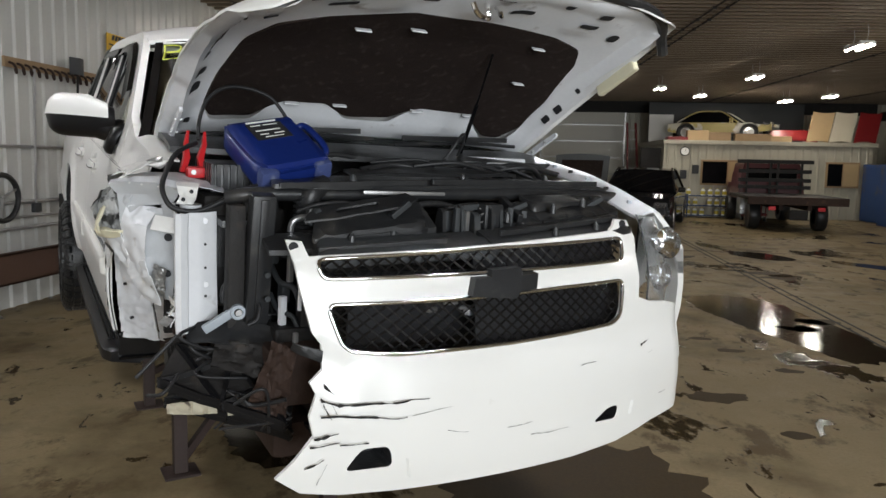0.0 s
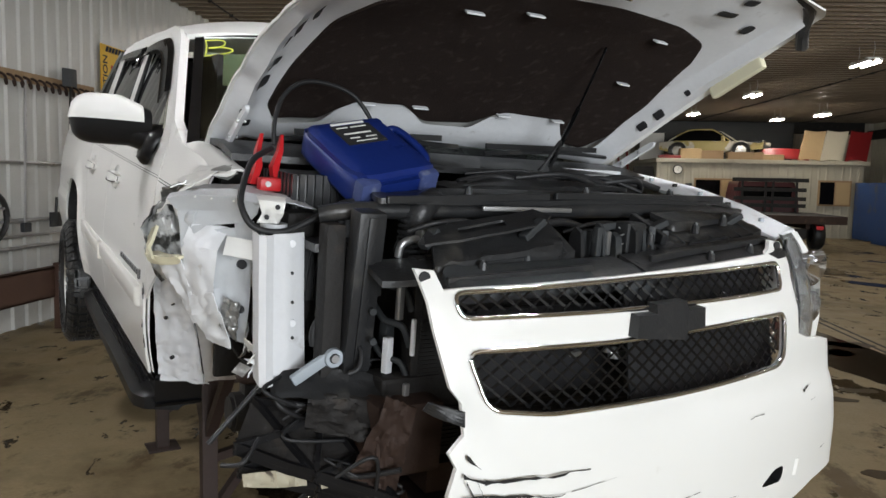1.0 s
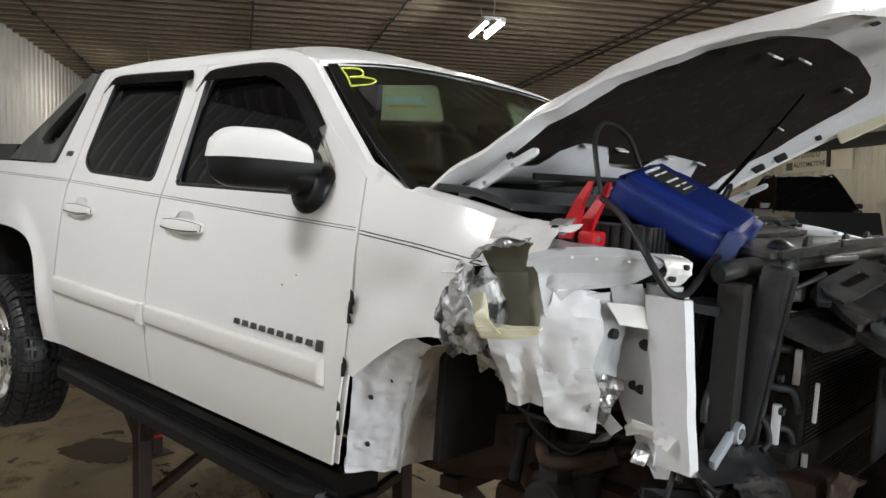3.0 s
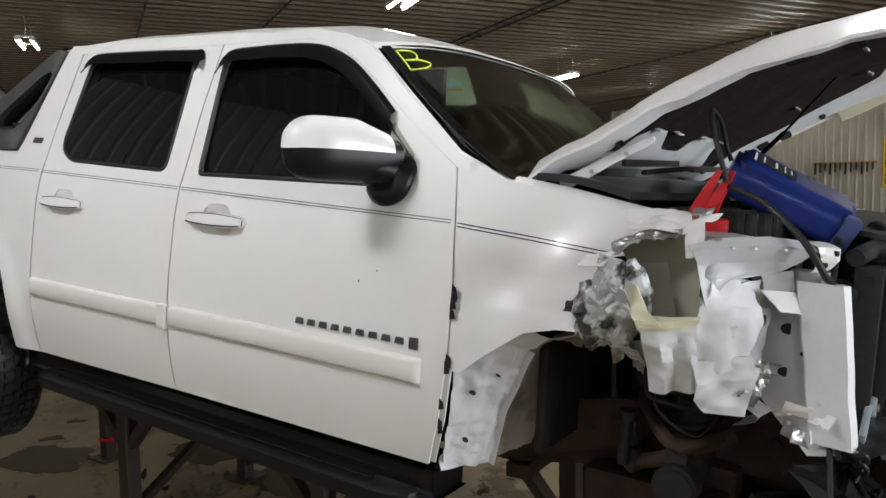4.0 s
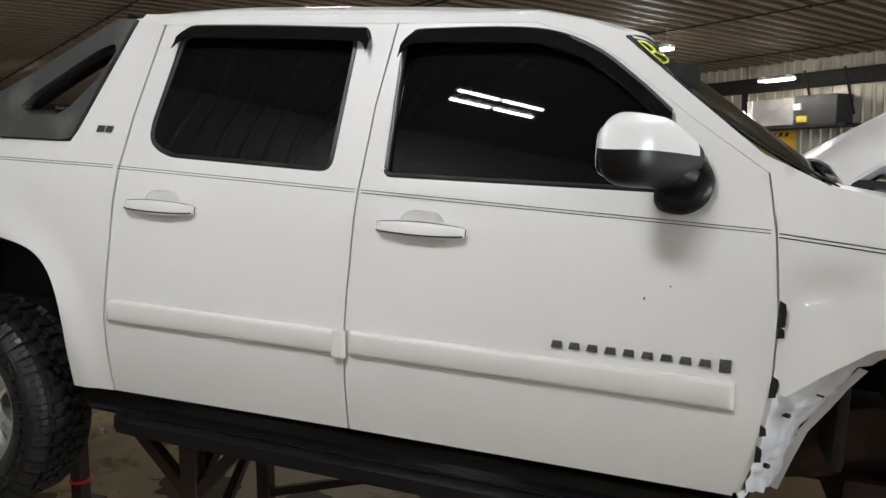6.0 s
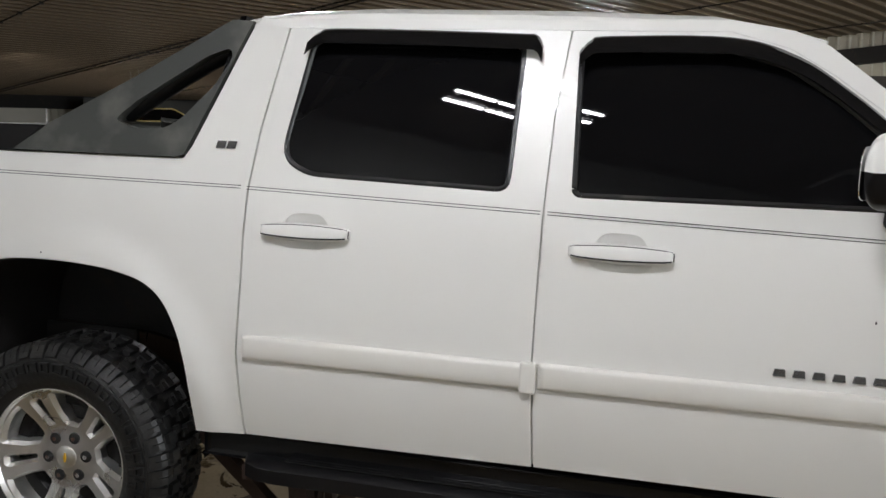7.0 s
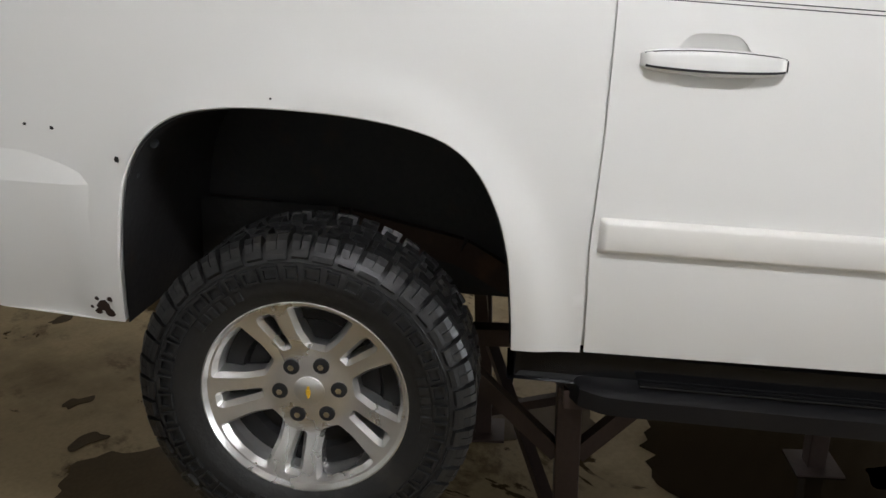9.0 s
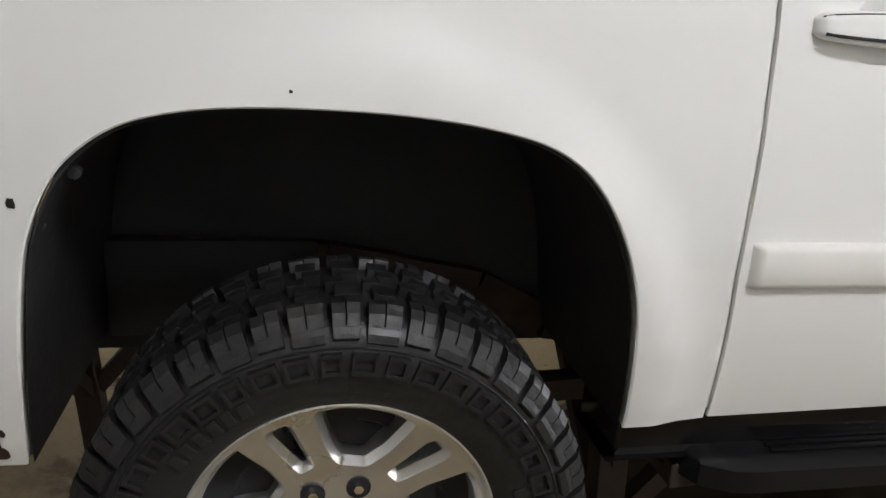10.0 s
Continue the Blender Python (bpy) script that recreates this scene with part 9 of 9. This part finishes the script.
box(bm, -0.62, -0.02, 0.3, 0.36, 0, 2.03, 0.01)
part("door", bm, DARKM, sh)
clock = thing("wall_clock", "round white wall clock with a dark rim", "clock", m=NORTH @ pose(6.5, 20.54, 1.94))
bm = B()
cyl(bm, (0, 0, 0), (0, -0.03, 0), 0.14, seg=24)
part("rim", bm, INK, clock)
bm = B()
cyl(bm, (0, -0.03, 0), (0, -0.036, 0), 0.115, seg=24)
part("face", bm, PAPER, clock)
for a, l in ((0.4, 0.09), (2.4, 0.06)):
    bm = B()
    bar(bm, (0, -0.04, 0), (l * math.sin(a), -0.04, l * math.cos(a)), 0.01, 0.004)
    part("hand_bar", bm, INK, clock)
for x, z in ((6.4, 1.12), (6.75, 1.28)):
    bm = B()
    box(bm, x, x + 0.18, 20.5, 20.58, z, z + 0.26, 0.01)
    tagged(part("switch_box", bm, GREYPL), "small grey electric box on the cabin wall", "switch box", "switch boxes").matrix_world = NORTH
rc = sedan("show_car", "yellow and white race car stored on the cabin roof", NORTH @ pose(7.95, 22.0, 2.30, 0, 0, 60) @ Matrix.Scale(0.80, 4), 3.9, 1.6, 1.12, material("faded_race_paint", (0.40, 0.33, 0.12), 0.35, vary=0.1, scale=0.6, dirt=(0.55, 0.53, 0.46), dirt_amount=0.52, dirt_scale=0.9, dirt_sharp=0.02))
bm = B()
box(bm, 5.95, 11.0, 23.6, 23.66, 2.27, 3.6)
tagged(part("backing_panel", bm, GREYPL), "dull dark backing panel behind the stored car", "panel").matrix_world = NORTH
bm = B()
box(bm, 5.95, 6.75, 23.5, 23.56, 2.27, 3.2, 0.01)
tagged(part("white_board", bm, PAPER), "white board leaning behind the stored car", "board").matrix_world = NORTH
random.seed(4)
for k, (x, w, h, mt, lb) in enumerate(((6.9, 0.3, 0.30, TANP, "brown cardboard box on the cabin roof"), (7.5, 0.35, 0.25, WOOD, "wooden crate on the cabin roof"), (6.3, 0.3, 0.10, REDP, "flat red panel on the cabin roof"), (9.3, 0.3, 0.16, TANP, "flat brown carton on the cabin roof"), (8.5, 0.5, 0.22, WOOD, "long plywood box on the cabin roof"))):
    bm = B()
    box(bm, -w, w, -0.2, 0.2, 0, h, 0.01)
    box(bm, -w * 1.01, w * 1.01, -0.03, 0.03, h * 0.98, h * 1.01)
    ob = tagged(part("storage_box", bm, mt), lb, "box", "boxes on the cabin")
    ob.matrix_world = NORTH @ pose(x, 20.8, 2.27, 0, 0, random.uniform(-10, 10))
for k, (x, mt, lb) in enumerate(((10.35, TANP, "tan hood panel leaning on the cabin roof"), (11.0, BANNER, "pale fender panel leaning on the cabin roof"), (11.7, REDP, "orange-red door panel leaning on the cabin roof"), (9.6, REDP, "red trunk lid lying on the cabin roof"))):
    bm = B()
    low = k == 3
    surface(bm, lambda u, v: ((u - 0.5) * (1.5 if low else 0.62) + 0.25 * v, 0.25 * v, (0.35 if low else 0.92) * v * (1 - 0.1 * math.sin(3 * u)) + 0.05 * math.sin(math.pi * u)), 8, 6, (0, -0.03, 0))
    ob = tagged(part("body_panel", bm, mt, smooth=50), lb, "body panel", "stored panels")
    ob.matrix_world = NORTH @ pose(x, 20.75, 2.27)
# ladder, bins, jugs
ld = thing("step_ladder", "red fibreglass step ladder leaning by the door", "ladder", m=NORTH @ pose(5.45, 22.9, 0, 0, 0, 10))
for x in (-0.2, 0.2):
    bm = B()
    bar(bm, (x, 0, 0), (x * 0.7, 0.55, 2.9), 0.05, 0.07)
    part("rail", bm, REDP, ld)
for k in range(9):
    bm = B()
    u = (k + 0.7) / 9.5
    bar(bm, (-0.2 + 0.06 * u, 0.55 * u, 2.9 * u), (0.2 - 0.06 * u, 0.55 * u, 2.9 * u), 0.06, 0.02)
    part("rung", bm, STEEL, ld)
for x, y in ((12.3, 19.8), (11.9, 17.9)):
    dp = thing("scrap_bin", "tall blue steel scrap bin", "bin", "scrap bins", NORTH @ pose(x, y, 0, 0, 0, 4))
    bm = B()
    for a, b, c2, d in ((-0.7, 0.7, -0.6, -0.56), (-0.7, 0.7, 0.56, 0.6), (-0.7, -0.66, -0.56, 0.56), (0.66, 0.7, -0.56, 0.56)):
        box(bm, a, b, c2, d, 0.05, 1.65)
    box(bm, -0.7, 0.7, -0.6, 0.6, 0.02, 0.06)
    part("tub", bm, BLUEP, dp)
    for k in range(5):
        bm = B()
        box(bm, -0.62 + 0.29 * k, -0.56 + 0.29 * k, -0.63, -0.6, 0.1, 1.6)
        part("stiffener", bm, BLUEP, dp)
jr = thing("jug_rack", "low dark shelf of yellow-labelled jugs", "shelf", m=NORTH @ pose(7.15, 20.25, 0) @ Matrix.Scale(0.8, 4))
bm = B()
for z in (0.06, 0.42, 0.78):
    box(bm, -0.75, 0.95, -0.2, 0.2, z, z + 0.03)
for x in (-0.75, 0.92):
    box(bm, x, x + 0.03, -0.2, 0.2, 0, 0.85)
part("rack_frame", bm, BLUEP, jr)
random.seed(9)
jug = None
for k in range(18):
    row = k // 6
    p = NORTH @ pose(6.61 + 0.208 * (k % 6), 20.25, (0.072, 0.36, 0.648)[row]) @ Matrix.Scale(0.8, 4)
    if jug is None:
        jug = thing("fluid_jug", "white plastic jug with a yellow band", "jug", "jugs on the shelf", p)
        bm = B()
        lathe(bm, [(0, 0), (0.085, 0.0), (0.09, 0.02), (0.09, 0.20), (0.05, 0.26), (0.025, 0.28), (0, 0.28)], Matrix.Identity(4), 12)
        part("bottle", bm, PAPER, jug, smooth=40)
        bm = B()
        lathe(bm, [(0.092, 0.05), (0.092, 0.18)], Matrix.Identity(4), 12)
        part("label_band", bm, YEL, jug)
        bm = B()
        cyl(bm, (0, 0, 0.28), (0, 0, 0.31), 0.028, seg=10)
        part("cap", bm, YEL, jug)
    elif k % 5 != 3:
        copy_thing(jug, p)
cart = thing("tool_cart", "dark red tool cart loaded with cartons", "tool cart", m=NORTH @ pose(8.25, 19.4, 0))
bm = B()
box(bm, -0.3, 0.3, -0.22, 0.22, 0.15, 0.22)
box(bm, -0.3, 0.3, -0.22, 0.22, 0.70, 0.76)
for x in (-0.28, 0.25):
    for y in (-0.2, 0.17):
        box(bm, x, x + 0.03, y, y + 0.03, 0.1, 0.95)
part("frame", bm, REDP, cart)
for x in (-0.25, 0.25):
    for y in (-0.18, 0.18):
        bm = B()
        cyl(bm, (x - 0.02, y, 0.06), (x + 0.02, y, 0.06), 0.06, seg=12)
        part("castor", bm, RUBBER, cart)
for x, y, s in ((11.6, 16.2, 0.30), (11.0, 15.5, 0.22)):
    bm = B()
    lathe(bm, [(0, 0), (s * 0.8, 0), (s, 0.06), (s, s * 1.6), (s * 0.9, s * 1.7), (s * 0.86, s * 1.6), (s * 0.8, 0.06)], Matrix.Identity(4), 20)
    ob = tagged(part("waste_tub", bm, YEL if s < 0.25 else PLASTIC, smooth=40), "plastic waste tub on the floor", "tub", "waste tubs")
    ob.matrix_world = NORTH @ pose(x, y, 0)
